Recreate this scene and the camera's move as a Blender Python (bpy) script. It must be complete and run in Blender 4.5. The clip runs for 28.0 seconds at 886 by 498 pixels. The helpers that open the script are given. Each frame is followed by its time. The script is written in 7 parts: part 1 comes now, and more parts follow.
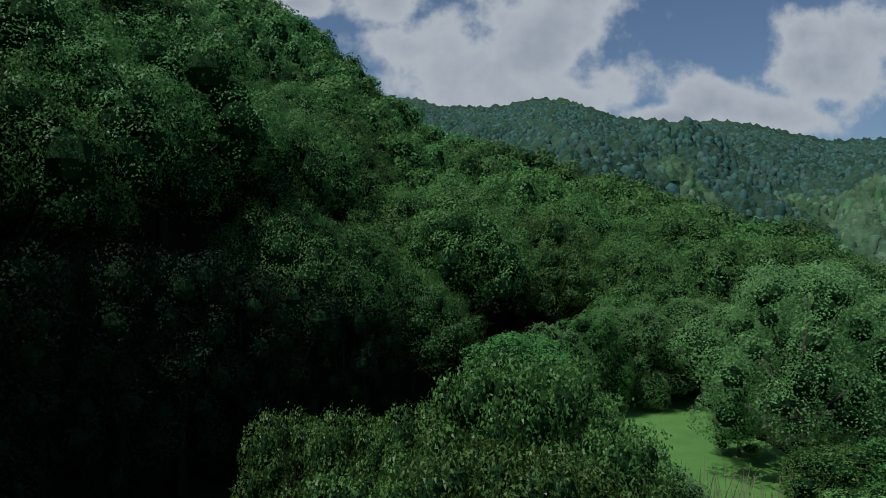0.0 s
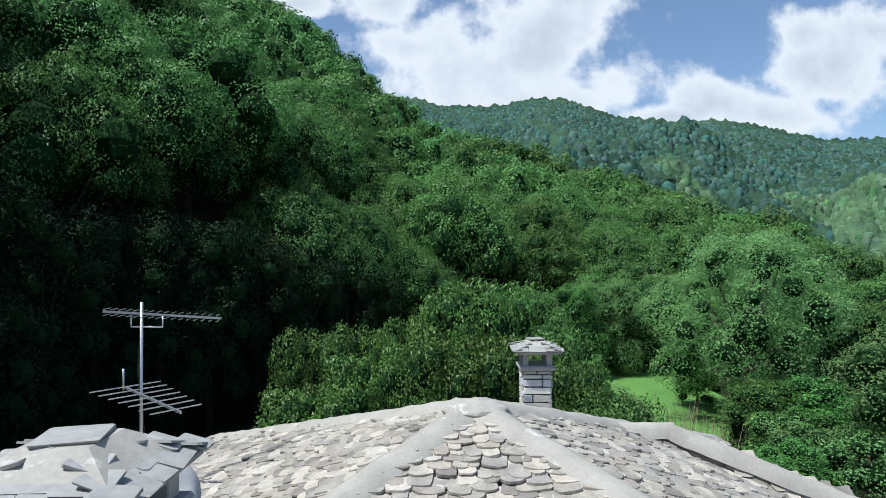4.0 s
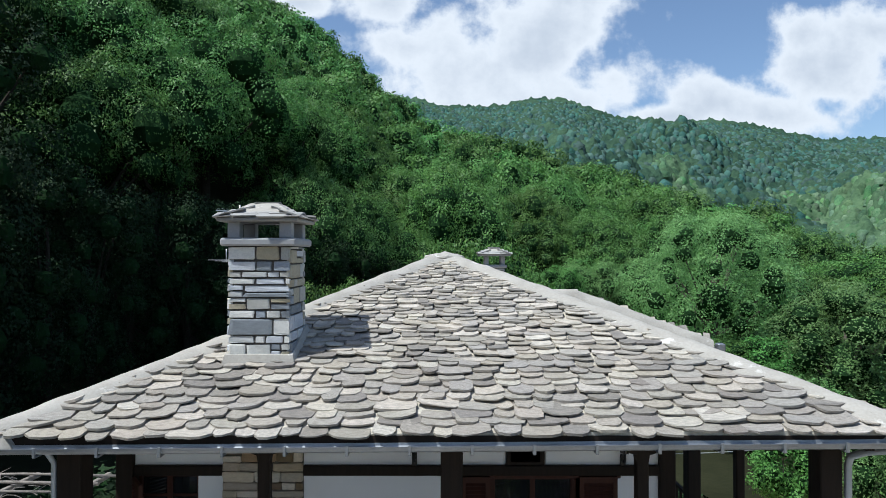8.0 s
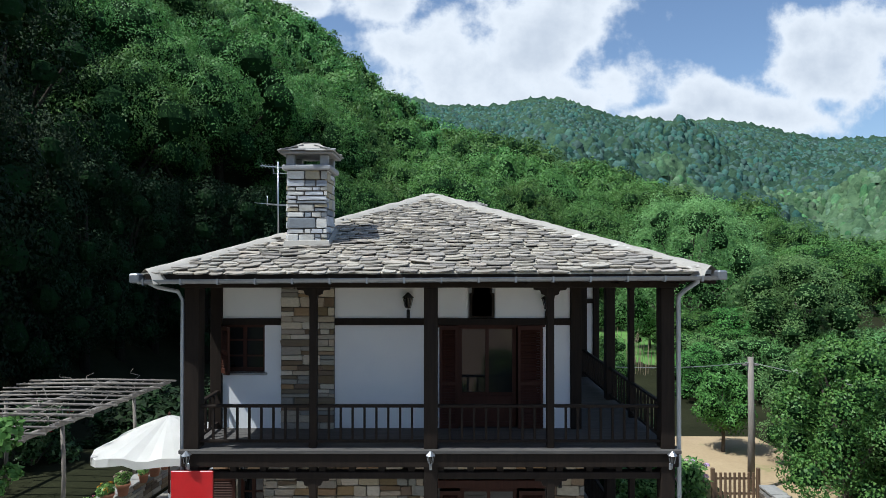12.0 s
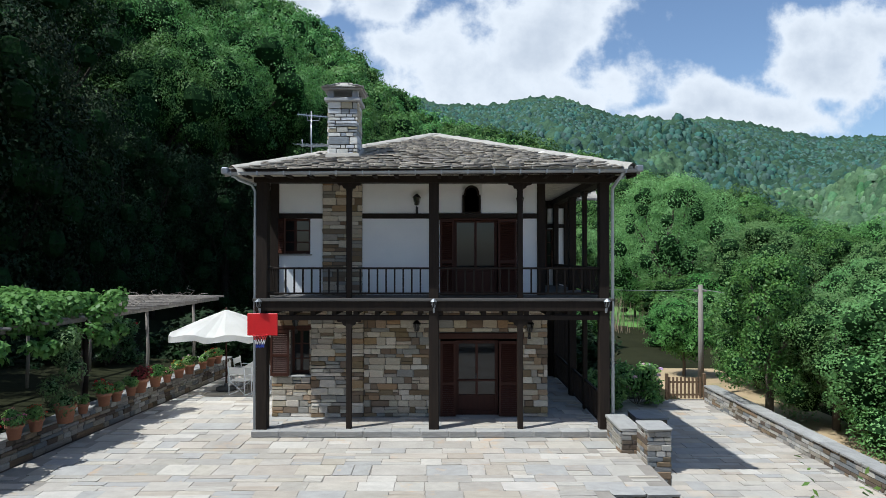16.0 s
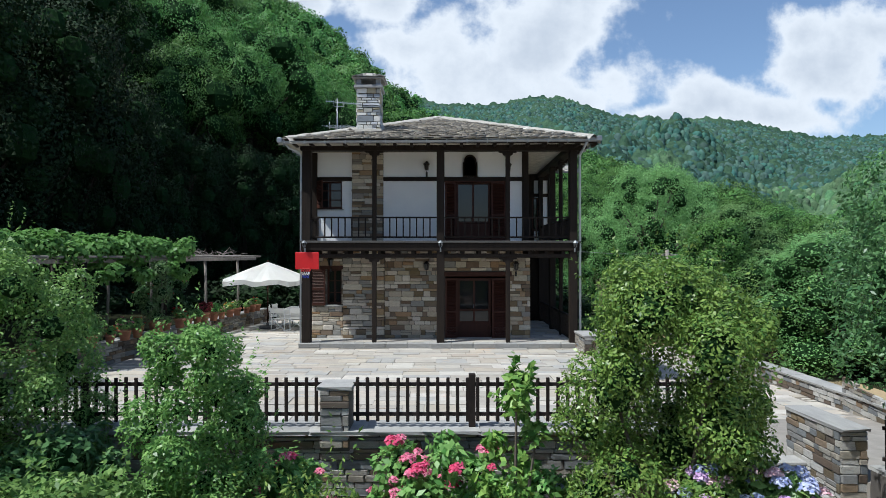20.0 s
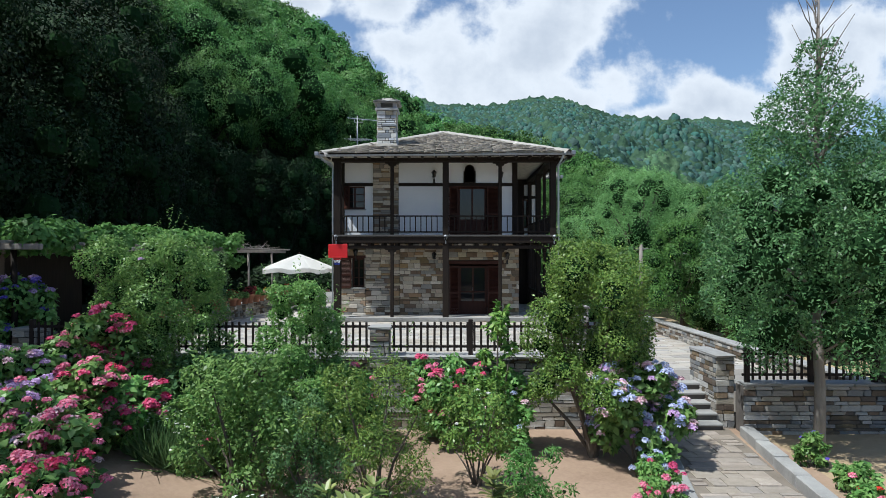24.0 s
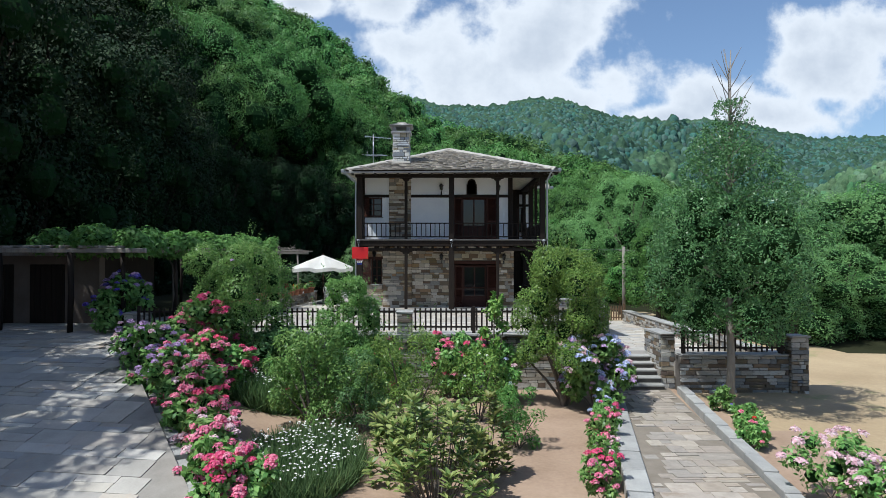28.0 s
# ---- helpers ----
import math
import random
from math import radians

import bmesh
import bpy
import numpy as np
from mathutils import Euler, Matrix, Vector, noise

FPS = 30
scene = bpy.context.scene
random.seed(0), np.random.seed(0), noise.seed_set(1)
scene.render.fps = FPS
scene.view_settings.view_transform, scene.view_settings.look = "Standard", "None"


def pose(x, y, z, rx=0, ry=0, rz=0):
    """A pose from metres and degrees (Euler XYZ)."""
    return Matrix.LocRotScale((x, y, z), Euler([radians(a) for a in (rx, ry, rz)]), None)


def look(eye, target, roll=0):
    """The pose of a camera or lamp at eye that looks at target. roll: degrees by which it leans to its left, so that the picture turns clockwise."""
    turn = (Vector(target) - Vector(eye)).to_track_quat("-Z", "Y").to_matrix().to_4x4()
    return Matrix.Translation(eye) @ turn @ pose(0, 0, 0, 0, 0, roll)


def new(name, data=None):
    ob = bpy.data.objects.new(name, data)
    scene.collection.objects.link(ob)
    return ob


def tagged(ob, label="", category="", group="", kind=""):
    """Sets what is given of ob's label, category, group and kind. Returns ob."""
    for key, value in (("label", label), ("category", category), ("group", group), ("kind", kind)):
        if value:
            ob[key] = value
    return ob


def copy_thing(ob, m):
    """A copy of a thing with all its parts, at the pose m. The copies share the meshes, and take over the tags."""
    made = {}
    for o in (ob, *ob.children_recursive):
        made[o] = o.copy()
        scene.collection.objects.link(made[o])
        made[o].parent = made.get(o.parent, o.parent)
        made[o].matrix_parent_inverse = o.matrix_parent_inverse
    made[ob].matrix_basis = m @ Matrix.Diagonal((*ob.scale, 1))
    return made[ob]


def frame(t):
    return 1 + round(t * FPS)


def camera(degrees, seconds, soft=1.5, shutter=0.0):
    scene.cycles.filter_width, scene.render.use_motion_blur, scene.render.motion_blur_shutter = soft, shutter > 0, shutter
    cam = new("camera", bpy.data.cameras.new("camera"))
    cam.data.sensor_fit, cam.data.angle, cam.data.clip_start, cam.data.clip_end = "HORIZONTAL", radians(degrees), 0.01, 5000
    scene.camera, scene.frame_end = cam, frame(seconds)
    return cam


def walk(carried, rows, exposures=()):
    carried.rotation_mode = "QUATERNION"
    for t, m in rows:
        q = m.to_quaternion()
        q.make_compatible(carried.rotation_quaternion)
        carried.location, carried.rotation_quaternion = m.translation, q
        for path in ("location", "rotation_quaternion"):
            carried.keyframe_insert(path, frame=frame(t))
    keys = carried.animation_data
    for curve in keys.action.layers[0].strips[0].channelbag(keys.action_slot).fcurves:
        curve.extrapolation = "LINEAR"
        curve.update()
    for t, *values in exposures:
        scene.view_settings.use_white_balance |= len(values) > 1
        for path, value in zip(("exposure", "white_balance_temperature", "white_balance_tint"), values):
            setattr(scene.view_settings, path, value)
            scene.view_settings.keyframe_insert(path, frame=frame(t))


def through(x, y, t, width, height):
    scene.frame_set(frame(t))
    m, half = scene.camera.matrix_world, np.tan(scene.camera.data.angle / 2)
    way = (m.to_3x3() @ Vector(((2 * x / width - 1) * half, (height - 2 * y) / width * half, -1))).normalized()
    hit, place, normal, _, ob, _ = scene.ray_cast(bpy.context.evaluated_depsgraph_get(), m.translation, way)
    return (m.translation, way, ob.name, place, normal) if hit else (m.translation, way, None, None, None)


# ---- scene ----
cam = camera(70.0, 28.0, 0.8)
PITCH = 0.6
S = 1.13  # the plan below is drawn at 1 : 1.13; the whole place is brought to true size at the end
ROWS = [
    (0.0, -0.880, 2.949, 10.834),
    (0.5, -0.808, 2.374, 10.586),
    (1.0, -0.744, 1.773, 10.339),
    (1.5, -0.695, 1.175, 10.114),
    (2.0, -0.607, 0.522, 9.909),
    (2.5, -0.552, -0.117, 9.693),
    (3.0, -0.482, -0.811, 9.433),
    (3.5, -0.423, -1.428, 9.221),
    (5.5, -0.259, -3.638, 8.437),
    (6.0, -0.232, -4.163, 8.219),
    (6.5, -0.176, -4.740, 8.036),
    (7.0, -0.137, -5.340, 7.863),
    (7.5, -0.106, -5.841, 7.723),
    (8.0, -0.086, -6.361, 7.574),
    (8.5, -0.077, -6.841, 7.446),
    (9.0, -0.058, -7.301, 7.320),
    (9.5, -0.062, -7.756, 7.189),
    (10.0, -0.037, -8.235, 7.039),
    (10.5, 0.017, -8.689, 6.884),
    (11.0, 0.105, -9.159, 6.677),
    (11.5, 0.164, -9.615, 6.463),
    (12.0, 0.193, -10.107, 6.226),
    (12.5, 0.191, -10.599, 5.994),
    (14.5, 0.201, -12.489, 4.932),
    (15.0, 0.193, -12.966, 4.651),
    (15.5, 0.194, -13.469, 4.395),
    (16.0, 0.200, -13.967, 4.117),
    (16.5, 0.188, -14.432, 3.898),
    (17.0, 0.118, -14.913, 3.690),
    (17.5, 0.094, -15.396, 3.527),
    (18.0, 0.068, -15.892, 3.350),
    (18.5, 0.046, -16.337, 3.187),
    (19.0, 0.052, -16.828, 3.024),
    (19.5, 0.065, -17.338, 2.895),
    (20.0, 0.069, -17.872, 2.762),
    (20.5, 0.051, -18.363, 2.648),
    (21.0, 0.039, -18.878, 2.537),
    (21.5, 0.037, -19.340, 2.472),
    (23.5, -0.089, -21.503, 2.450),
    (24.0, -0.095, -22.071, 2.458),
    (24.5, -0.122, -22.599, 2.474),
    (25.0, -0.154, -23.160, 2.475),
    (25.5, -0.183, -23.681, 2.484),
    (26.0, -0.209, -24.211, 2.492),
    (26.5, -0.242, -24.693, 2.500),
    (27.0, -0.284, -25.166, 2.506),
    (27.5, -0.317, -25.607, 2.505),
    (28.0, -0.350, -26.014, 2.507),
]
walk(cam, [(t, pose(S * x, S * y, S * z, 90 + PITCH, 0, 0)) for t, x, y, z in ROWS],
     exposures=[(0.0, -0.8), (0.5, -0.4), (1.0, 0.2), (28.0, 0.2)])

# ---- world: sky with fair-weather clouds, one sun from the left ----
SUN = Vector((-0.48, -0.27, 1.0)).normalized()
world = bpy.data.worlds.new("sky")
scene.world = world
world.use_nodes = True
nt = world.node_tree
nt.nodes.clear()


def wn(kind, **props):
    n = nt.nodes.new(kind)
    for key, value in props.items():
        setattr(n, key, value)
    return n


def wm(op, a, b=None, c=None, clamp=False):
    n = wn("ShaderNodeMath", operation=op, use_clamp=clamp)
    for i, v in enumerate((a, b, c)):
        if v is None:
            continue
        if isinstance(v, (int, float)):
            n.inputs[i].default_value = v
        else:
            nt.links.new(v, n.inputs[i])
    return n.outputs[0]


sky = wn("ShaderNodeTexSky", sky_type="NISHITA", sun_disc=False)
sky.sun_elevation = math.asin(SUN.z)
sky.sun_rotation = math.atan2(SUN.x, SUN.y)
sky.altitude, sky.air_density, sky.dust_density, sky.ozone_density = 300, 0.95, 1.5, 1.2
geo = wn("ShaderNodeTexCoord")
sep = wn("ShaderNodeSeparateXYZ")
nt.links.new(geo.outputs["Generated"], sep.inputs[0])
ahead = wm("MAXIMUM", wm("ABSOLUTE", sep.outputs[1]), 0.02)
side = wm("DIVIDE", sep.outputs[0], ahead)
rise = wm("DIVIDE", sep.outputs[2], ahead)
com = wn("ShaderNodeCombineXYZ")
nt.links.new(side, com.inputs[0])
nt.links.new(rise, com.inputs[1])
nt.links.new(wm("MULTIPLY", wm("SIGN", sep.outputs[1]), 3.0), com.inputs[2])
puff = wn("ShaderNodeTexNoise")
puff.inputs["Scale"].default_value, puff.inputs["Detail"].default_value, puff.inputs["Roughness"].default_value = 9.0, 9.0, 0.58
nt.links.new(com.outputs[0], puff.inputs["Vector"])
broad = wn("ShaderNodeTexNoise")
broad.inputs["Scale"].default_value, broad.inputs["Detail"].default_value = 2.3, 4.0
nt.links.new(com.outputs[0], broad.inputs["Vector"])
# heaps of the cumulus bank: across, up, half width, half height
HEAPS = [(0.01, 0.30, 0.13, 0.08), (0.14, 0.35, 0.15, 0.13), (0.17, 0.24, 0.14, 0.08), (-0.05, 0.33, 0.09, 0.05), (0.27, 0.28, 0.07, 0.06),
         (0.20, 0.42, 0.10, 0.06), (-0.09, 0.40, 0.06, 0.05), (0.43, 0.24, 0.10, 0.05), (0.36, 0.22, 0.10, 0.025), (0.62, 0.30, 0.12, 0.08),
         (0.69, 0.36, 0.12, 0.07), (0.57, 0.35, 0.06, 0.05), (0.52, 0.22, 0.14, 0.04), (0.80, 0.33, 0.16, 0.10), (-0.24, 0.40, 0.05, 0.02)]
heap = None
for u0, v0, a, b in HEAPS:
    du = wm("DIVIDE", wm("SUBTRACT", side, u0), a)
    dv = wm("DIVIDE", wm("SUBTRACT", rise, v0), b)
    d = wm("SUBTRACT", 1.0, wm("SQRT", wm("ADD", wm("MULTIPLY", du, du), wm("MULTIPLY", dv, dv))))
    heap = d if heap is None else wm("SMOOTH_MAX", heap, d, 0.25)
front = wm("GREATER_THAN", sep.outputs[1], 0.0)
heap = wm("MULTIPLY_ADD", wm("ADD", heap, 1.0), front, -1.0)
heap = wm("MAXIMUM", heap, wm("MULTIPLY_ADD", broad.outputs["Fac"], 2.4, wm("MULTIPLY_ADD", front, -0.35, -1.75)))
thick = wm("ADD", heap, wm("MULTIPLY_ADD", puff.outputs["Fac"], 2.6, -1.3))
cover = wn("ShaderNodeMapRange", interpolation_type="SMOOTHSTEP")
nt.links.new(thick, cover.inputs[0])
cover.inputs[1].default_value, cover.inputs[2].default_value = -0.12, 0.42
shade = wn("ShaderNodeMapRange", interpolation_type="SMOOTHSTEP")
nt.links.new(wm("ADD", thick, wm("MULTIPLY_ADD", broad.outputs["Fac"], 0.8, -0.4)), shade.inputs[0])
shade.inputs[1].default_value, shade.inputs[2].default_value = 0.2, 1.3
tone = wn("ShaderNodeMix", data_type="RGBA")
nt.links.new(shade.outputs[0], tone.inputs[0])
tone.inputs[6].default_value, tone.inputs[7].default_value = (6.1, 6.25, 6.5, 1), (4.3, 4.6, 5.1, 1)
air = wn("ShaderNodeMix", data_type="RGBA")
nt.links.new(wm("MULTIPLY", cover.outputs[0], wm("GREATER_THAN", sep.outputs[2], 0.0)), air.inputs[0])
nt.links.new(sky.outputs[0], air.inputs[6])
nt.links.new(tone.outputs[2], air.inputs[7])
back = wn("ShaderNodeBackground")
back.inputs["Strength"].default_value = 0.125
nt.links.new(air.outputs[2], back.inputs["Color"])
nt.links.new(back.outputs[0], wn("ShaderNodeOutputWorld").inputs[0])

scene.view_settings.use_white_balance = True
scene.view_settings.white_balance_temperature = 5950
scene.view_settings.white_balance_tint = 7
sun = new("sun", bpy.data.lights.new("sun", "SUN"))
sun.data.energy, sun.data.angle, sun.data.color = 4.7, radians(0.5), (1.0, 0.97, 0.91)
sun.matrix_world = look(SUN * 200, (0, 0, 0))


# ---- materials ----
def mat(name, c1, c2, scale=2.0, fine=30.0, rough=0.8, bump=0.3, depth=0.01, vary=0.0, metal=0.0, island=0.0, spots=None, spec=0.5, stretch=(1, 1, 1), palette=None):
    """A surface of two colours mixed at two scales, with relief; vary: change from object to object; island: from piece to piece of a mesh."""
    m = bpy.data.materials.new(name)
    m.use_nodes = True
    t = m.node_tree
    bsdf = t.nodes["Principled BSDF"]
    co = t.nodes.new("ShaderNodeTexCoord")
    mp = t.nodes.new("ShaderNodeMapping")
    mp.inputs["Scale"].default_value = stretch
    src = co.outputs["Object"]
    if vary:
        info = t.nodes.new("ShaderNodeObjectInfo")
        off = t.nodes.new("ShaderNodeVectorMath")
        off.operation = "MULTIPLY_ADD"
        t.links.new(info.outputs["Random"], off.inputs[0])
        off.inputs[1].default_value = (37, 53, 71)
        t.links.new(src, off.inputs[2])
        src = off.outputs[0]
    t.links.new(src, mp.inputs["Vector"])

    def nz(s, detail, rgh=0.6):
        n = t.nodes.new("ShaderNodeTexNoise")
        n.inputs["Scale"].default_value, n.inputs["Detail"].default_value, n.inputs["Roughness"].default_value = s, detail, rgh
        t.links.new(mp.outputs[0], n.inputs["Vector"])
        return n.outputs["Fac"]

    def math_(op, a, b):
        n = t.nodes.new("ShaderNodeMath")
        n.operation = op
        for i, v in enumerate((a, b)):
            if isinstance(v, (int, float)):
                n.inputs[i].default_value = v
            else:
                t.links.new(v, n.inputs[i])
        return n.outputs[0]

    broad, grain = nz(scale, 4), nz(fine, 3)
    f = math_("ADD", math_("MULTIPLY", broad, 0.65), math_("MULTIPLY", grain, 0.35))
    ramp = t.nodes.new("ShaderNodeMapRange")
    t.links.new(f, ramp.inputs[0])
    ramp.inputs[1].default_value, ramp.inputs[2].default_value = 0.32, 0.68
    mix = t.nodes.new("ShaderNodeMix")
    mix.data_type = "RGBA"
    t.links.new(ramp.outputs[0], mix.inputs[0])
    mix.inputs[6].default_value, mix.inputs[7].default_value = (*c1, 1), (*c2, 1)
    col = mix.outputs[2]
    if palette:
        pick = t.nodes.new("ShaderNodeValToRGB")
        pick.color_ramp.interpolation = "CONSTANT"
        while len(pick.color_ramp.elements) < len(palette):
            pick.color_ramp.elements.new(0.5)
        for k, c in enumerate(palette):
            pick.color_ramp.elements[k].position = k / len(palette)
            pick.color_ramp.elements[k].color = (*c, 1)
        if island:
            t.links.new(t.nodes.new("ShaderNodeNewGeometry").outputs["Random Per Island"], pick.inputs[0])
        else:
            t.links.new(info.outputs["Random"], pick.inputs[0])
        tint = t.nodes.new("ShaderNodeMix")
        tint.data_type, tint.blend_type = "RGBA", "MULTIPLY"
        tint.inputs[0].default_value = 1.0
        t.links.new(col, tint.inputs[6])
        t.links.new(pick.outputs[0], tint.inputs[7])
        col = tint.outputs[2]
    if spots:
        sp = t.nodes.new("ShaderNodeMapRange")
        t.links.new(nz(spots[1], 5, 0.7), sp.inputs[0])
        sp.inputs[1].default_value, sp.inputs[2].default_value = spots[2], spots[2] + 0.1
        mx = t.nodes.new("ShaderNodeMix")
        mx.data_type = "RGBA"
        t.links.new(sp.outputs[0], mx.inputs[0])
        t.links.new(col, mx.inputs[6])
        mx.inputs[7].default_value = (*spots[0], 1)
        col = mx.outputs[2]
    if vary or island:
        hsv = t.nodes.new("ShaderNodeHueSaturation")
        if island:
            g = t.nodes.new("ShaderNodeNewGeometry")
            r, amount = g.outputs["Random Per Island"], island
        else:
            r, amount = info.outputs["Random"], vary
        t.links.new(math_("MULTIPLY_ADD", r, 2 * amount), hsv.inputs["Value"])
        hsv.inputs["Value"].links[0].from_node.inputs[2].default_value = 1 - amount
        hue = math_("MULTIPLY_ADD", math_("FRACT", math_("MULTIPLY", r, 7.3), 0), 0.12 * amount)
        hue.node.inputs[2].default_value = 0.5 - 0.06 * amount
        t.links.new(hue, hsv.inputs["Hue"])
        sat = math_("MULTIPLY_ADD", math_("FRACT", math_("MULTIPLY", r, 13.7), 0), 1.4 * amount)
        sat.node.inputs[2].default_value = 1 - 0.7 * amount
        t.links.new(sat, hsv.inputs["Saturation"])
        t.links.new(col, hsv.inputs["Color"])
        col = hsv.outputs[0]
    t.links.new(col, bsdf.inputs["Base Color"])
    rg = t.nodes.new("ShaderNodeMapRange")
    t.links.new(grain, rg.inputs[0])
    rg.inputs[3].default_value, rg.inputs[4].default_value = max(rough - 0.12, 0.02), min(rough + 0.12, 1)
    t.links.new(rg.outputs[0], bsdf.inputs["Roughness"])
    bsdf.inputs["Metallic"].default_value = metal
    bsdf.inputs["Specular IOR Level"].default_value = spec
    if bump:
        b = t.nodes.new("ShaderNodeBump")
        b.inputs["Strength"].default_value, b.inputs["Distance"].default_value = bump, depth
        t.links.new(f, b.inputs["Height"])
        t.links.new(b.outputs[0], bsdf.inputs["Normal"])
    return m


def leaf_mat(name, dark, light, rough=0.5, through=0.38, span=1.0):
    """Foliage: leaf by leaf between two greens, letting some light through."""
    m = bpy.data.materials.new(name)
    m.use_nodes = True
    t = m.node_tree
    bsdf, out = t.nodes["Principled BSDF"], t.nodes["Material Output"]
    g = t.nodes.new("ShaderNodeNewGeometry")
    info = t.nodes.new("ShaderNodeObjectInfo")
    mix = t.nodes.new("ShaderNodeMix")
    mix.data_type = "RGBA"
    t.links.new(g.outputs["Random Per Island"], mix.inputs[0])
    mix.inputs[6].default_value, mix.inputs[7].default_value = (*dark, 1), (*light, 1)
    hsv = t.nodes.new("ShaderNodeHueSaturation")
    for key, low, high in (("Value", 1 - 0.22 * span, 1 + 0.22 * span), ("Hue", 0.5 - 0.014 * span, 0.5 + 0.014 * span)):
        r = t.nodes.new("ShaderNodeMapRange")
        t.links.new(info.outputs["Random"], r.inputs[0])
        r.inputs[3].default_value, r.inputs[4].default_value = low, high
        t.links.new(r.outputs[0], hsv.inputs[key])
    t.links.new(mix.outputs[2], hsv.inputs["Color"])
    t.links.new(hsv.outputs[0], bsdf.inputs["Base Color"])
    bsdf.inputs["Roughness"].default_value = rough
    bsdf.inputs["Specular IOR Level"].default_value = 0.22
    if through:
        tr = t.nodes.new("ShaderNodeBsdfTranslucent")
        t.links.new(hsv.outputs[0], tr.inputs["Color"])
        ms = t.nodes.new("ShaderNodeMixShader")
        ms.inputs[0].default_value = through
        t.links.new(bsdf.outputs[0], ms.inputs[1])
        t.links.new(tr.outputs[0], ms.inputs[2])
        t.links.new(ms.outputs[0], out.inputs["Surface"])
    return m


def plain(name, c, rough=0.5, metal=0.0, spec=0.5):
    return mat(name, tuple(v * 0.88 for v in c), tuple(min(v * 1.1, 1) for v in c), 4, 60, rough, 0.08, 0.002, metal=metal, spec=spec)


SLATE_TONES = [(0.307, 0.283, 0.254), (0.436, 0.405, 0.357), (0.371, 0.340, 0.294), (0.528, 0.488, 0.422), (0.409, 0.371, 0.317), (0.343, 0.323, 0.294), (0.482, 0.444, 0.390)]
STONE_TONES = [(0.534, 0.472, 0.385), (0.241, 0.176, 0.108), (0.389, 0.365, 0.324), (0.681, 0.618, 0.519), (0.360, 0.258, 0.153), (0.286, 0.284, 0.265), (0.469, 0.403, 0.307), (0.609, 0.566, 0.494), (0.169, 0.124, 0.082), (0.427, 0.377, 0.307)]
STACK_TONES = [(0.623, 0.629, 0.622), (0.353, 0.386, 0.444), (0.725, 0.714, 0.676), (0.483, 0.471, 0.435), (0.452, 0.406, 0.298), (0.558, 0.576, 0.618), (0.212, 0.232, 0.257), (0.689, 0.679, 0.642)]
GARDEN_TONES = [(0.386, 0.361, 0.328), (0.166, 0.129, 0.088), (0.276, 0.278, 0.277), (0.495, 0.477, 0.443), (0.257, 0.192, 0.126), (0.198, 0.213, 0.226), (0.338, 0.307, 0.259), (0.441, 0.436, 0.422), (0.112, 0.087, 0.067), (0.304, 0.288, 0.259)]
PAVE_TONES = [(0.440, 0.412, 0.370), (0.405, 0.388, 0.360), (0.480, 0.452, 0.412), (0.425, 0.385, 0.332), (0.385, 0.382, 0.372), (0.462, 0.424, 0.370), (0.430, 0.408, 0.374), (0.492, 0.468, 0.432)]
PATH_TONES = [(0.389, 0.341, 0.290), (0.349, 0.306, 0.260), (0.407, 0.360, 0.310), (0.336, 0.300, 0.264), (0.371, 0.323, 0.271), (0.323, 0.293, 0.264), (0.364, 0.311, 0.256), (0.394, 0.348, 0.299)]
SLATE = mat("roof_slate", (0.54, 0.53, 0.51), (1.12, 1.10, 1.06), 6, 45, 0.75, 1.0, 0.02, vary=0.16, palette=SLATE_TONES, spots=((0.52, 0.50, 0.45), 7, 0.62))
SLATE_MASS = mat("roof_slate_joined", (0.54, 0.53, 0.51), (1.12, 1.10, 1.06), 6, 45, 0.75, 1.0, 0.02, island=0.16, palette=SLATE_TONES, spots=((0.52, 0.50, 0.45), 7, 0.62))
MORTAR = mat("ridge_mortar", (0.289, 0.270, 0.236), (0.418, 0.395, 0.350), 2.5, 40, 0.9, 0.6, 0.015, spots=((0.62, 0.60, 0.56), 3, 0.6))
JOINT = mat("wall_joint", (0.07, 0.062, 0.055), (0.13, 0.115, 0.1), 5, 60, 0.95, 0.5, 0.01)
STONE = mat("wall_stone", (0.68, 0.66, 0.63), (1.0, 0.98, 0.94), 5, 40, 0.85, 0.6, 0.014, vary=0.2, palette=STONE_TONES)
GARDEN_STONE = mat("garden_wall_stone", (0.64, 0.63, 0.60), (1.0, 0.98, 0.95), 5, 40, 0.85, 0.6, 0.014, vary=0.16, palette=GARDEN_TONES, spots=((0.10, 0.105, 0.07), 3.5, 0.62))
GARDEN_MASS = mat("garden_wall_stone_joined", (0.64, 0.63, 0.60), (1.0, 0.98, 0.95), 5, 40, 0.85, 0.6, 0.014, island=0.16, palette=GARDEN_TONES, spots=((0.10, 0.105, 0.07), 3.5, 0.62))
STACK_STONE = mat("chimney_stone", (0.74, 0.74, 0.73), (1.0, 1.0, 0.97), 5, 40, 0.8, 0.5, 0.012, vary=0.15, palette=STACK_TONES)
CONCRETE = mat("grey_concrete", (0.264, 0.272, 0.280), (0.368, 0.368, 0.368), 4, 50, 0.85, 0.4, 0.008)
PAVING = mat("paving_stone", (0.72, 0.70, 0.67), (1.0, 0.98, 0.94), 2.5, 35, 0.75, 0.4, 0.008, vary=0.12, palette=PAVE_TONES, spots=((0.44, 0.34, 0.24), 1.1, 0.60))
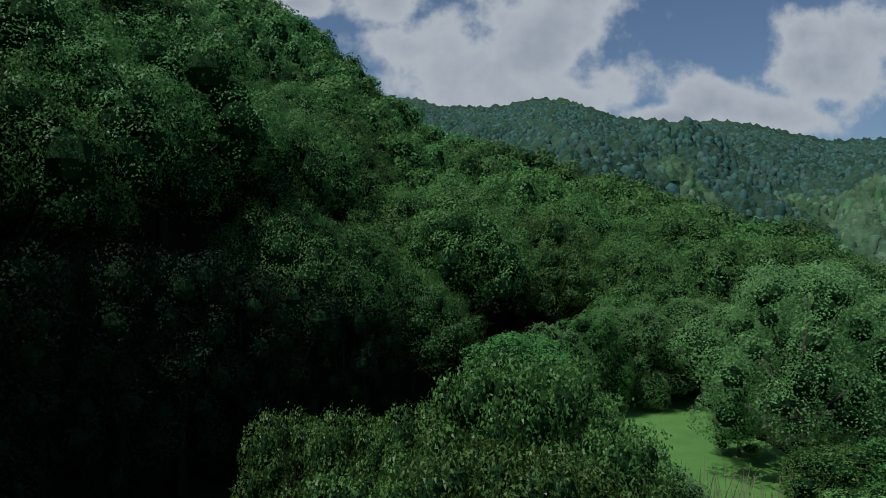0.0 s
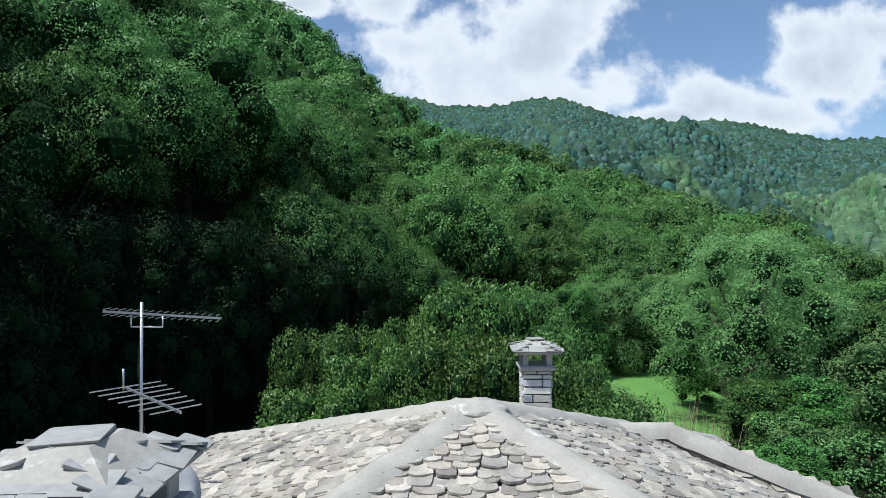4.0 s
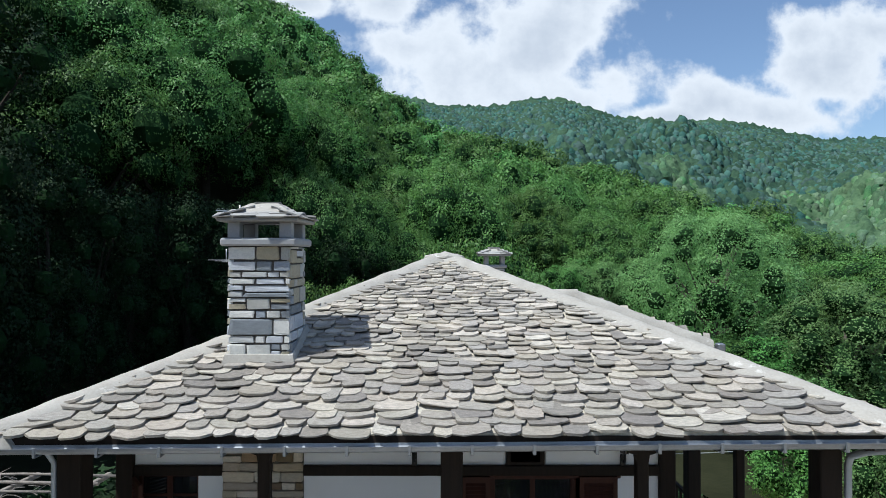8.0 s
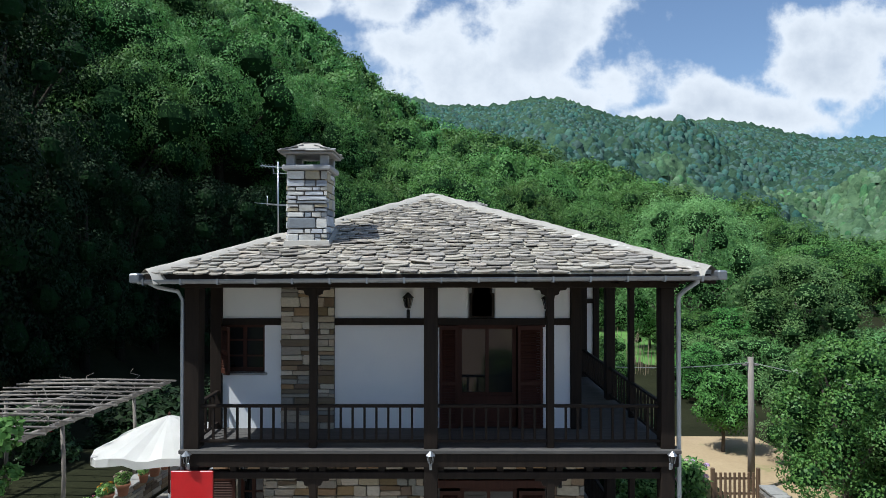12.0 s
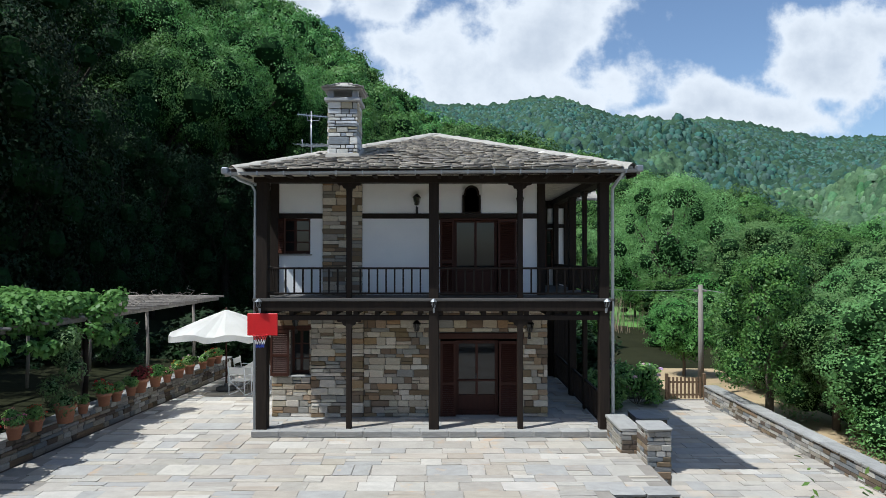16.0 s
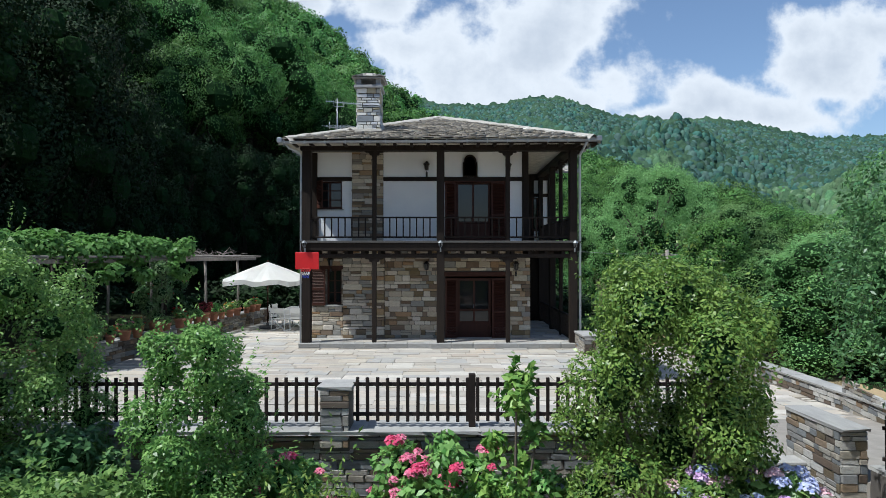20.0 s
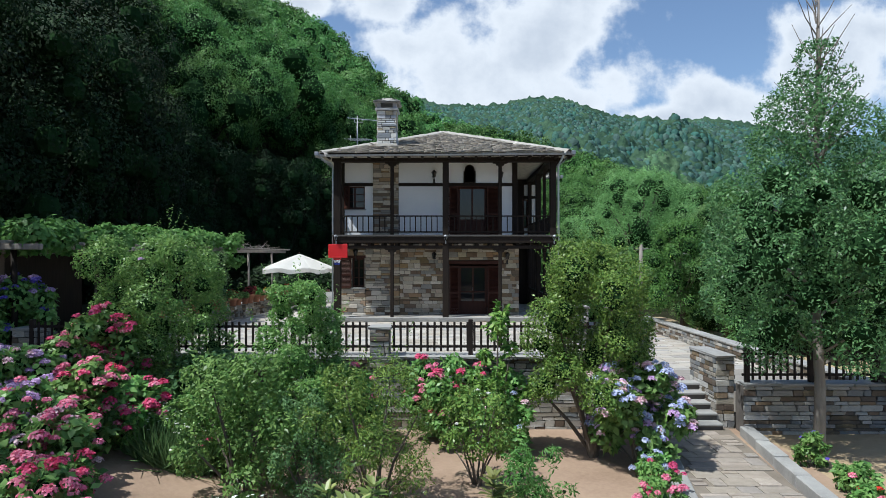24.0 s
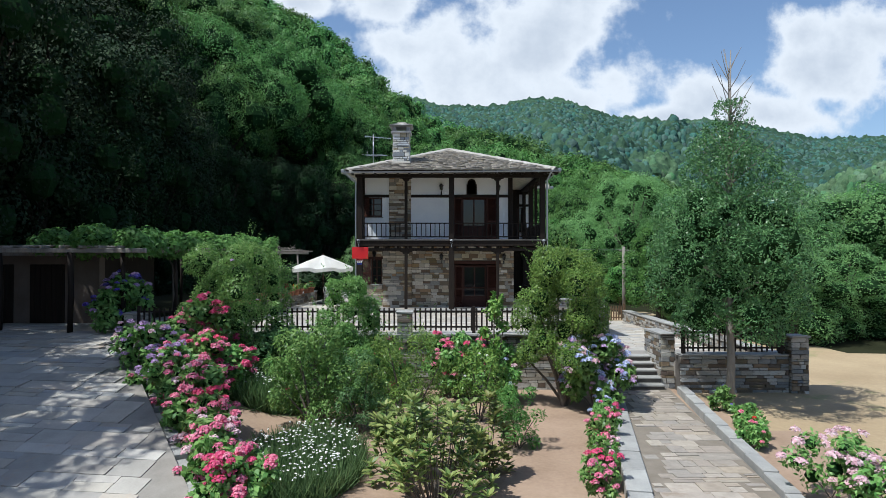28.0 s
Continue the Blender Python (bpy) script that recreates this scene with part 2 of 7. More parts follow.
PAVING_MASS = mat("paving_stone_joined", (0.72, 0.70, 0.67), (1.0, 0.98, 0.94), 2.5, 35, 0.75, 0.4, 0.008, island=0.12, palette=PAVE_TONES, spots=((0.44, 0.34, 0.24), 1.1, 0.60))
PATH_PAVING = mat("path_stone", (0.66, 0.64, 0.61), (1.0, 0.98, 0.94), 2.5, 35, 0.75, 0.4, 0.008, vary=0.10, palette=PATH_TONES, spots=((0.24, 0.19, 0.14), 1.3, 0.60))
PATH_MASS = mat("path_stone_joined", (0.66, 0.64, 0.61), (1.0, 0.98, 0.94), 2.5, 35, 0.75, 0.4, 0.008, island=0.10, palette=PATH_TONES, spots=((0.24, 0.19, 0.14), 1.3, 0.60))
PAVE_JOINT = mat("paving_joint", (0.20, 0.18, 0.155), (0.30, 0.275, 0.24), 3, 50, 0.95, 0.4, 0.006)
PATH_JOINT = mat("path_joint", (0.15, 0.125, 0.095), (0.23, 0.195, 0.155), 3, 50, 0.95, 0.4, 0.006)
COPING = mat("coping_slab", (0.238, 0.234, 0.223), (0.360, 0.353, 0.331), 3, 40, 0.8, 0.4, 0.01, vary=0.12)
WHITE = mat("white_plaster", (0.74, 0.75, 0.77), (0.83, 0.83, 0.83), 1.2, 70, 0.85, 0.15, 0.004)
WOOD = mat("dark_stained_wood", (0.010, 0.0075, 0.006), (0.026, 0.018, 0.013), 3, 40, 0.7, 0.35, 0.005, stretch=(6, 6, 0.6), spec=0.18)
RED_WOOD = mat("red_brown_wood", (0.032, 0.010, 0.006), (0.064, 0.021, 0.012), 3, 40, 0.6, 0.3, 0.004, stretch=(6, 6, 0.6), spec=0.25)
DECK_WOOD = mat("deck_boards", (0.050, 0.048, 0.046), (0.115, 0.108, 0.100), 3, 40, 0.8, 0.5, 0.008, stretch=(0.7, 5, 5), spec=0.2)
GREY_WOOD = mat("weathered_wood", (0.16, 0.14, 0.12), (0.30, 0.27, 0.235), 3, 40, 0.85, 0.5, 0.008, stretch=(5, 5, 0.7))
ZINC = mat("zinc_gutter", (0.22, 0.235, 0.255), (0.34, 0.36, 0.38), 3, 50, 0.45, 0.1, 0.002, metal=0.7)
STEEL = plain("aerial_steel", (0.52, 0.53, 0.55), 0.35, 0.8)
IRON = plain("black_iron", (0.02, 0.02, 0.022), 0.5, 0.3)
SAND = mat("sandy_earth", (0.235, 0.158, 0.105), (0.36, 0.255, 0.178), 0.9, 14, 0.95, 0.5, 0.03, spots=((0.27, 0.20, 0.13), 1.8, 0.60))
DRYGRASS = mat("dry_grass_ground", (0.29, 0.21, 0.12), (0.42, 0.32, 0.19), 0.35, 9, 0.95, 0.6, 0.04, spots=((0.22, 0.22, 0.09), 0.5, 0.60))
# floor under the trees, darkened in its colour for the shade that lies there
SHADED_FLOOR = mat("forest_floor", (0.014, 0.016, 0.008), (0.030, 0.032, 0.016), 0.4, 6, 0.95, 0.6, 0.1, spec=0.05)
LAWN = mat("bright_lawn", (0.070, 0.185, 0.032), (0.130, 0.275, 0.056), 0.5, 18, 0.9, 0.6, 0.05)
# bluish green for the haze of distance; its dark spots paint shadow among trees
HAZY_WOOD = mat("far_woodland", (0.01001, 0.031, 0.0236), (0.07098, 0.13, 0.0708), 0.016, 0.30, 0.95, 1.0, 6.0, spots=((0.010, 0.034, 0.026), 0.022, 0.57), spec=0.1)
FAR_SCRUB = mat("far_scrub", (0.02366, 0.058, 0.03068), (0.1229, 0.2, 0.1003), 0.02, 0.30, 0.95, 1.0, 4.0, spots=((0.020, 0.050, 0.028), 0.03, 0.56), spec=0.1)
# pale blue-green: haze over the far crowns is part of their colour
HAZY_CROWN = mat("far_crown_leaves", (0.034, 0.079, 0.072), (0.076, 0.142, 0.110), 0.10, 0.8, 0.95, 1.0, 1.2, island=0.32, spec=0.05)
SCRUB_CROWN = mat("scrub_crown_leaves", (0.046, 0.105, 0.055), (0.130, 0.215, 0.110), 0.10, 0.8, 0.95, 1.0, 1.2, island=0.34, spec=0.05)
PIPE = mat("pale_zinc_pipe", (0.36, 0.40, 0.44), (0.46, 0.50, 0.54), 3, 50, 0.5, 0.1, 0.002, metal=0.3)
BARK = mat("bark", (0.07, 0.055, 0.042), (0.15, 0.125, 0.10), 6, 30, 0.9, 0.8, 0.02, stretch=(1, 1, 0.3))
# darker copy of the bark, shade under the closed crowns included in its colour
SHADED_BARK = mat("mossy_dark_bark", (0.022, 0.019, 0.014), (0.05, 0.042, 0.032), 6, 30, 0.95, 0.8, 0.02, stretch=(1, 1, 0.3), spec=0.1)
# dark filling of the crowns, standing in for the shade between their leaves
SHADE_CORE = mat("inner_foliage", (0.009, 0.026, 0.009), (0.022, 0.054, 0.018), 1.5, 9, 0.95, 0.9, 0.15, spec=0.03)
HILL_LEAF = leaf_mat("hillside_leaf", (0.062, 0.158, 0.040), (0.150, 0.300, 0.080), 0.5, 0.28, 1.2)
CHESTNUT = leaf_mat("chestnut_leaf", (0.048, 0.126, 0.030), (0.138, 0.275, 0.066), 0.5, 0.24, 1.2)
# near-black leaves: the shade at the wood's edge is in their colour
SHADED_LEAF = leaf_mat("dark_oak_leaf", (0.008, 0.020, 0.007), (0.021, 0.044, 0.014), 0.8, 0.06)
BROADLEAF = leaf_mat("broadleaf", (0.078, 0.205, 0.050), (0.180, 0.370, 0.098), 0.5, 0.45, 1.3)
PALE_LEAF = leaf_mat("pale_leaf", (0.150, 0.310, 0.105), (0.280, 0.490, 0.180), 0.5, 0.5)
CHERRY = leaf_mat("cherry_leaf", (0.048, 0.122, 0.030), (0.145, 0.255, 0.062), 0.4, 0.3)
HOLLY = leaf_mat("glossy_leaf", (0.050, 0.125, 0.046), (0.160, 0.290, 0.115), 0.30)
SHRUB = leaf_mat("shrub_leaf", (0.090, 0.225, 0.056), (0.300, 0.500, 0.150), 0.36)
YELLOW_SHRUB = leaf_mat("yellowish_leaf", (0.070, 0.165, 0.034), (0.265, 0.385, 0.090), 0.32, 0.30)
VINE = leaf_mat("vine_leaf", (0.08918, 0.218, 0.0472), (0.1729, 0.345, 0.09558), 0.45, 0.4)
GLASS = bpy.data.materials.new("window_glass")
GLASS.use_nodes = True
_b = GLASS.node_tree.nodes["Principled BSDF"]
_b.inputs["Base Color"].default_value, _b.inputs["Roughness"].default_value = (0.012, 0.014, 0.016, 1), 0.04
# near-black, in place of the missing light inside the rooms
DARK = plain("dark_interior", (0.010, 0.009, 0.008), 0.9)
CANVAS = mat("white_canvas", (0.78, 0.77, 0.73), (0.86, 0.85, 0.82), 2, 50, 0.9, 0.1, 0.003)
TERRACOTTA = mat("terracotta", (0.33, 0.135, 0.075), (0.45, 0.21, 0.125), 4, 30, 0.85, 0.3, 0.004)


# ---- mesh tools ----
def mesh_from(name, verts, faces, mats=(), slots=None, smooth=False):
    me = bpy.data.meshes.new(name)
    me.from_pydata([tuple(v) for v in verts], [], [tuple(f) for f in faces])
    for m in mats:
        me.materials.append(m)
    if slots is not None:
        me.polygons.foreach_set("material_index", np.asarray(slots, dtype=np.int32))
    if smooth:
        me.polygons.foreach_set("use_smooth", np.ones(len(me.polygons), dtype=bool))
    me.update()
    return me


def quads_mesh(name, quads, mats, slots=None, smooth=False):
    """A mesh of loose four-cornered faces from an array (n, 4, 3)."""
    n = len(quads)
    me = bpy.data.meshes.new(name)
    me.vertices.add(4 * n)
    me.vertices.foreach_set("co", np.asarray(quads, dtype=np.float32).ravel())
    me.loops.add(4 * n)
    me.loops.foreach_set("vertex_index", np.arange(4 * n, dtype=np.int32))
    me.polygons.add(n)
    me.polygons.foreach_set("loop_start", np.arange(0, 4 * n, 4, dtype=np.int32))
    me.polygons.foreach_set("loop_total", np.full(n, 4, dtype=np.int32))
    for m in mats:
        me.materials.append(m)
    if slots is not None:
        me.polygons.foreach_set("material_index", np.asarray(slots, dtype=np.int32))
    me.update(calc_edges=True)
    return me


def bm_mesh(name, bm, material):
    me = bpy.data.meshes.new(name)
    bm.to_mesh(me)
    bm.free()
    for m in material if isinstance(material, (list, tuple)) else (material,):
        me.materials.append(m)
    return me


def part(name, bm, material, parent=None, label="", m=None):
    """One mesh object under a thing (or under a part)."""
    ob = new(name, bm_mesh(name, bm, material))
    if parent is not None:
        ob.parent = parent
    if m is not None:
        ob.matrix_basis = m
    if label:
        ob["label"] = label
    return ob


def thing(name, label, category, at=(0, 0, 0), group="", kind="", turn=0.0):
    ob = new(name)
    ob.matrix_basis = pose(*at, 0, 0, turn)
    ob.empty_display_size = 0.2
    return tagged(ob, label, category, group, kind)


def box(bm, x0, x1, y0, y1, z0, z1, bevel=0.0, turn=None):
    """Adds a box, its edges rounded by bevel."""
    m = Matrix.LocRotScale(((x0 + x1) / 2, (y0 + y1) / 2, (z0 + z1) / 2), None, (abs(x1 - x0), abs(y1 - y0), abs(z1 - z0)))
    if turn is not None:
        m = turn @ m
    made = bmesh.ops.create_cube(bm, size=1, matrix=m)["verts"]
    if bevel:
        edges = list({e for v in made for e in v.link_edges})
        bmesh.ops.bevel(bm, geom=edges, offset=bevel, segments=1, affect="EDGES", clamp_overlap=True)
    return bm


def boxed(x0, x1, y0, y1, z0, z1, bevel=0.0, turn=None):
    return box(bmesh.new(), x0, x1, y0, y1, z0, z1, bevel, turn)


def tube(bm, points, radius, sides=8, closed=True):
    """A pipe of given radius (one, or one a point) through the points."""
    pts = [Vector(p) for p in points]
    radii = radius if isinstance(radius, (list, tuple)) else [radius] * len(pts)
    rings = []
    for i, p in enumerate(pts):
        way = (pts[min(i + 1, len(pts) - 1)] - pts[max(i - 1, 0)]).normalized()
        a = way.orthogonal().normalized() if i == 0 else (last - way * last.dot(way)).normalized()
        last = a
        b = way.cross(a)
        rings.append([bm.verts.new(p + radii[i] * (math.cos(2 * math.pi * k / sides) * a + math.sin(2 * math.pi * k / sides) * b)) for k in range(sides)])
    for r0, r1 in zip(rings, rings[1:]):
        for k in range(sides):
            f = bm.faces.new((r0[k], r0[(k + 1) % sides], r1[(k + 1) % sides], r1[k]))
            f.smooth = sides > 5
    if closed:
        bm.faces.new(rings[0][::-1])
        bm.faces.new(rings[-1])
    return bm


def lathe(bm, profile, sides=20, at=(0, 0, 0)):
    """A turned body from (radius, height) pairs."""
    rings = []
    for r, z in profile:
        rings.append([bm.verts.new((at[0] + r * math.cos(2 * math.pi * k / sides), at[1] + r * math.sin(2 * math.pi * k / sides), at[2] + z)) for k in range(sides)])
    for r0, r1 in zip(rings, rings[1:]):
        for k in range(sides):
            bm.faces.new((r0[k], r0[(k + 1) % sides], r1[(k + 1) % sides], r1[k])).smooth = True
    bm.faces.new(rings[0][::-1])
    bm.faces.new(rings[-1])
    return bm


def prism(bm, outline, z0, z1):
    """A slab with the given outline (x, y), from z0 to z1."""
    low, high = [bm.verts.new((x, y, z0)) for x, y in outline], [bm.verts.new((x, y, z1)) for x, y in outline]
    n = len(outline)
    bm.faces.new(low[::-1])
    bm.faces.new(high)
    for k in range(n):
        bm.faces.new((low[k], low[(k + 1) % n], high[(k + 1) % n], high[k]))
    return bm


def leaves(points, normals, size, rng, droop=0.3, narrow=0.45, jitter=0.5, lift=0.8):
    """Leaf blades (n, 4, 3): pointed four-cornered faces that grow from the points, roughly along the normals."""
    n = len(points)
    nrm = normals + rng.normal(0, jitter, (n, 3))
    nrm[:, 2] += lift
    nrm /= np.linalg.norm(nrm, axis=1, keepdims=True) + 1e-9
    way = np.cross(nrm, rng.normal(0, 1, (n, 3)))
    way /= np.linalg.norm(way, axis=1, keepdims=True) + 1e-9
    way[:, 2] -= droop
    way /= np.linalg.norm(way, axis=1, keepdims=True) + 1e-9
    across = np.cross(nrm, way)
    across /= np.linalg.norm(across, axis=1, keepdims=True) + 1e-9
    s = size * rng.uniform(0.65, 1.3, (n, 1))
    mid = points + way * s * 0.45
    return np.stack([points, mid + across * s * narrow / 2, points + way * s - nrm * s * 0.12, mid - across * s * narrow / 2], 1)


def lump_surface(lumps, count, rng, keep_low=0.6, hang=-0.35):
    """Points and normals on the outside of overlapping balls (x, y, z, r), fewer on their undersides."""
    lumps = np.asarray(lumps, float)
    area = lumps[:, 3] ** 2
    pick = rng.choice(len(lumps), int(count * (2.2 if hang < -0.2 else 3.4)), p=area / area.sum())
    d = rng.normal(0, 1, (len(pick), 3))
    d /= np.linalg.norm(d, axis=1, keepdims=True)
    p = lumps[pick, :3] + d * lumps[pick, 3:4] * rng.uniform(0.76, 1.12, (len(pick), 1))
    ok = (d[:, 2] > hang) | (rng.random(len(pick)) < keep_low)
    for x, y, z, r in lumps:
        ok &= ((p - (x, y, z)) ** 2).sum(1) > (0.74 * r) ** 2
    return p[ok][:count], d[ok][:count]


def ball_quads(lumps, rng, squeeze=0.80, rings=4, sides=6):
    """Rough inner bodies of the lumps, as four-cornered faces."""
    out = []
    for x, y, z, r in lumps:
        grid = np.zeros((rings + 1, sides, 3))
        for i in range(rings + 1):
            th = math.pi * i / rings
            for k in range(sides):
                ph = 2 * math.pi * k / sides
                rr = r * squeeze * rng.uniform(0.85, 1.08)
                grid[i, k] = (x + rr * math.sin(th) * math.cos(ph), y + rr * math.sin(th) * math.sin(ph), z + rr * math.cos(th))
        grid[0], grid[-1] = grid[0].mean(0), grid[-1].mean(0)
        nxt = np.roll(grid, -1, axis=1)
        out.append(np.stack([grid[:-1], grid[1:], nxt[1:], nxt[:-1]], 2).reshape(-1, 4, 3))
    return np.concatenate(out)


def blades(points, normals, size, rng, narrow=0.6, jitter=0.6, lift=0.5, droop=0.35):
    """Pointed three-cornered leaves (n, 3, 3) from the points."""
    return leaves(points, normals, size, rng, droop, narrow, jitter, lift)[:, 1:]


def crown_mesh(name, lumps, count, size, leaf, rng, core=SHADE_CORE, squeeze=0.80, pointed=False, extra=None, within=None, puffy=0.35, hang=-0.35, **kw):
    """Leaves over the lumps, with a dark body inside them that stands for the shade there; extra: further leaves;
    within: the lumps of that body; puffy: how far the leaves take the roundness of their clump.
    """
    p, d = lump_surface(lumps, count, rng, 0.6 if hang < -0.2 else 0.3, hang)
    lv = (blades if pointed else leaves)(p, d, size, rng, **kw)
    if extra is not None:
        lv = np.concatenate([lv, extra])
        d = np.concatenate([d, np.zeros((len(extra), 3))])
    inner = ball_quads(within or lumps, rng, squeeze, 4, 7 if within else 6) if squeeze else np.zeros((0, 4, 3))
    k, n, q = lv.shape[1], len(lv), len(inner)
    # leaves face outwards, and lean on the roundness of the clump
    flat = np.cross(lv[:, 1] - lv[:, 0], lv[:, 2] - lv[:, 0])
    flat /= np.linalg.norm(flat, axis=1, keepdims=True) + 1e-9
    way = np.where((flat * (d + (0, 0, 0.3))).sum(1, keepdims=True) < 0, -1.0, 1.0)
    lv = np.where(way[:, :, None] < 0, lv[:, ::-1], lv)
    nrm = flat * way * (1 - puffy) + (d + (0, 0, 0.18)) * puffy * (np.abs(d).sum(1, keepdims=True) > 0)
    nrm /= np.linalg.norm(nrm, axis=1, keepdims=True) + 1e-9
    back = np.cross(inner[:, 1] - inner[:, 0], inner[:, 2] - inner[:, 0]) if q else np.zeros((0, 3))
    back /= np.linalg.norm(back, axis=1, keepdims=True) + 1e-9
    me = bpy.data.meshes.new(name)
    me.vertices.add(k * n + 4 * q)
    me.vertices.foreach_set("co", np.concatenate([lv.reshape(-1, 3), inner.reshape(-1, 3)]).astype(np.float32).ravel())
    me.loops.add(k * n + 4 * q)
    me.loops.foreach_set("vertex_index", np.arange(k * n + 4 * q, dtype=np.int32))
    me.polygons.add(n + q)
    me.polygons.foreach_set("loop_start", np.r_[np.arange(n) * k, k * n + np.arange(q) * 4].astype(np.int32))
    me.polygons.foreach_set("loop_total", np.r_[np.full(n, k), np.full(q, 4)].astype(np.int32))
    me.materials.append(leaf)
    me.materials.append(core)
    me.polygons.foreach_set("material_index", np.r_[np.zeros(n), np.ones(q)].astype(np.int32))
    me.polygons.foreach_set("use_smooth", np.ones(n + q, dtype=bool))
    me.update(calc_edges=True)
    me.normals_split_custom_set_from_vertices(np.concatenate([np.repeat(nrm, k, 0), np.repeat(back, 4, 0)]).astype(np.float32))
    return me


# ---- the land: one sheet of ground, the mountain, the near hill ----
def smooth(a, b, v):
    t = min(max((v - a) / (b - a), 0.0), 1.0)
    return t * t * (3 - 2 * t)


CANOPY_X = [-90, -60, -40, -30, -20, -11.4, -7, -4.6, 0, 6.5, 14, 20, 40, 80, 140]
CANOPY_Z = [52, 44, 31, 24.5, 16.5, 9.5, 6, 4.2, 3.0, 2.6, 1.5, 0.5, -3, -8, -12]


def wood_edge(x):
    """How far back the edge of the tall wood runs, behind the shaded hollow."""
    return float(np.interp(x, (-18.5, -13, -8.5, -4.5, 2, 8), (27, 34, 39, 44, 50, 54)))


def canopy(x, y):
    """Height of the tree tops over the near hill."""
    far = smooth(65, 145, y) * float(np.interp(x, (-20, 2, 12, 36, 60), (9.5, 8.5, 7.5, 3.5, -1)))
    back = max(y - wood_edge(x), -x - 19.5)
    far -= 7.0 * (1 - smooth(0, 20, back)) * smooth(2, -6, x)
    return 5 + 0.17 * (min(y, 150) - 22) - 0.12 * max(y - 150, 0) + far + float(np.interp(x, CANOPY_X, CANOPY_Z))


def tree_height(x, y):
    return 6.0 + 7.0 * max(0.86 * smooth(14, 45, y - min(x, 0) * 0.6), smooth(-8, -13, x))


def land(x, y):
    """Height of the ground."""
    hill = canopy(x, y) - tree_height(x, y)
    base = -1.05 - 0.03 * (min(max(-y, 5), 30) - 12) if y < -8 else -1.2
    if y < -8:
        base += 1.0 * smooth(-3.0, -7.2, x) * smooth(-18, -12, y)
    up = max(smooth(-1, 9, y - wood_edge(x)), smooth(-15, -22, x)) if x < 8 else smooth(48, 75, y)
    z = base * (1 - up) + max(hill, base) * up
    z -= 10 * smooth(220, 500, math.hypot(x, y))
    return z


def axis(lo, hi, near, step, grow):
    """Grid lines, close together within near, wider apart beyond."""
    vals, v, s = [], 0.0, step
    while v < max(-lo, hi):
        vals.append(v)
        s = step if v < near else s * grow
        v += s
    vals.append(max(-lo, hi))
    return sorted({-v for v in vals if -v >= lo} | {v for v in vals if v <= hi})


gx, gy = axis(-1500, 1500, 40, 1.0, 1.09), axis(-900, 1500, 50, 1.0, 1.09)
verts = [(x, y, land(x, y) + 0.05 * noise.noise((x * 0.35, y * 0.35, 0))) for y in gy for x in gx]
nx = len(gx)
faces, slots = [], []
for j in range(len(gy) - 1):
    for i in range(nx - 1):
        faces.append((j * nx + i, j * nx + i + 1, (j + 1) * nx + i + 1, (j + 1) * nx + i))
        cx, cy = (gx[i] + gx[i + 1]) / 2, (gy[j] + gy[j + 1]) / 2
        wob = 1.6 * noise.noise((cx * 0.31, cy * 0.31, 5.0))
        if 10 < cx < 20 and 33 < cy + wob < 57:
            slots.append(2)
        elif (cx + wob > 6.2 and -60 < cy - wob < -1 and cx < 45) or (9.5 < cx + wob < 13 and -1 <= cy - wob < 16):
            slots.append(1)
        elif cy < -7 and cy > -60 and -12 < cx + wob <= 6.2:
            slots.append(0)
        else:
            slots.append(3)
tagged(new("ground", mesh_from("ground", verts, faces, (SAND, DRYGRASS, LAWN, SHADED_FLOOR), slots, True)), "sandy earth, dry grass and forest floor", "ground", kind="structure")

CREST_U = [-0.6, -0.13, -0.057, -0.0125, 0.014, 0.068, 0.104, 0.157, 0.202, 0.2375, 0.264, 0.30, 0.371, 0.425, 0.496, 0.55, 0.604, 0.70, 0.85, 1.3]
CREST_Y = [130, 165, 172, 182, 188, 186, 182, 172, 177, 190, 203, 208, 214, 211, 220, 234, 247, 243, 238, 260]


def mountain_z(u, d):
    top = 6.7 + ((441 - float(np.interp(u, CREST_U, CREST_Y))) / 1120 + 0.0105) * 880
    t = (d - 170) / 710
    low = -14 - 8 * u
    if t <= 1:
        z = low + (top - low) * (0.75 * t + 0.25 * t * t)
        z += 75 * 4.2 * max(t, 0) * (1 - t) ** 2 * noise.fractal((u * d * 0.0075, d * 0.0055, 3.1), 0.8, 2.1, 5)
    else:
        z = top - 150 * (t - 1) + 0 * u
    return z


us, ds = np.linspace(-0.62, 1.3, 420), np.r_[np.linspace(170, 880, 250), np.linspace(900, 1400, 16)]
verts = []
for d in ds:
    for u in us:
        z = mountain_z(u, d)
        q = Vector((u * d / 9.0, d / 9.0, 0))
        c = noise.voronoi(q)[0][0]
        verts.append((u * d, d, z + 11.0 * max(0.7 - c, 0) + 2.5 * noise.noise(q * 2.3)))
nu = len(us)
faces = [(j * nu + i, j * nu + i + 1, (j + 1) * nu + i + 1, (j + 1) * nu + i) for j in range(len(ds) - 1) for i in range(nu - 1)]
patch = []
for j in range(len(ds) - 1):
    for i in range(nu - 1):
        u, d = us[i], ds[j]
        patch.append(int(u > 0.22 and d < 330 + 330 * (u - 0.2) + 160 * noise.noise((u * d * 0.012, d * 0.01, 7.0))))
tagged(new("mountain", mesh_from("mountain", verts, faces, (HAZY_WOOD, FAR_SCRUB), patch, True)), "distant mountain ridge covered in green woodland", "mountain", kind="structure")


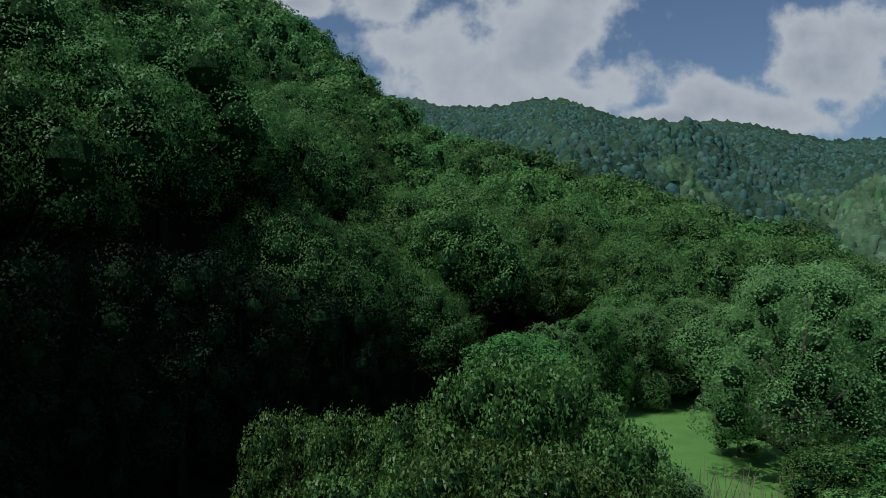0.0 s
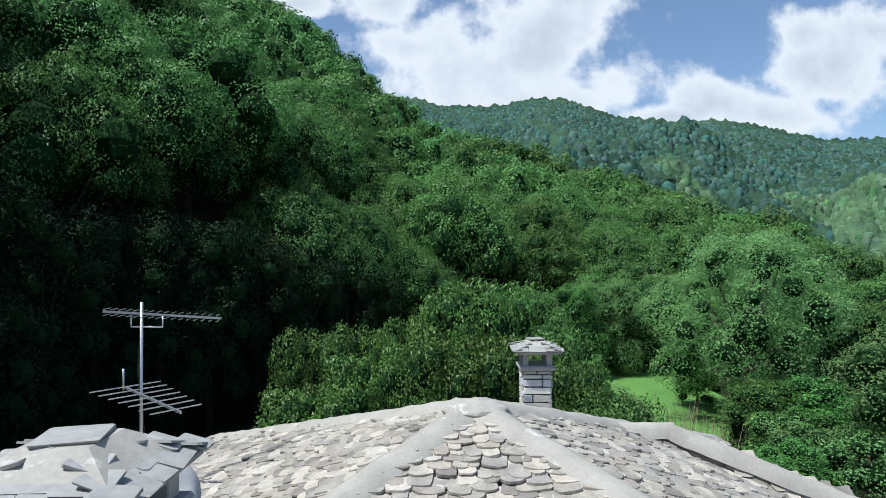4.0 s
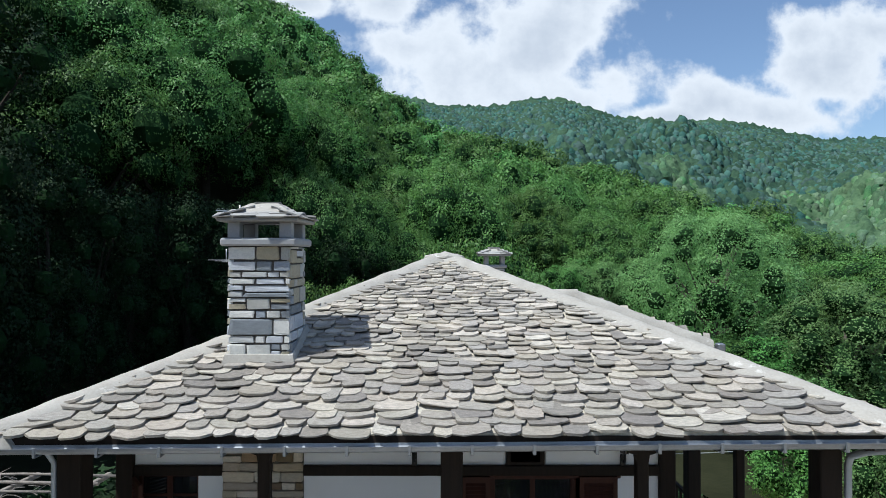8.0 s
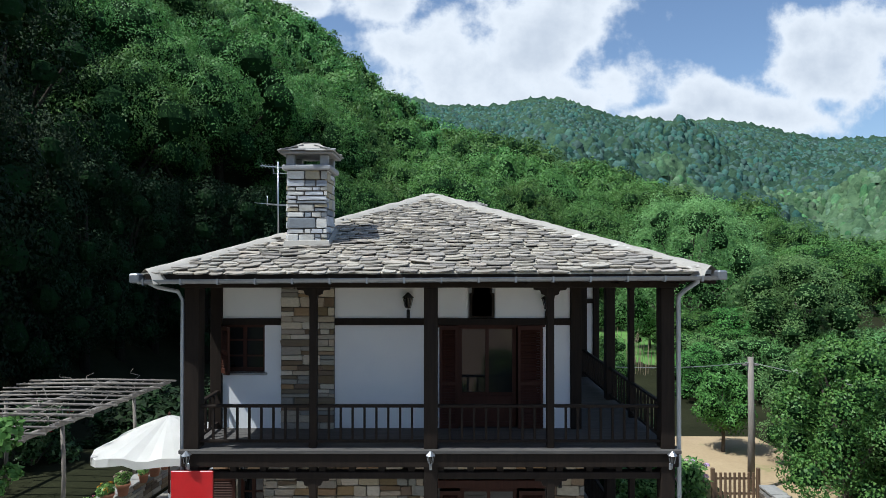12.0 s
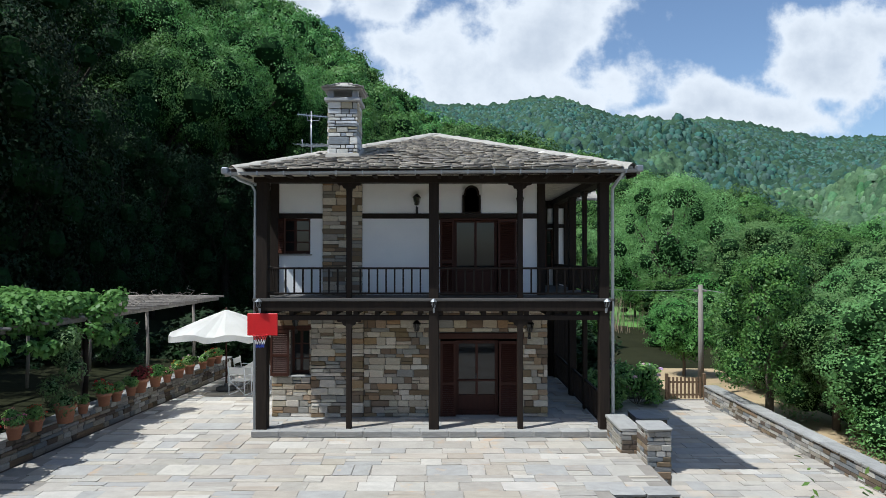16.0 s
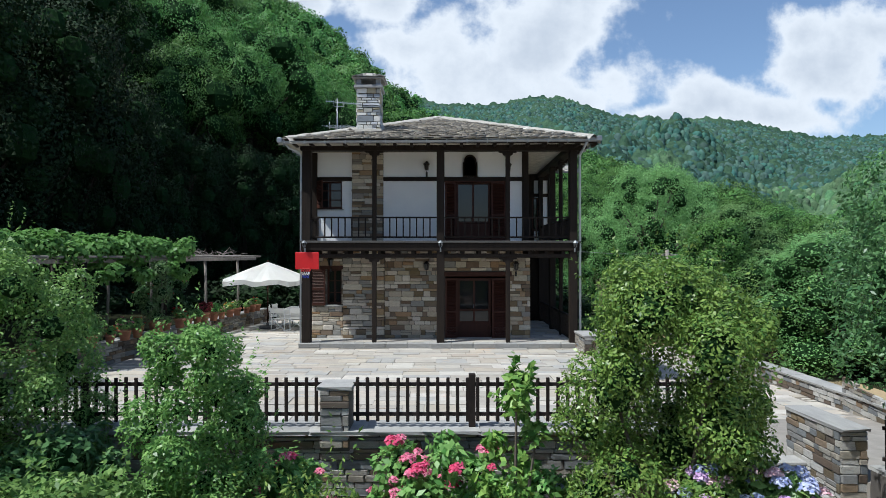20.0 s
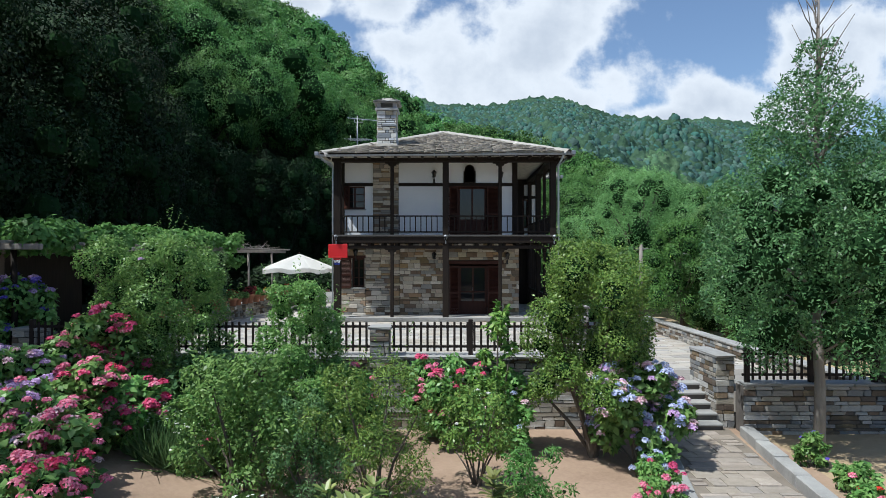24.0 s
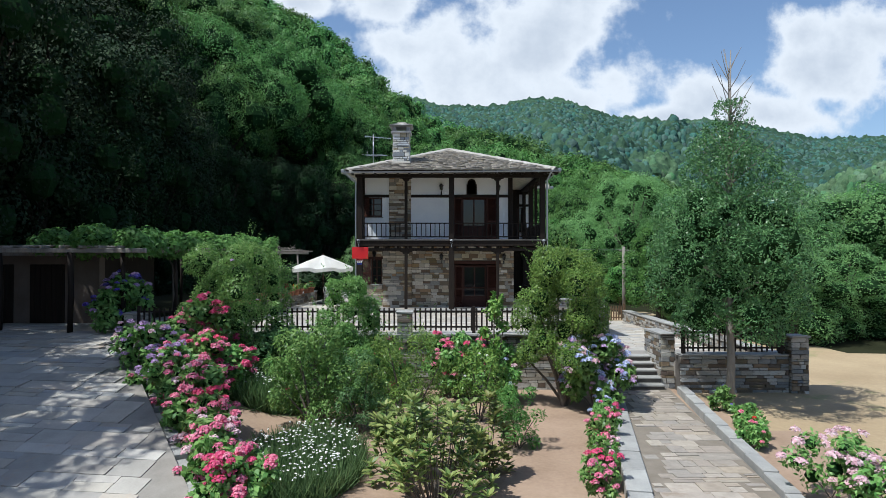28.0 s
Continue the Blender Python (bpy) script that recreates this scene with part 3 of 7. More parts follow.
def far_crowns(name, label, material, chosen, seed):
    """Rounded tree crowns standing close together on the mountain, in one mesh."""
    rng = np.random.default_rng(seed)
    rings, sides = 3, 6
    verts, faces = [], []
    d = 280.0
    while d < 850:
        gap = 4.0 + d * 0.0024
        for x in np.arange(-0.16 * d, 0.80 * d, gap):
            px, py = x + rng.uniform(-0.45, 0.45) * gap, d + rng.uniform(-0.45, 0.45) * gap
            u = px / py
            if not chosen(u, py) or rng.random() < 0.07:
                continue
            z = mountain_z(u, py)
            r, h = gap * rng.uniform(0.5, 0.9), gap * rng.uniform(0.4, 0.9)
            n = len(verts)
            for i in range(rings):
                w = (1.0, 0.80, 0.32)[i] * r
                for k in range(sides):
                    a = 2 * math.pi * (k + 0.5 * i) / sides
                    q = w * rng.uniform(0.78, 1.2)
                    verts.append((px + q * math.cos(a), py + q * math.sin(a), z + h * (-1.1, 0.45, 1.0)[i] * rng.uniform(0.9, 1.1)))
            for i in range(rings - 1):
                for k in range(sides):
                    j = (k + 1) % sides
                    faces.append((n + i * sides + k, n + i * sides + j, n + (i + 1) * sides + j, n + (i + 1) * sides + k))
            faces.append(tuple(n + (rings - 1) * sides + k for k in range(sides)))
        d += gap * 0.9
    return tagged(new(name, mesh_from(name, verts, faces, (material,), None, True)), label, "woodland", kind="stuff")


def in_scrub(u, d):
    return u > 0.22 and d < 330 + 330 * (u - 0.2) + 160 * noise.noise((u * d * 0.012, d * 0.01, 7.0))


far_crowns("far_woodland", "dense woodland on the far mountain, haze put into its green", HAZY_CROWN, lambda u, d: not in_scrub(u, d), 701)
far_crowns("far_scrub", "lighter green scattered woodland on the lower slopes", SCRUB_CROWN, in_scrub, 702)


# ---- the house ----
P0, DECK, WY = 0.30, 3.18, 1.10  # porch floor, balcony floor, plane of the front wall
EAVE, APEX = 5.94, (-0.06, 4.20, 7.56)
EX0, EX1, EY0, EY1 = -4.27, 4.21, -0.63, 8.67

house = thing("house", "two-storey stone and white plaster house with dark timber balcony", "house", (0, 0, 0))


def wall_part(name, x0, x1, y0, y1, z0, z1, material, label="", parent=None):
    return part(name, boxed(x0, x1, y0, y1, z0, z1), material, parent or house, label)


# ground floor behind the stones, with the window and door openings left free
WIN = (-3.42, -2.97, 1.29, 2.36)
DOOR = (0.14, 2.00, P0, 2.14)
UWIN = (-3.72, -2.96, 4.16, 5.00)
UDOOR = (0.14, 1.96, DECK, 5.00)
for x0, x1, z0, z1 in ((-3.85, WIN[0], P0, 2.9), (WIN[1], DOOR[0], P0, 2.9), (DOOR[1], 2.66, P0, 2.9), (WIN[0], WIN[1], P0, WIN[2]), (WIN[0], WIN[1], WIN[3], 2.9), (DOOR[0], DOOR[1], DOOR[3], 2.9)):
    ground_wall = wall_part("ground_floor_wall", x0, x1, WY, WY + 0.4, z0, z1, JOINT, "stone wall of the ground floor")
for x0, x1, z0, z1 in ((-3.85, UWIN[0], DECK, 5.95), (UWIN[1], -2.66, DECK, 5.95), (-1.72, UDOOR[0], DECK, 5.95), (UDOOR[1], 2.60, DECK, 5.95),
                       (UWIN[0], UWIN[1], DECK, UWIN[2]), (UWIN[0], UWIN[1], UWIN[3], 5.95), (UDOOR[0], 0.64, UDOOR[3], 5.95), (1.12, UDOOR[1], UDOOR[3], 5.95), (0.64, 1.12, UDOOR[3], 5.12)):
    wall_part("upper_wall", x0, x1, WY, WY + 0.3, z0, z1, WHITE, "white plaster upper wall")
breast = wall_part("chimney_breast", -2.66, -1.72, WY - 0.03, WY + 0.35, DECK, 5.95, JOINT, "stone chimney breast")
wall_part("side_wall", -3.85, -3.55, WY + 0.4, 8.0, P0, 5.95, WHITE)
wall_part("side_wall", 2.30, 2.60, WY + 0.4, 6.2, P0, 5.95, WHITE)
wall_part("back_wall", -3.85, 4.2, 7.7, 8.0, P0, 5.95, WHITE)
wall_part("wing_wall", 2.60, 4.15, 6.2, 6.5, P0, 5.95, WHITE)
wall_part("wing_wall", 3.85, 4.15, 6.5, 7.7, P0, 5.95, WHITE)
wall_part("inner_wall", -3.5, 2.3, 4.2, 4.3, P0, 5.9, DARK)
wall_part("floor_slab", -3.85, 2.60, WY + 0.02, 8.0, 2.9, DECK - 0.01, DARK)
plinth = wall_part("plinth", -3.95, 3.95, -0.22, 8.0, 0.0, P0, COPING, "grey stone porch floor")

# posts, beams, balcony
POSTS = [(-3.77, 0.24), (-1.87, 0.12), (0.0, 0.22), (1.90, 0.12), (3.74, 0.22)]
for x, w in POSTS:
    part("post", boxed(x - w / 2, x + w / 2, -w / 2, w / 2, P0, 5.72, 0.012), WOOD, house, "dark stained timber post")
for y, w in ((1.85, 0.11), (3.4, 0.2), (5.9, 0.16)):
    part("post", boxed(3.74 - w / 2, 3.74 + w / 2, y - w / 2, y + w / 2, P0, 5.72, 0.012), WOOD, house)
part("eave_beam", boxed(-3.95, 3.92, -0.13, 0.13, 5.72, 5.92, 0.012), WOOD, house)
part("eave_beam", boxed(3.62, 3.88, 0.13, 6.2, 5.72, 5.92, 0.012), WOOD, house)
part("balcony_beam", boxed(-3.92, 3.90, -0.14, 0.10, 2.90, 3.12, 0.012), WOOD, house)
part("balcony_beam", boxed(3.62, 3.88, 0.10, 6.2, 2.90, 3.12, 0.012), WOOD, house)
part("balcony_floor", boxed(-3.95, 3.93, -0.18, WY, 3.12, DECK, 0.008), DECK_WOOD, house)
part("balcony_floor", boxed(2.6, 3.93, WY, 6.2, 3.12, DECK, 0.008), DECK_WOOD, house)

# roof body under the slates
bm = bmesh.new()
corners = [bm.verts.new(p) for p in ((EX0, EY0, EAVE), (EX1, EY0, EAVE + 0.06), (EX1, EY1, EAVE), (EX0, EY1, EAVE))]
low = [bm.verts.new((v.co.x, v.co.y, v.co.z - 0.10)) for v in corners]
top = bm.verts.new((APEX[0], APEX[1], APEX[2] - 0.03))
for k in range(4):
    bm.faces.new((corners[k], corners[(k + 1) % 4], top))
    bm.faces.new((low[k], low[(k + 1) % 4], corners[(k + 1) % 4], corners[k]))
bm.faces.new(low[::-1])
roof = part("roof", bm, [SLATE_MASS], house, "hipped roof of grey stone slates")
# the wing's roof
bm = bmesh.new()
wp = [(3.4, 5.45, 5.92), (4.95, 5.45, 5.93), (4.95, 6.4, 5.93), (2.48, 6.05, 6.84), (1.8, 6.05, 6.84), (1.8, 6.4, 5.93)]
a, b, c, d, e, f = (bm.verts.new(p) for p in wp)
bm.faces.new((a, b, d, e))
bm.faces.new((b, c, d))
bm.faces.new((c, f, e, d))
bm.faces.new((a, f, c, b))
bm.faces.new((a, e, f))
wing_roof = part("wing_roof", bm, [SLATE_MASS], house, "lower stone slate roof of the wing")

# chimneys
CH = (-2.12, 1.0, 0.345)  # centre and half width of the large stack


def stack_thing(label, cx, cy, hw, base, z, ledge, cover):
    """A square stack: shaft, ledge, four stubs and a low capped roof; z: heights of ledge, stubs, cap, top."""
    th = thing("chimney", label, "chimney", (0, 0, 0))
    shaft = part("shaft", boxed(cx - hw + 0.02, cx + hw - 0.02, cy - hw + 0.02, cy + hw - 0.02, 6.0, z[0]), JOINT, th)
    part("ledge", boxed(cx - ledge, cx + ledge, cy - ledge, cy + ledge, z[0], z[1], 0.02), CONCRETE, th)
    s, w = hw * 0.83, hw * 0.2
    for sx in (-1, 1):
        for sy in (-1, 1):
            part("stub", boxed(cx + sx * s - w, cx + sx * s + w, cy + sy * s - w, cy + sy * s + w, z[1], z[2], 0.008), CONCRETE, th)
    cap = part("cap", boxed(cx - cover, cx + cover, cy - cover, cy + cover, z[2], z[2] + 0.045, 0.012), COPING, th)
    bm = bmesh.new()
    h = z[3] - z[2] - 0.045
    bmesh.ops.create_cone(bm, cap_ends=True, segments=4, radius1=cover * 1.36, radius2=cover * 0.5, depth=h, matrix=Matrix.Translation((cx, cy, z[3] - h / 2)) @ Matrix.Rotation(math.pi / 4, 4, "Z"))
    part("cap_top", bm, MORTAR, th)
    bm = bmesh.new()
    a = hw + 0.07
    rings = []
    for r, k in ((a, -0.30), (a, -0.02), (hw + 0.03, 0.10), (hw - 0.02, 0.10)):
        rings.append([bm.verts.new((cx + sx * r + 0.02 * noise.noise((sx * 5, sy * 3, k)), cy + sy * r, base + k + 0.35 * sy * r)) for sx, sy in ((-1, -1), (0, -1), (1, -1), (1, 0), (1, 1), (0, 1), (-1, 1), (-1, 0))])
    for r0, r1 in zip(rings, rings[1:]):
        for k in range(8):
            bm.faces.new((r0[k], r0[(k + 1) % 8], r1[(k + 1) % 8], r1[k]))
    part("flashing", bm, MORTAR, th, "mortar fillet round the foot of the chimney")
    return shaft, cap


stack, cap = stack_thing("square stone chimney with slate cap on four stubs", *CH, 6.51, (7.68, 7.77, 7.95, 8.17), 0.42, 0.45)
small_stack, small_cap = stack_thing("small square stone chimney with slate cap", 1.05, 7.75, 0.215, 6.3, (7.30, 7.37, 7.56, 7.73), 0.27, 0.35)


# ---- terrace, walls, paths, drive ----
Z0 = 0.18


def slab(name, outline, z0, z1, material, label, category="pavement"):
    return tagged(part(name, prism(bmesh.new(), outline, z0, z1), material), label, category, kind="structure")


def sheet(name, corners, thick, material, label, category):
    """A sloping surface through the corners, in the order given, with some thickness."""
    bm = bmesh.new()
    up = [bm.verts.new(p) for p in corners]
    dn = [bm.verts.new((x, y, z - thick)) for x, y, z in corners]
    bmesh.ops.triangulate(bm, faces=[bm.faces.new(up)])
    bm.faces.new(dn[::-1])
    for k in range(len(up)):
        bm.faces.new((dn[k], dn[(k + 1) % len(up)], up[(k + 1) % len(up)], up[k]))
    bm.normal_update()
    return tagged(part(name, bm, material), label, category, kind="structure")


def edge_x(y):
    """The slanting left edge of the terrace."""
    return -7.58 + 0.1 * y


TERRACE = [(edge_x(-9.2), -9.2), (3.9, -9.2), (3.7, -6.2), (3.35, -5.0), (2.98, -3.4), (4.1, -3.4), (4.1, 8.6), (edge_x(8.6), 8.6)]
terrace = slab("terrace", TERRACE, -1.4, Z0 - 0.012, PAVE_JOINT, "paved stone terrace in front of the house", "terrace")
side_path = sheet("side_path", [(4.2, -8.5, -0.24), (5.34, -8.35, -0.24), (5.7, -9.5, -0.24), (8.7, -9.5, -0.24), (9.85, -3.0, -0.90), (9.85, 9.0, -1.08), (2.9, 9.0, -1.08), (2.9, 0, -0.95), (2.9, -4, -0.80), (3.7, -8.5, -0.26)], 0.4, PAVE_JOINT, "sloping paved path beside the house", "path")
drive = sheet("drive", [(-3.35, -18.0, -0.90), (-6.2, -13.7, 0.02), (-7.6, -11.0, 0.38), (-8.6, -8.6, 0.50), (-8.9, -6, 0.53), (-20, -6, 0.6), (-20, -11, 0.43), (-16, -18, -0.85)], 0.5, PAVE_JOINT, "paved drive rising beside the flower beds", "drive")
garden_path = sheet("garden_path", [(4.15, -9.6, -0.93), (5.5, -9.6, -0.93), (4.38, -18.5, -1.06), (2.35, -18.5, -1.06)], 0.2, PATH_JOINT, "paved garden path between stone kerbs", "path")
yard = sheet("yard", [(edge_x(-8) - 0.4, -8, 0.50), (edge_x(9) - 0.4, 9, 0.30), (-14.5, 9, 0.5), (-14.5, -8, 0.52)], 0.6, SHADED_FLOOR, "ground under the pergola, its shade put into the colour", "yard")


def stone_wall(name, p, q, z0, z1, thick, label, heights=(0.05, 0.13), widths=(0.14, 0.44), both=False, slope=(0, 0), cope=0.05, lip=0.04):
    """Core of a wall from p to q; its stones and coping are laid with the other pieces. slope: added to z1 at the two ends."""
    a = math.degrees(math.atan2(q[1] - p[1], q[0] - p[0]))
    L = math.hypot(q[0] - p[0], q[1] - p[1])
    bm = bmesh.new()
    s0, s1 = slope
    top = [(0, z1 + s0), (L, z1 + s1)]
    vs = [bm.verts.new(v) for v in ((0, 0.02, z0), (L, 0.02, z0), (L, thick - 0.02, z0), (0, thick - 0.02, z0), (0, 0.02, top[0][1]), (L, 0.02, top[1][1]), (L, thick - 0.02, top[1][1]), (0, thick - 0.02, top[0][1]))]
    for f in ((3, 2, 1, 0), (4, 5, 6, 7), (0, 1, 5, 4), (1, 2, 6, 5), (2, 3, 7, 6), (3, 0, 4, 7)):
        bm.faces.new([vs[i] for i in f])
    ob = tagged(part(name, bm, JOINT, m=pose(p[0], p[1], 0, 0, 0, a)), label, "wall", kind="structure")
    WALLS.append((ob, L, z0, z1, thick, heights, widths, both, slope, cope, lip))
    return ob


WALLS = []
stone_wall("retaining_wall", (-8.45, -9.5), (3.55, -9.5), -1.2, 0.42, 0.36, "stone retaining wall below the terrace fence", lip=0.12)
stone_wall("retaining_wall", (3.93, -9.1), (3.75, -6.3), -1.2, 0.16, 0.2, "stone edge of the terrace above the path")
stone_wall("pier", (3.55, -9.6), (3.95, -9.6), -1.2, 1.12, 0.45, "square stone pier at the end of the fence", both=True)
stone_wall("pier", (-1.54, -9.58), (-1.16, -9.58), 0.2, 1.0, 0.45, "square stone pier in the middle of the fence")
stone_wall("stair_wall", (4.25, -9.8), (4.25, -8.4), -1.2, 0.1, 0.3, "stone wall beside the garden steps", both=True)
stone_wall("pier", (5.34, -9.45), (5.70, -9.45), -1.2, 0.42, 1.3, "stone pier beside the garden steps", both=True)
stone_wall("retaining_wall", (5.70, -9.85), (8.5, -9.85), -1.3, -0.06, 0.36, "stone retaining wall below the fence")
stone_wall("pier", (8.48, -9.95), (8.92, -9.95), -1.3, 0.42, 0.5, "stone pier at the corner of the garden", both=True)
stone_wall("garden_wall", (8.65, -9.5), (9.85, -3.0), -1.4, -0.50, 0.38, "low stone wall along the path", slope=(0.42, 0), both=True)
stone_wall("garden_wall", (9.85, -3.0), (9.80, 8.4), -1.5, -0.50, 0.38, "low stone wall along the path", both=True)
stone_wall("planter_wall", (edge_x(-9) - 0.35, -9), (edge_x(8.0) - 0.35, 8.0), 0.0, 0.58, 0.36, "low stone wall with flower pots", both=True)
stone_wall("low_wall", (4.12, -1.3), (4.12, -0.2), -1.0, 0.62, 0.36, "low stone wall at the corner of the porch", both=True)
stone_wall("pier", (4.05, -2.0), (4.5, -2.0), -1.0, 0.80, 0.6, "low stone pier at the edge of the terrace", both=True)
stone_wall("low_wall", (5.5, 3.3), (6.3, 3.3), -1.2, -0.35, 0.9, "dark stone block beside the path", both=True)
stone_wall("low_wall", (4.75, 1.2), (4.75, 3.4), -1.2, -0.25, 0.4, "low stone wall beside the porch", both=True)
stone_wall("retaining_wall", (2.99, -3.47), (4.12, -3.47), -1.2, 0.135, 0.3, "dark stone facing of the terrace edge")
stone_wall("plant_pier", (-8.75, -9.35), (-8.25, -9.35), 0.0, 0.95, 0.5, "stone pier with a flower tub", both=True)

# garden steps
steps = thing("garden_steps", "five stone steps up to the path", "steps", (0, 0, 0), kind="structure")
for k in range(5):
    y0 = -9.75 + 0.27 * k
    part("tread", boxed(4.28, 5.35, y0 - 0.03, y0 + 0.32, -0.95 + 0.145 * (k + 1) - 0.05, -0.95 + 0.145 * (k + 1), 0.012), COPING, steps)
    part("riser", boxed(4.30, 5.34, y0 + 0.01, y0 + 0.5, -1.1, -0.95 + 0.145 * (k + 1) - 0.05), JOINT, steps)


# kerbs along the garden path
def kerb(name, p, q, w, n, group):
    th = thing(name, "row of pale stone kerb slabs", "kerb", (0, 0, 0), kind="structure")
    p, q = Vector(p), Vector(q)
    a = math.degrees(math.atan2(q.y - p.y, q.x - p.x))
    L = (q - p).length / n
    for k in range(n):
        c = p + (q - p) * (k + 0.5) / n
        part("kerbstone", boxed(-L / 2 + 0.008, L / 2 - 0.008, -w / 2, w / 2, -0.2, 0.07 + random.uniform(-0.008, 0.008), 0.015), COPING, th, m=pose(c.x, c.y, c.z, 0, 0, a + random.uniform(-0.6, 0.6)))
    return th


kerb("path_kerb", (3.72, -11.1, -0.95), (2.16, -18.5, -1.06), 0.38, 8, "")
kerb("path_kerb", (5.72, -9.9, -0.88), (4.5, -18.5, -1.04), 0.24, 10, "")
kerb("bed_kerb", (-8.5, -9.6, 0.38), (-3.28, -18.0, -0.95), 0.22, 14, "")


# fences of dark square pickets
def fence(label, p, q, z, posts, home=None):
    th = home or thing("picket_fence", label, "fence", (0, 0, 0), "picket fences")
    p, q = Vector((*p, 0)), Vector((*q, 0))
    a = math.degrees(math.atan2(q.y - p.y, q.x - p.x))
    L = (q - p).length
    base = pose(p.x, p.y, z, 0, 0, a)
    for h in (0.15, 0.55):
        part("rail", boxed(0, L, 0.0, 0.03, h, h + 0.05, 0.006), IRON_WOOD, th, m=base)
    me = bm_mesh("picket", boxed(-0.023, 0.023, -0.024, 0.0, 0.08, 0.67, 0.006), IRON_WOOD)
    n = int(L / 0.132)
    for k in range(n):
        b = new("picket", me)
        b.parent = th
        b.matrix_basis = base @ pose(L * (k + 0.5) / n, 0, random.uniform(-0.006, 0.006), 0, random.uniform(-0.6, 0.6), 0)
    for s in posts:
        part("post", boxed(s - 0.045, s + 0.045, -0.03, 0.06, 0.0, 0.72, 0.008), IRON_WOOD, th, m=base)
    return th


IRON_WOOD = mat("blackish_paint", (0.014, 0.010, 0.009), (0.030, 0.022, 0.019), 5, 50, 0.65, 0.2, 0.003, spec=0.2)
fence("dark picket fence on the terrace wall", (-8.4, -9.36), (-1.56, -9.36), 0.46, [0.06, 1.8, 3.66, 5.3])
fence("dark picket fence on the terrace wall", (-1.14, -9.36), (3.55, -9.36), 0.46, [1.60, 3.34, 4.6])
fence("dark picket fence on the retaining wall", (5.74, -9.70), (8.46, -9.70), -0.04, [0.1, 1.35, 2.6])

# wooden gate at the end of the path
gate = thing("garden_gate", "weathered wooden picket gate at the path's end", "gate", (8.3, 8.9, -1.08))
GATE_WOOD = mat("gate_wood", (0.10, 0.060, 0.035), (0.19, 0.12, 0.07), 4, 40, 0.75, 0.4, 0.005, stretch=(6, 6, 0.6))
for h in (0.15, 0.6):
    part("rail", boxed(0, 1.25, 0, 0.03, h, h + 0.07, 0.006), GATE_WOOD, gate)
for k in range(9):
    part("board", boxed(0.02 + k * 0.14, 0.10 + k * 0.14, -0.022, 0.0, 0.05, 0.82, 0.008), GATE_WOOD, gate)
for x in (-0.08, 1.28):
    part("post", boxed(x, x + 0.1, -0.04, 0.06, -0.1, 0.95, 0.01), GATE_WOOD, gate)


# pergola over the yard
def pergola_x(y):
    return -8.25 + 0.08 * y


pergola = thing("pergola", "weathered timber pergola, half covered by vines", "pergola", (0, 0, 0))
POSTS_Y = (-9.0, -6.2, -2.8, 0.85, 3.5, 6.2)
for y in POSTS_Y:
    for dx in (0, -3.3):
        w = 0.06 if y < 2 else 0.045
        part("post", tube(bmesh.new(), [(pergola_x(y) + dx, y, 0.3), (pergola_x(y) + dx + 0.03, y + 0.02, 1.5), (pergola_x(y) + dx, y, 2.62)], [w * 1.1, w, w * 0.95], 8), WOOD if y < 2 else GREY_WOOD, pergola)
for dx in (0, -1.6, -3.3):
    for a, b in zip((-9.3, -5.0, -1.0, 2.8), (-4.9, -0.9, 2.9, 8.0)):
        part("beam", boxed(0, b - a, -0.05, 0.05, 2.58, 2.69, 0.015), GREY_WOOD, pergola, m=pose(pergola_x(a) + dx, a, 0, 0, 0, 90 - math.degrees(math.atan(0.08))))
for k in range(36):
    y = -9.2 + k * 0.48
    part("rafter", tube(bmesh.new(), [(pergola_x(y) + 0.35 + random.uniform(-0.1, 0.15), y, 2.73), (pergola_x(y) - 1.7, y + random.uniform(-0.06, 0.06), 2.76), (pergola_x(y) - 3.7, y, 2.73)], random.uniform(0.025, 0.04), 6), GREY_WOOD, pergola)
for a, b, z in ((-18.5, -8.2, 2.58),):
    part("front_beam", boxed(a, b, -9.36, -9.24, z, z + 0.12, 0.015), GREY_WOOD, pergola)
for x in (-10.2, -13.5, -16.8):
    part("post", tube(bmesh.new(), [(x, -9.3, 0.3), (x + 0.03, -9.3, 1.6), (x, -9.3, 2.6)], 0.075, 8), WOOD, pergola)
for k in range(20):
    x = -18.3 + 0.5 * k
    part("rafter", boxed(x - 0.03, x + 0.03, -9.6, -6.0, 2.70, 2.77, 0.01), GREY_WOOD, pergola)
# outbuilding behind the pergola's front
shed = thing("outbuilding", "low dark outbuilding with wooden doors", "outbuilding", (0, 0, 0))
part("wall", boxed(-18.5, -10.4, -7.5, -7.2, 0.3, 2.55), mat("brown_render", (0.10, 0.075, 0.06), (0.16, 0.125, 0.10), 2, 30, 0.9, 0.4, 0.01), shed)
part("roof", boxed(-18.7, -10.2, -7.7, -3.8, 2.50, 2.60), GREY_WOOD, shed)
part("side_wall", boxed(-10.7, -10.4, -7.2, -4.0, 0.3, 2.5), WOOD, shed)
for x in (-17.6, -15.5, -13.4, -11.9):
    d = part("door", boxed(x - 0.5, x + 0.5, -7.56, -7.5, 0.5, 2.25, 0.01), WOOD, shed)
    for k in range(6):
        part("board", boxed(x - 0.48 + 0.16 * k, x - 0.34 + 0.16 * k, -7.58, -7.56, 0.55, 2.2), WOOD, d)

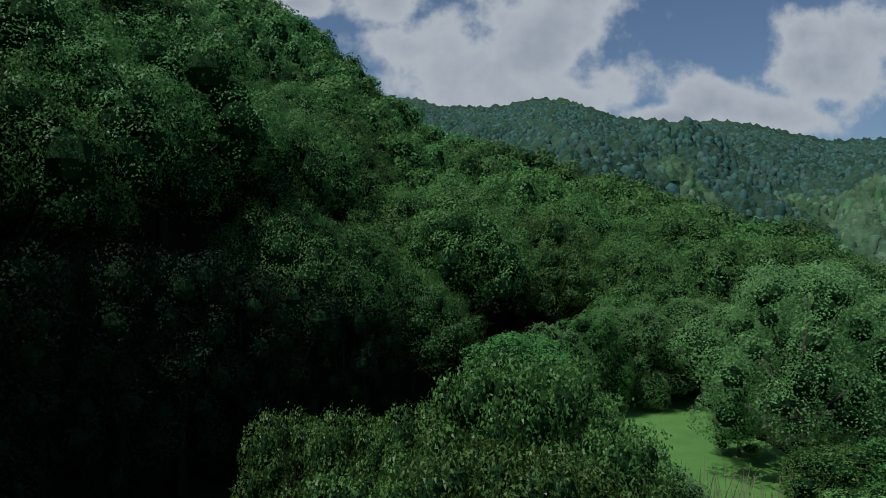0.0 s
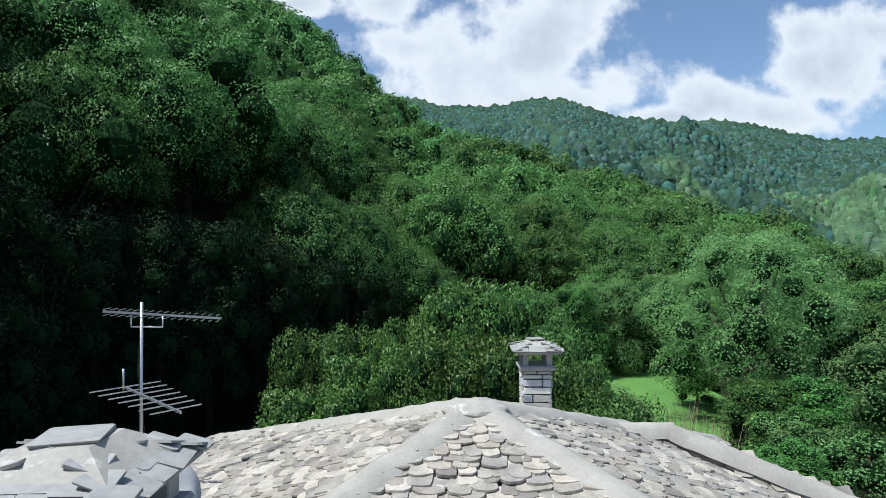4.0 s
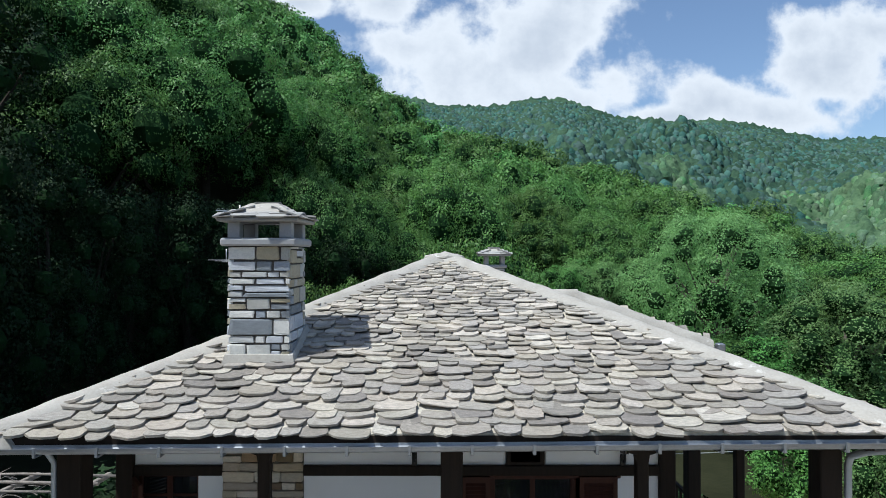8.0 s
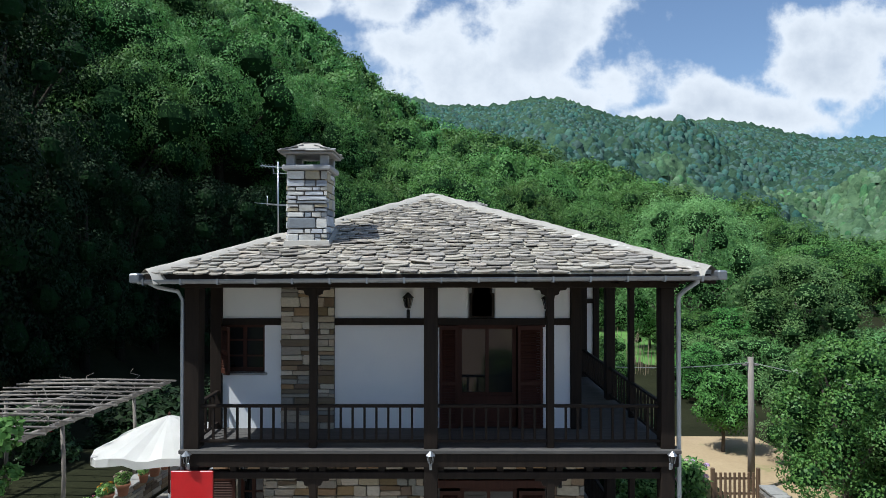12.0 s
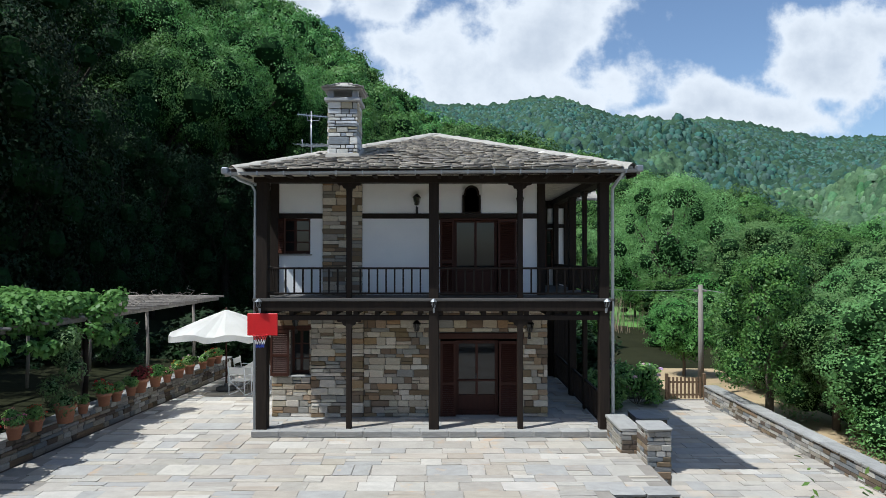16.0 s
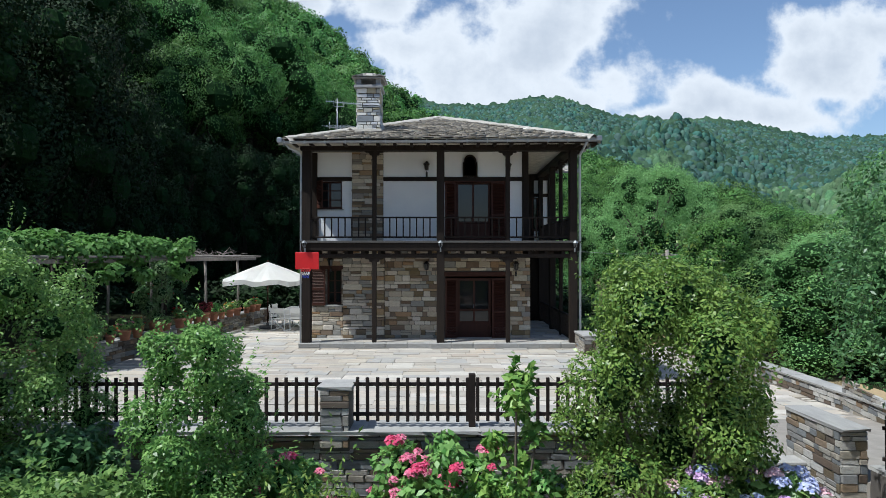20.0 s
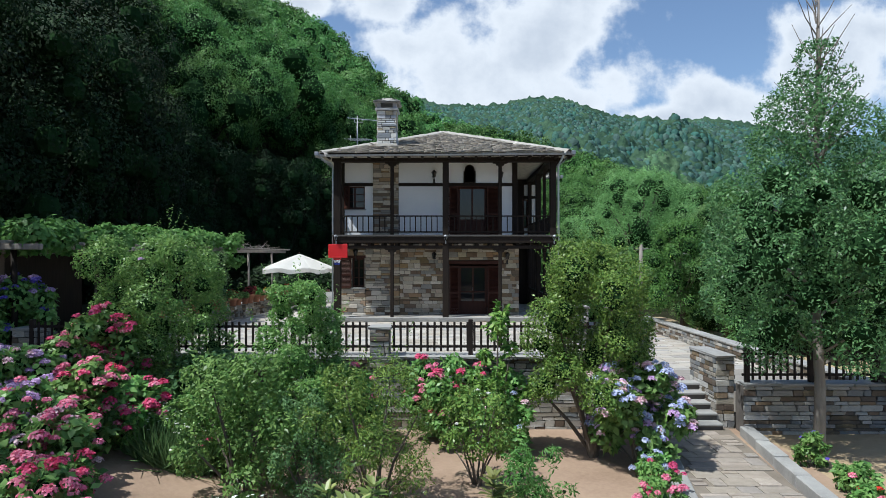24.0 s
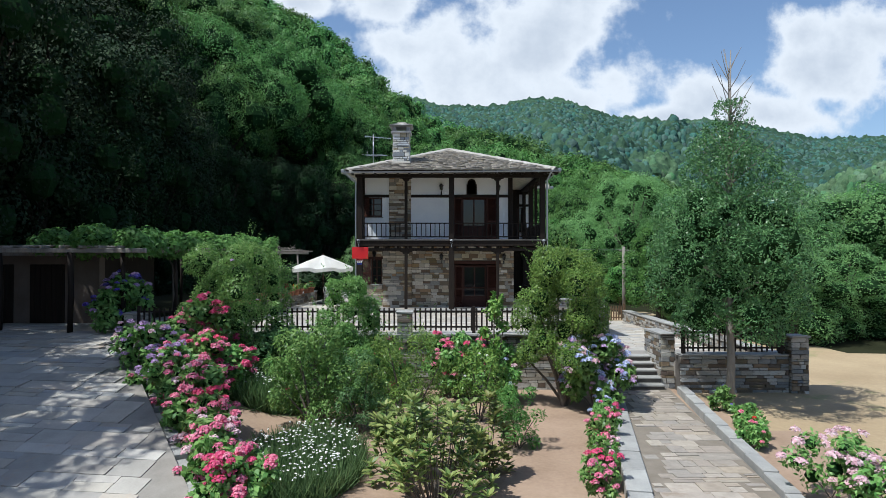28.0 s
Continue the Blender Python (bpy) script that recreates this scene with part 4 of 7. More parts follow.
# pole with wires
pole = thing("utility_pole", "weathered wooden utility pole with wires", "pole", (9.9, 9.9, -1.1))
part("shaft", tube(bmesh.new(), [(0, 0, 0), (0.02, 0, 2.0), (0, 0, 4.12)], [0.11, 0.10, 0.085], 10), GREY_WOOD, pole)
part("crossbar", boxed(-0.25, 0.25, -0.03, 0.03, 3.85, 3.91, 0.01), GREY_WOOD, pole)


def wire(a, b, sag, r=0.012):
    a, b = Vector(a), Vector(b)
    pts = [a + (b - a) * t - Vector((0, 0, 4 * sag * t * (1 - t))) for t in np.linspace(0, 1, 14)]
    return part("wire", tube(bmesh.new(), [p - Vector((9.9, 9.9, -1.1)) for p in pts], r, 4), plain("wire_grey", (0.35, 0.35, 0.34), 0.5), pole)


wire((9.9, 9.9, 2.86), (4.2, 8.0, 3.1), 0.12)
wire((9.9, 9.9, 2.86), (26, -3.5, 0.9), 0.25)


# ---- trees ----
def crown_lumps(height, spread, rng, count=20, low=0.2, size=0.36, heavy=0.0):
    """Uneven balls over a dome: (x, y, z, r); heavy: how far the crown widens towards the top, as in a closed wood."""
    out = []
    for k in range(count):
        t = low + (1 - low) * (k + 0.5) / count
        a = 2.4 * k + rng.uniform(-0.5, 0.5)
        side = math.sqrt(max(1 - ((t - 0.48) / 0.52) ** 2, 0.05)) * spread * rng.uniform(0.55, 0.82)
        if heavy:
            side = side * (1 - heavy) + heavy * spread * rng.uniform(0.6, 0.85) * ((0.45 + 0.7 * t) if t < 0.8 else 1.0 - 2.6 * (t - 0.8))
        r = spread * size * rng.uniform(0.75, 1.25)
        out.append((side * math.cos(a), side * math.sin(a), min(t * height, height - r * 0.8), r))
    out.append((0, 0, height * 0.5, spread * 0.55))
    return out


def clumped(body, rng, each=5, size=0.46):
    """Smaller clumps on the upper and outer sides of the lumps."""
    mid = np.mean(np.asarray(body)[:, :3], axis=0)
    out = []
    for x, y, z, r in body:
        away = np.array((x, y, z)) - mid
        away /= np.linalg.norm(away) + 1e-6
        for k in range(each):
            d = rng.normal(0, 1, 3) + 0.9 * away + (0, 0, 0.45)
            d /= np.linalg.norm(d)
            out.append((x + d[0] * r * 0.82, y + d[1] * r * 0.82, z + d[2] * r * 0.75, r * size * rng.uniform(0.7, 1.3)))
    return out


def tree_kind(name, label, height, spread, count, size, leaf, seed, lumps=20, low=0.2, at=(0, 0, -500), group="woodland trees", lump=0.34, squeeze=0.66, each=5, heavy=0.0, dome=False, bark=None, clump=0.46, puffy=0.72, **kw):
    """A tree with a tapered trunk, limbs and a crown of leaves over uneven clumps; its base at the origin."""
    rng = np.random.default_rng(seed)
    body = dome_lumps(height, spread, rng, lumps, lump) if dome else crown_lumps(height, spread, rng, lumps, low, lump, heavy)
    root = thing(name, label, "tree" if name != "bush" else "bush", at, group)
    bm = bmesh.new()
    tube(bm, [(0, 0, -0.6), (0.05, 0, height * 0.2), (-0.04, 0.06, height * 0.45), (0, 0, height * 0.75)], [height * 0.03, height * 0.024, height * 0.017, height * 0.006], 8)
    for x, y, z, r in body[::3]:
        tube(bm, [(0, 0, height * 0.3), (x * 0.5, y * 0.5, z * 0.72), (x, y, z)], [height * 0.013, height * 0.008, height * 0.003], 5)
    part("trunk", bm, bark or BARK, root)
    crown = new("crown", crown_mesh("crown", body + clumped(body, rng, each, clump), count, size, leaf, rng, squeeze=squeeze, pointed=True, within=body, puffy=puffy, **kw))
    crown.parent = root
    return root


def dome_lumps(height, spread, rng, count, size, deep=0.75):
    """Uneven balls over a broad dome on a bare trunk, as trees stand in a closed wood."""
    out = []
    top = height - spread * size * 0.9
    for k in range(count):
        w = 1 - 1.22 * (k + 0.5) / count
        a = 2.4 * k + rng.uniform(-0.4, 0.4)
        ring = math.sqrt(max(1 - w * w, 0)) * spread * rng.uniform(0.66, 0.92)
        out.append((ring * math.cos(a), ring * math.sin(a), top - (1 - w) * spread * deep * rng.uniform(0.85, 1.1), spread * size * rng.uniform(0.7, 1.25)))
    out.append((0, 0, top - spread * deep * 0.75, spread * 0.62))
    return out


rng_t = np.random.default_rng(5)
near_kinds = [tree_kind("chestnut_tree", "dense dark green chestnut tree on the hillside", 10, 3.7, 15000, 0.23, CHESTNUT, 11 + k, 24, 0.12, heavy=0.6, lift=0.38, jitter=0.45) for k in range(3)]
pale_kinds = [tree_kind("broadleaf_tree", "fresh green broadleaf tree behind the house", 9, 3.4, 17000, 0.185, (BROADLEAF, PALE_LEAF, BROADLEAF)[k], 31 + k, 26, 0.12, each=6, lift=0.8) for k in range(3)]
tall_kinds = [tree_kind("oak_tree", "tall tree at the wood's edge, shade put into its leaves", 10, 3.0, 15000, 0.17, SHADED_LEAF, 21 + k, 24, 0.12, squeeze=0.5, heavy=0.9, lift=0.05, jitter=0.4, bark=SHADED_BARK) for k in range(2)]
edge_kinds = [tree_kind("hillside_tree", "broad domed chestnut tree above the wood's edge", 10, 4.6, 21000, 0.175, (CHESTNUT, HILL_LEAF, CHESTNUT)[k], 41 + k, 28, dome=True, lump=0.29, squeeze=0.58, each=6, hang=-0.19, clump=0.5, narrow=0.42, lift=0.12, jitter=0.16, puffy=0.86, bark=SHADED_BARK) for k in range(3)]
mid_kinds = [tree_kind("hillside_tree", "broad domed chestnut tree on the wooded slope", 10, 4.6, 12500, 0.22, (CHESTNUT, HILL_LEAF, CHESTNUT)[k], 51 + k, 26, dome=True, lump=0.30, squeeze=0.60, each=5, hang=-0.19, clump=0.56, lift=0.12, jitter=0.16, puffy=0.86, bark=SHADED_BARK) for k in range(3)]
far_kinds = [tree_kind("hillside_tree", "green domed tree high on the wooded slope", 10, 4.6, 4200, 0.42, (CHESTNUT, HILL_LEAF, CHESTNUT)[k], 54 + k, 20, dome=True, lump=0.33, squeeze=0.64, each=4, hang=-0.19, clump=0.58, lift=0.12, jitter=0.16, puffy=0.86, bark=SHADED_BARK) for k in range(3)]
bush_kinds = [tree_kind("bush", "leafy green bush on the bank", 10, 4.4, 4800, 0.36, (BROADLEAF, PALE_LEAF, SHRUB)[k], 61 + k, 14, 0.1, group="bushes on the bank") for k in range(3)]
dark_bush_kinds = [tree_kind("bush", "bush under the trees, their shade put into its leaves", 10, 4.4, 2200, 0.7, SHADED_LEAF, 66, 12, 0.1, group="bushes in the shade")]


def plant_tree(kinds, x, y, h, wide=1.0, base=None, uneven=0.10):
    src = kinds[rng_t.integers(len(kinds))]
    s = h / 10 * rng_t.uniform(1 - uneven, 1 + uneven)
    z = land(x, y) if base is None else base
    w = s * wide
    turn = pose(x, y, z, 0, 0, rng_t.uniform(0, 360))
    src.scale = (w * rng_t.uniform(0.9, 1.15), w * rng_t.uniform(0.9, 1.15), s)
    return copy_thing(src, turn)


DISTANT = []
# the wooded hill beside and behind the house, back from the wood's edge
y = -24.0
while y < 185:
    step = 6.6 if y < 34 else 7.4 + max(y - 60, 0) * 0.015
    lo, hi = -0.36 * max(y, 0) - 30, min(0.42 * y + 14, 70)
    x = lo + rng_t.uniform(0, step)
    while x < hi:
        px, py = x + rng_t.uniform(-1.3, 1.3), y + rng_t.uniform(-1.4, 1.4)
        x += step * rng_t.uniform(0.85, 1.2)
        if py < wood_edge(px) + 3 and px > -20.5:
            if not (0.8 - 0.06 * py < px < 3.5 and py > 22):
                continue
            plant_tree(pale_kinds if rng_t.random() < 0.6 else near_kinds, px, py, tree_height(px, py) * (0.62 if py < 36 else 0.8), 1.1)
            continue
        if (px > 7 and py < 62) or (px > 3.5 and 17 < py < 62) or canopy(px, py) - tree_height(px, py) < -3.5:
            continue
        # trees on the near slope take the leaves coloured for shade
        if py < 26 and px > -34:
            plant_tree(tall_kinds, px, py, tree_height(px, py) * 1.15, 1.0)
            continue
        if py > 112:
            h = tree_height(px, py) / 10 * rng_t.uniform(0.87, 1.2)
            DISTANT.append((px, py, land(px, py), h, 0.95))
            continue
        plant_tree(edge_kinds if math.hypot(px, py) < 56 else mid_kinds if math.hypot(px, py) < 84 else far_kinds, px, py, tree_height(px, py) * 1.03, 0.9, None, 0.18)
    y += step * 0.92
# the dark face of the wood, its shade put into the leaf colour: tall trees along the yard, round the hollow, and
# shading the drive
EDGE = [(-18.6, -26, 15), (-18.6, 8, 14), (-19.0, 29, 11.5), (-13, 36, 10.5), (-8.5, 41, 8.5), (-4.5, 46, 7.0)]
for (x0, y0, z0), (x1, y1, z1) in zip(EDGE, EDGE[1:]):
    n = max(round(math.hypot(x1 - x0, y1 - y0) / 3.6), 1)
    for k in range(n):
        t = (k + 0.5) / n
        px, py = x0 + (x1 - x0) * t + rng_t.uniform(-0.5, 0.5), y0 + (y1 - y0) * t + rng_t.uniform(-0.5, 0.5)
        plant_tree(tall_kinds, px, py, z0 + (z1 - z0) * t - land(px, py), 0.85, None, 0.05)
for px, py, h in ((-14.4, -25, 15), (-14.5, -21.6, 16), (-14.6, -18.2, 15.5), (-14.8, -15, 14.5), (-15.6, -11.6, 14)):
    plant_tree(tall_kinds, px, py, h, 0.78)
# trees of the valley side, past the meadow
for k in range(95):
    px, py = rng_t.uniform(11, 75), rng_t.uniform(3, 115)
    if (9 < px < 22 and py < 50) or px < 0.18 * py + 6 or (px > 22 + 0.75 * (py + 26)):
        continue
    if math.hypot(px, py + 10) < 45:
        plant_tree(pale_kinds, px, py, rng_t.uniform(5.5, 8.5), 1.1)
    else:
        plant_tree(mid_kinds if py < 70 else far_kinds, px, py, rng_t.uniform(7, 10), 1.1)
for px, py, h, wide in ((13.5, 55, 9, 1.2), (20, 54, 9, 1.2), (27, 50, 9, 1.2), (19.5, 24.5, 7.6, 1.15), (24, 20, 7.2, 1.1), (20.5, 16.5, 5.2, 1.1), (19.5, 12.5, 5.4, 1.1), (22, 11, 6.8, 1.2), (28, 14, 7.5, 1.2), (26, 5, 6.6, 1.2), (33, 8, 7.5, 1.3), (38, 14, 8, 1.3), (31, 24, 8, 1.2), (12.8, 11.5, 5.0, 1.0)):
    plant_tree(pale_kinds[1:2] if rng_t.random() < 0.7 else pale_kinds, px, py, h, wide)
for px, py, h in ((13.0, 3.0, 4.6), (15.6, 4.6, 5.4), (14.6, 1.0, 4.2), (17.5, 2.4, 5.0), (12.2, 5.4, 4.4)):
    plant_tree(pale_kinds[1:2], px, py, h, 1.25)
for px, py, h in ((4.9, 24, 6.0), (5.3, 30, 6.5), (4.8, 36, 7), (6.2, 43, 7.5), (10.5, 51, 8), (15, 53, 8)):
    plant_tree(pale_kinds, px, py, h, 0.85)
for k in range(16):
    py = rng_t.uniform(27, 42)
    plant_tree(bush_kinds, 15.6 + (py - 30) * 0.1 + rng_t.uniform(0, 4.5), py, rng_t.uniform(2.4, 3.8), 1.3)
for px, py, h in ((14.2, 24.0, 2.8), (15.6, 26, 3.0), (13.2, 22.5, 2.4), (16.4, 23, 3.0)):
    plant_tree(bush_kinds, px, py, h, 1.4)
# the lower slopes beyond the meadow, and the far end of the hill: one mass of crowns
d = 172.0
while d < 285:
    u = 0.16
    while u < 0.78:
        px, py = u * d + rng_t.uniform(-3, 3), d + rng_t.uniform(-3.5, 3.5)
        DISTANT.append((px, py, mountain_z(px / py, py) - 1.0, rng_t.uniform(0.7, 1.0), 1.45))
        u += 11.0 / d
    d += 10.0
distant_kinds = [tree_kind("hillside_tree", "", 10, 4.6, 2100, 0.58, (CHESTNUT, HILL_LEAF)[k], 57 + k, 18, dome=True, lump=0.34, squeeze=0.72, each=4, hang=-0.19, clump=0.58, lift=0.16, jitter=0.24) for k in range(2)]
for k, src in enumerate(distant_kinds):
    me = next(o for o in src.children if o.name.startswith("crown")).data
    co = np.empty(len(me.vertices) * 3, np.float32)
    me.vertices.foreach_get("co", co)
    co = co.reshape(-1, 3)
    loops, first, size, slot = (np.empty(n, np.int32) for n in (len(me.loops), len(me.polygons), len(me.polygons), len(me.polygons)))
    me.loops.foreach_get("vertex_index", loops)
    me.polygons.foreach_get("loop_start", first)
    me.polygons.foreach_get("loop_total", size)
    me.polygons.foreach_get("material_index", slot)
    places = DISTANT[k::2]
    big = bpy.data.meshes.new("far_trees")
    n = len(places)
    allco = []
    for px, py, pz, h, wide in places:
        a = rng_t.uniform(0, 6.28)
        turn = np.array(((math.cos(a), -math.sin(a), 0), (math.sin(a), math.cos(a), 0), (0, 0, 1)))
        allco.append((co @ turn.T) * (h * wide, h * wide, h) + (px, py, pz))
    big.vertices.add(n * len(co))
    big.vertices.foreach_set("co", np.concatenate(allco).astype(np.float32).ravel())
    big.loops.add(n * len(loops))
    big.loops.foreach_set("vertex_index", np.concatenate([loops + i * len(co) for i in range(n)]).astype(np.int32))
    big.polygons.add(n * len(first))
    big.polygons.foreach_set("loop_start", np.concatenate([first + i * len(loops) for i in range(n)]).astype(np.int32))
    big.polygons.foreach_set("loop_total", np.tile(size, n))
    big.polygons.foreach_set("material_index", np.tile(slot, n))
    for m in me.materials:
        big.materials.append(m)
    big.update(calc_edges=True)
    tagged(new("far_trees", big), ("dark green domed trees far off on the slopes", "fresh green domed trees far off on the slopes")[k], "woodland", kind="stuff")
# undergrowth on the banks
for k in range(120):
    px, py = rng_t.uniform(10.6, 34), rng_t.uniform(0.5, 34)
    if px < 13.5 and (4 < py < 15) or (9 < px < 20 and py > 14) or px > 21 + 0.75 * (py + 22):
        continue
    plant_tree(bush_kinds, px, py, rng_t.uniform(1.4, 3.4), 1.5)
# bushes under the trees, their leaves coloured as dark as the shade there
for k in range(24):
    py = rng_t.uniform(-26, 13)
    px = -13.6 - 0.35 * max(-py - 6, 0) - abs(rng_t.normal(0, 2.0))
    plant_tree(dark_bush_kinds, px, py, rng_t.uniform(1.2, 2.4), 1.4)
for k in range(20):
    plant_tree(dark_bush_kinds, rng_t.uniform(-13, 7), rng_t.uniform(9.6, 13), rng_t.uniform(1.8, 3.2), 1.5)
cherry_kinds = [tree_kind("cherry_tree", "spreading dark green cherry tree behind the house", 10, 4.3, 17000, 0.27, CHERRY, 91 + k, 34, 0.08, lump=0.27, squeeze=0.5, each=6, narrow=0.42, lift=0.3, jitter=0.7, group="trees behind the house") for k in range(2)]
for px, py, h in ((-6.0, 14.4, 2.2), (-5.3, 15.6, 3.0), (-4.4, 14.6, 3.8), (-3.5, 16.0, 4.8), (-2.1, 16.8, 6.0), (-0.4, 17.4, 6.9), (1.4, 17.2, 7.0), (3.0, 16.6, 6.4), (4.3, 15.6, 4.8), (-1.9, 14.0, 4.6), (0.5, 14.4, 5.2), (2.7, 13.8, 4.6)):
    plant_tree(cherry_kinds, px, py, h + 0.9, 0.72 if h > 5.5 else 0.85, -0.9)
for px, py, h in ((8.6, 22.5, 3.4), (7.2, 25, 4.6), (6.2, 20.5, 4.4)):
    plant_tree(pale_kinds, px, py, h, 1.0)
# single trees with a look of their own
walnut = tree_kind("walnut_tree", "large pale green walnut tree beside the meadow", 11.2, 6.3, 40000, 0.19, PALE_LEAF, 77, 46, 0.22, (18.2, 36.5, land(18.2, 36.5)), "", 0.20, 0.4, each=7, jitter=0.7, lift=0.8)
tree_kind("garden_tree", "round dark green tree outside the garden wall", 5.1, 1.7, 20000, 0.115, CHERRY, 78, 34, 0.25, (10.6, 6.3, -1.1), "", 0.28, 0.5, each=6, jitter=0.8)
tree_kind("fruit_tree", "small light green fruit tree on bare soil", 2.9, 1.05, 5000, 0.13, VINE, 79, 16, 0.35, (10.8, 14.0, land(10.8, 14)), "", 0.36)
for px, py, h in ((-5.4, 21.5, 5.5), (-3.4, 20.5, 5.7), (-1.6, 19.5, 6.7), (0.4, 19.5, 7.3), (2.2, 19.8, 7.9), (3.5, 18.6, 6.4)):
    plant_tree(cherry_kinds, px, py, h + 0.9, 0.62, -0.9)
for src in edge_kinds + distant_kinds + cherry_kinds + tall_kinds + near_kinds + pale_kinds + mid_kinds + far_kinds + bush_kinds + dark_bush_kinds:
    for o in (*src.children_recursive, src):
        bpy.data.objects.remove(o)


# ---- house: joinery, railings, gutters, lamps ----
def beam(name, x0, x1, y0, y1, z0, z1, material=WOOD, parent=house, bevel=0.01, label=""):
    return part(name, boxed(x0, x1, y0, y1, z0, z1, bevel), material, parent, label)


# timber frame on the white wall
for x0, x1 in ((-3.70, -2.66), (-1.72, -0.10), (0.0, 2.45)):
    beam("tie_beam", x0, x1, WY - 0.05, WY + 0.02, 5.00, 5.12)
beam("corner_post", -3.90, -3.70, WY - 0.07, WY + 0.14, DECK, 5.95)
beam("corner_post", 2.44, 2.63, WY - 0.06, WY + 0.14, DECK, 5.95)
beam("corner_post", 2.55, 2.68, 6.0, 6.22, DECK, 5.95)
# frame of the wing's front
beam("tie_beam", 2.68, 4.2, 6.14, 6.22, 5.00, 5.12)
beam("corner_post", 4.05, 4.2, 6.13, 6.3, P0, 5.95)
beam("stud", 3.70, 3.80, 6.14, 6.22, DECK, 5.95)
beam("lower_beam", -3.85, 3.85, -0.08, 0.06, 2.70, 2.81)
joists = [-3.6 + 0.47 * k for k in range(16)]
for x in joists:
    beam("joist", x - 0.05, x + 0.05, -0.06, WY, 2.81, 2.90, bevel=0)
for k in range(12):
    beam("joist", 2.64, 3.8, 1.4 + 0.42 * k, 1.5 + 0.42 * k, 2.81, 2.90, bevel=0)
# dark panels and strip added over the white wall to make the bay dim
beam("wing_boarding", 2.68, 3.52, 6.13, 6.20, DECK, 5.95, bevel=0, label="dark panel added over the dim front of the wing")
beam("wing_boarding", 2.68, 4.05, 6.13, 6.20, P0, 2.9, bevel=0)
beam("wing_beam", 3.52, 4.05, 6.12, 6.20, 5.62, 5.95)
# rafters and boarding under the eaves
beam("soffit", EX0 + 0.06, EX1 - 0.06, EY0 + 0.05, EY1 - 0.05, 5.925, 5.955, bevel=0)
for k in range(19):
    x = EX0 + 0.25 + k * 0.46
    beam("rafter_end", x - 0.04, x + 0.04, EY0 + 0.04, -0.1, 5.80, 5.92, bevel=0)
for k in range(13):
    y = 0.1 + k * 0.46
    beam("rafter_end", 3.85, EX1 - 0.06, y - 0.04, y + 0.04, 5.80, 5.92, bevel=0)
beam("fascia", EX0, EX1, EY0 - 0.005, EY0 + 0.035, 5.83, 5.95, bevel=0)


def corbel(x, y, z, w, turn=0):
    """A carved head that spreads from a thin post to the beam above."""
    o = [(-0.05, -0.24), (-0.07, -0.13), (-0.13, -0.11), (-0.15, -0.05), (-0.25, -0.04), (-0.26, 0.0), (0.26, 0.0), (0.25, -0.04), (0.15, -0.05), (0.13, -0.11), (0.07, -0.13), (0.05, -0.24)]
    bm = prism(bmesh.new(), o[::-1], -w / 2, w / 2)
    return part("corbel", bm, WOOD, house, m=pose(x, y, z, 90, 0, turn))


for x in (-1.87, 1.90):
    corbel(x, 0, 5.72, 0.11)
    corbel(x, 0, 2.70, 0.11)
corbel(3.74, 1.85, 5.72, 0.10, 90)
corbel(3.74, 1.85, 2.70, 0.10, 90)


def railing(p, q, low, high, spacing, thick=0.035, home=house, material=WOOD, name="railing"):
    """Rails with upright balusters from p to q (x, y)."""
    p, q = Vector((*p, 0)), Vector((*q, 0))
    n = max(int((q - p).length / spacing), 2)
    a = math.degrees(math.atan2(q.y - p.y, q.x - p.x))
    L = (q - p).length
    top = part(name, boxed(0, L, -0.035, 0.035, high - 0.045, high, 0.008), material, home, m=pose(p.x, p.y, 0, 0, 0, a))
    part("bottom_rail", boxed(0, L, -0.025, 0.025, low, low + 0.045, 0.006), material, top)
    me = bm_mesh("baluster", boxed(-thick / 2, thick / 2, -thick / 2, thick / 2, low + 0.045, high - 0.045), material)
    for k in range(1, n):
        b = new("baluster", me)
        b.parent = top
        b.matrix_basis = pose(L * k / n, 0, 0)
    return top


for a, b in ((-3.65, -1.93), (-1.81, -0.11), (0.11, 1.84), (1.96, 3.63)):
    railing((a, -0.02), (b, -0.02), 3.26, 3.86, 0.175)
for a, b in ((0.11, 1.8), (1.9, 3.3), (3.5, 5.82)):
    railing((3.74, a), (3.74, b), 3.26, 3.86, 0.175)
    railing((3.74, a), (3.74, b), 0.36, 1.05, 0.14)
railing((-3.77, 0.12), (-3.77, WY - 0.05), 3.26, 3.86, 0.175)


# windows and doors
def shutter(name, w, h, m, home, louvred=True, slats=20):
    """A louvred leaf, hinge along its left edge at the origin."""
    leaf = part(name, box(box(boxed(0, 0.05, -0.02, 0.02, 0, h), w - 0.05, w, -0.02, 0.02, 0, h), 0.05, w - 0.05, -0.018, 0.018, 0, 0.07), RED_WOOD, home, "red-brown louvred shutter", m)
    part("top_bar", boxed(0.05, w - 0.05, -0.018, 0.018, h - 0.07, h), RED_WOOD, leaf)
    part("middle_bar", boxed(0.05, w - 0.05, -0.018, 0.018, h * 0.42, h * 0.42 + 0.06), RED_WOOD, leaf)
    me = bm_mesh("slat", boxed(0.05, w - 0.05, -0.004, 0.004, -0.022, 0.022), RED_WOOD)
    n = max(int(h / 0.05), 4)
    for k in range(n):
        z = 0.07 + (h - 0.14) * (k + 0.5) / n
        s = new("slat", me)
        s.parent = leaf
        s.matrix_basis = pose(0, 0, z, -38)
    return leaf


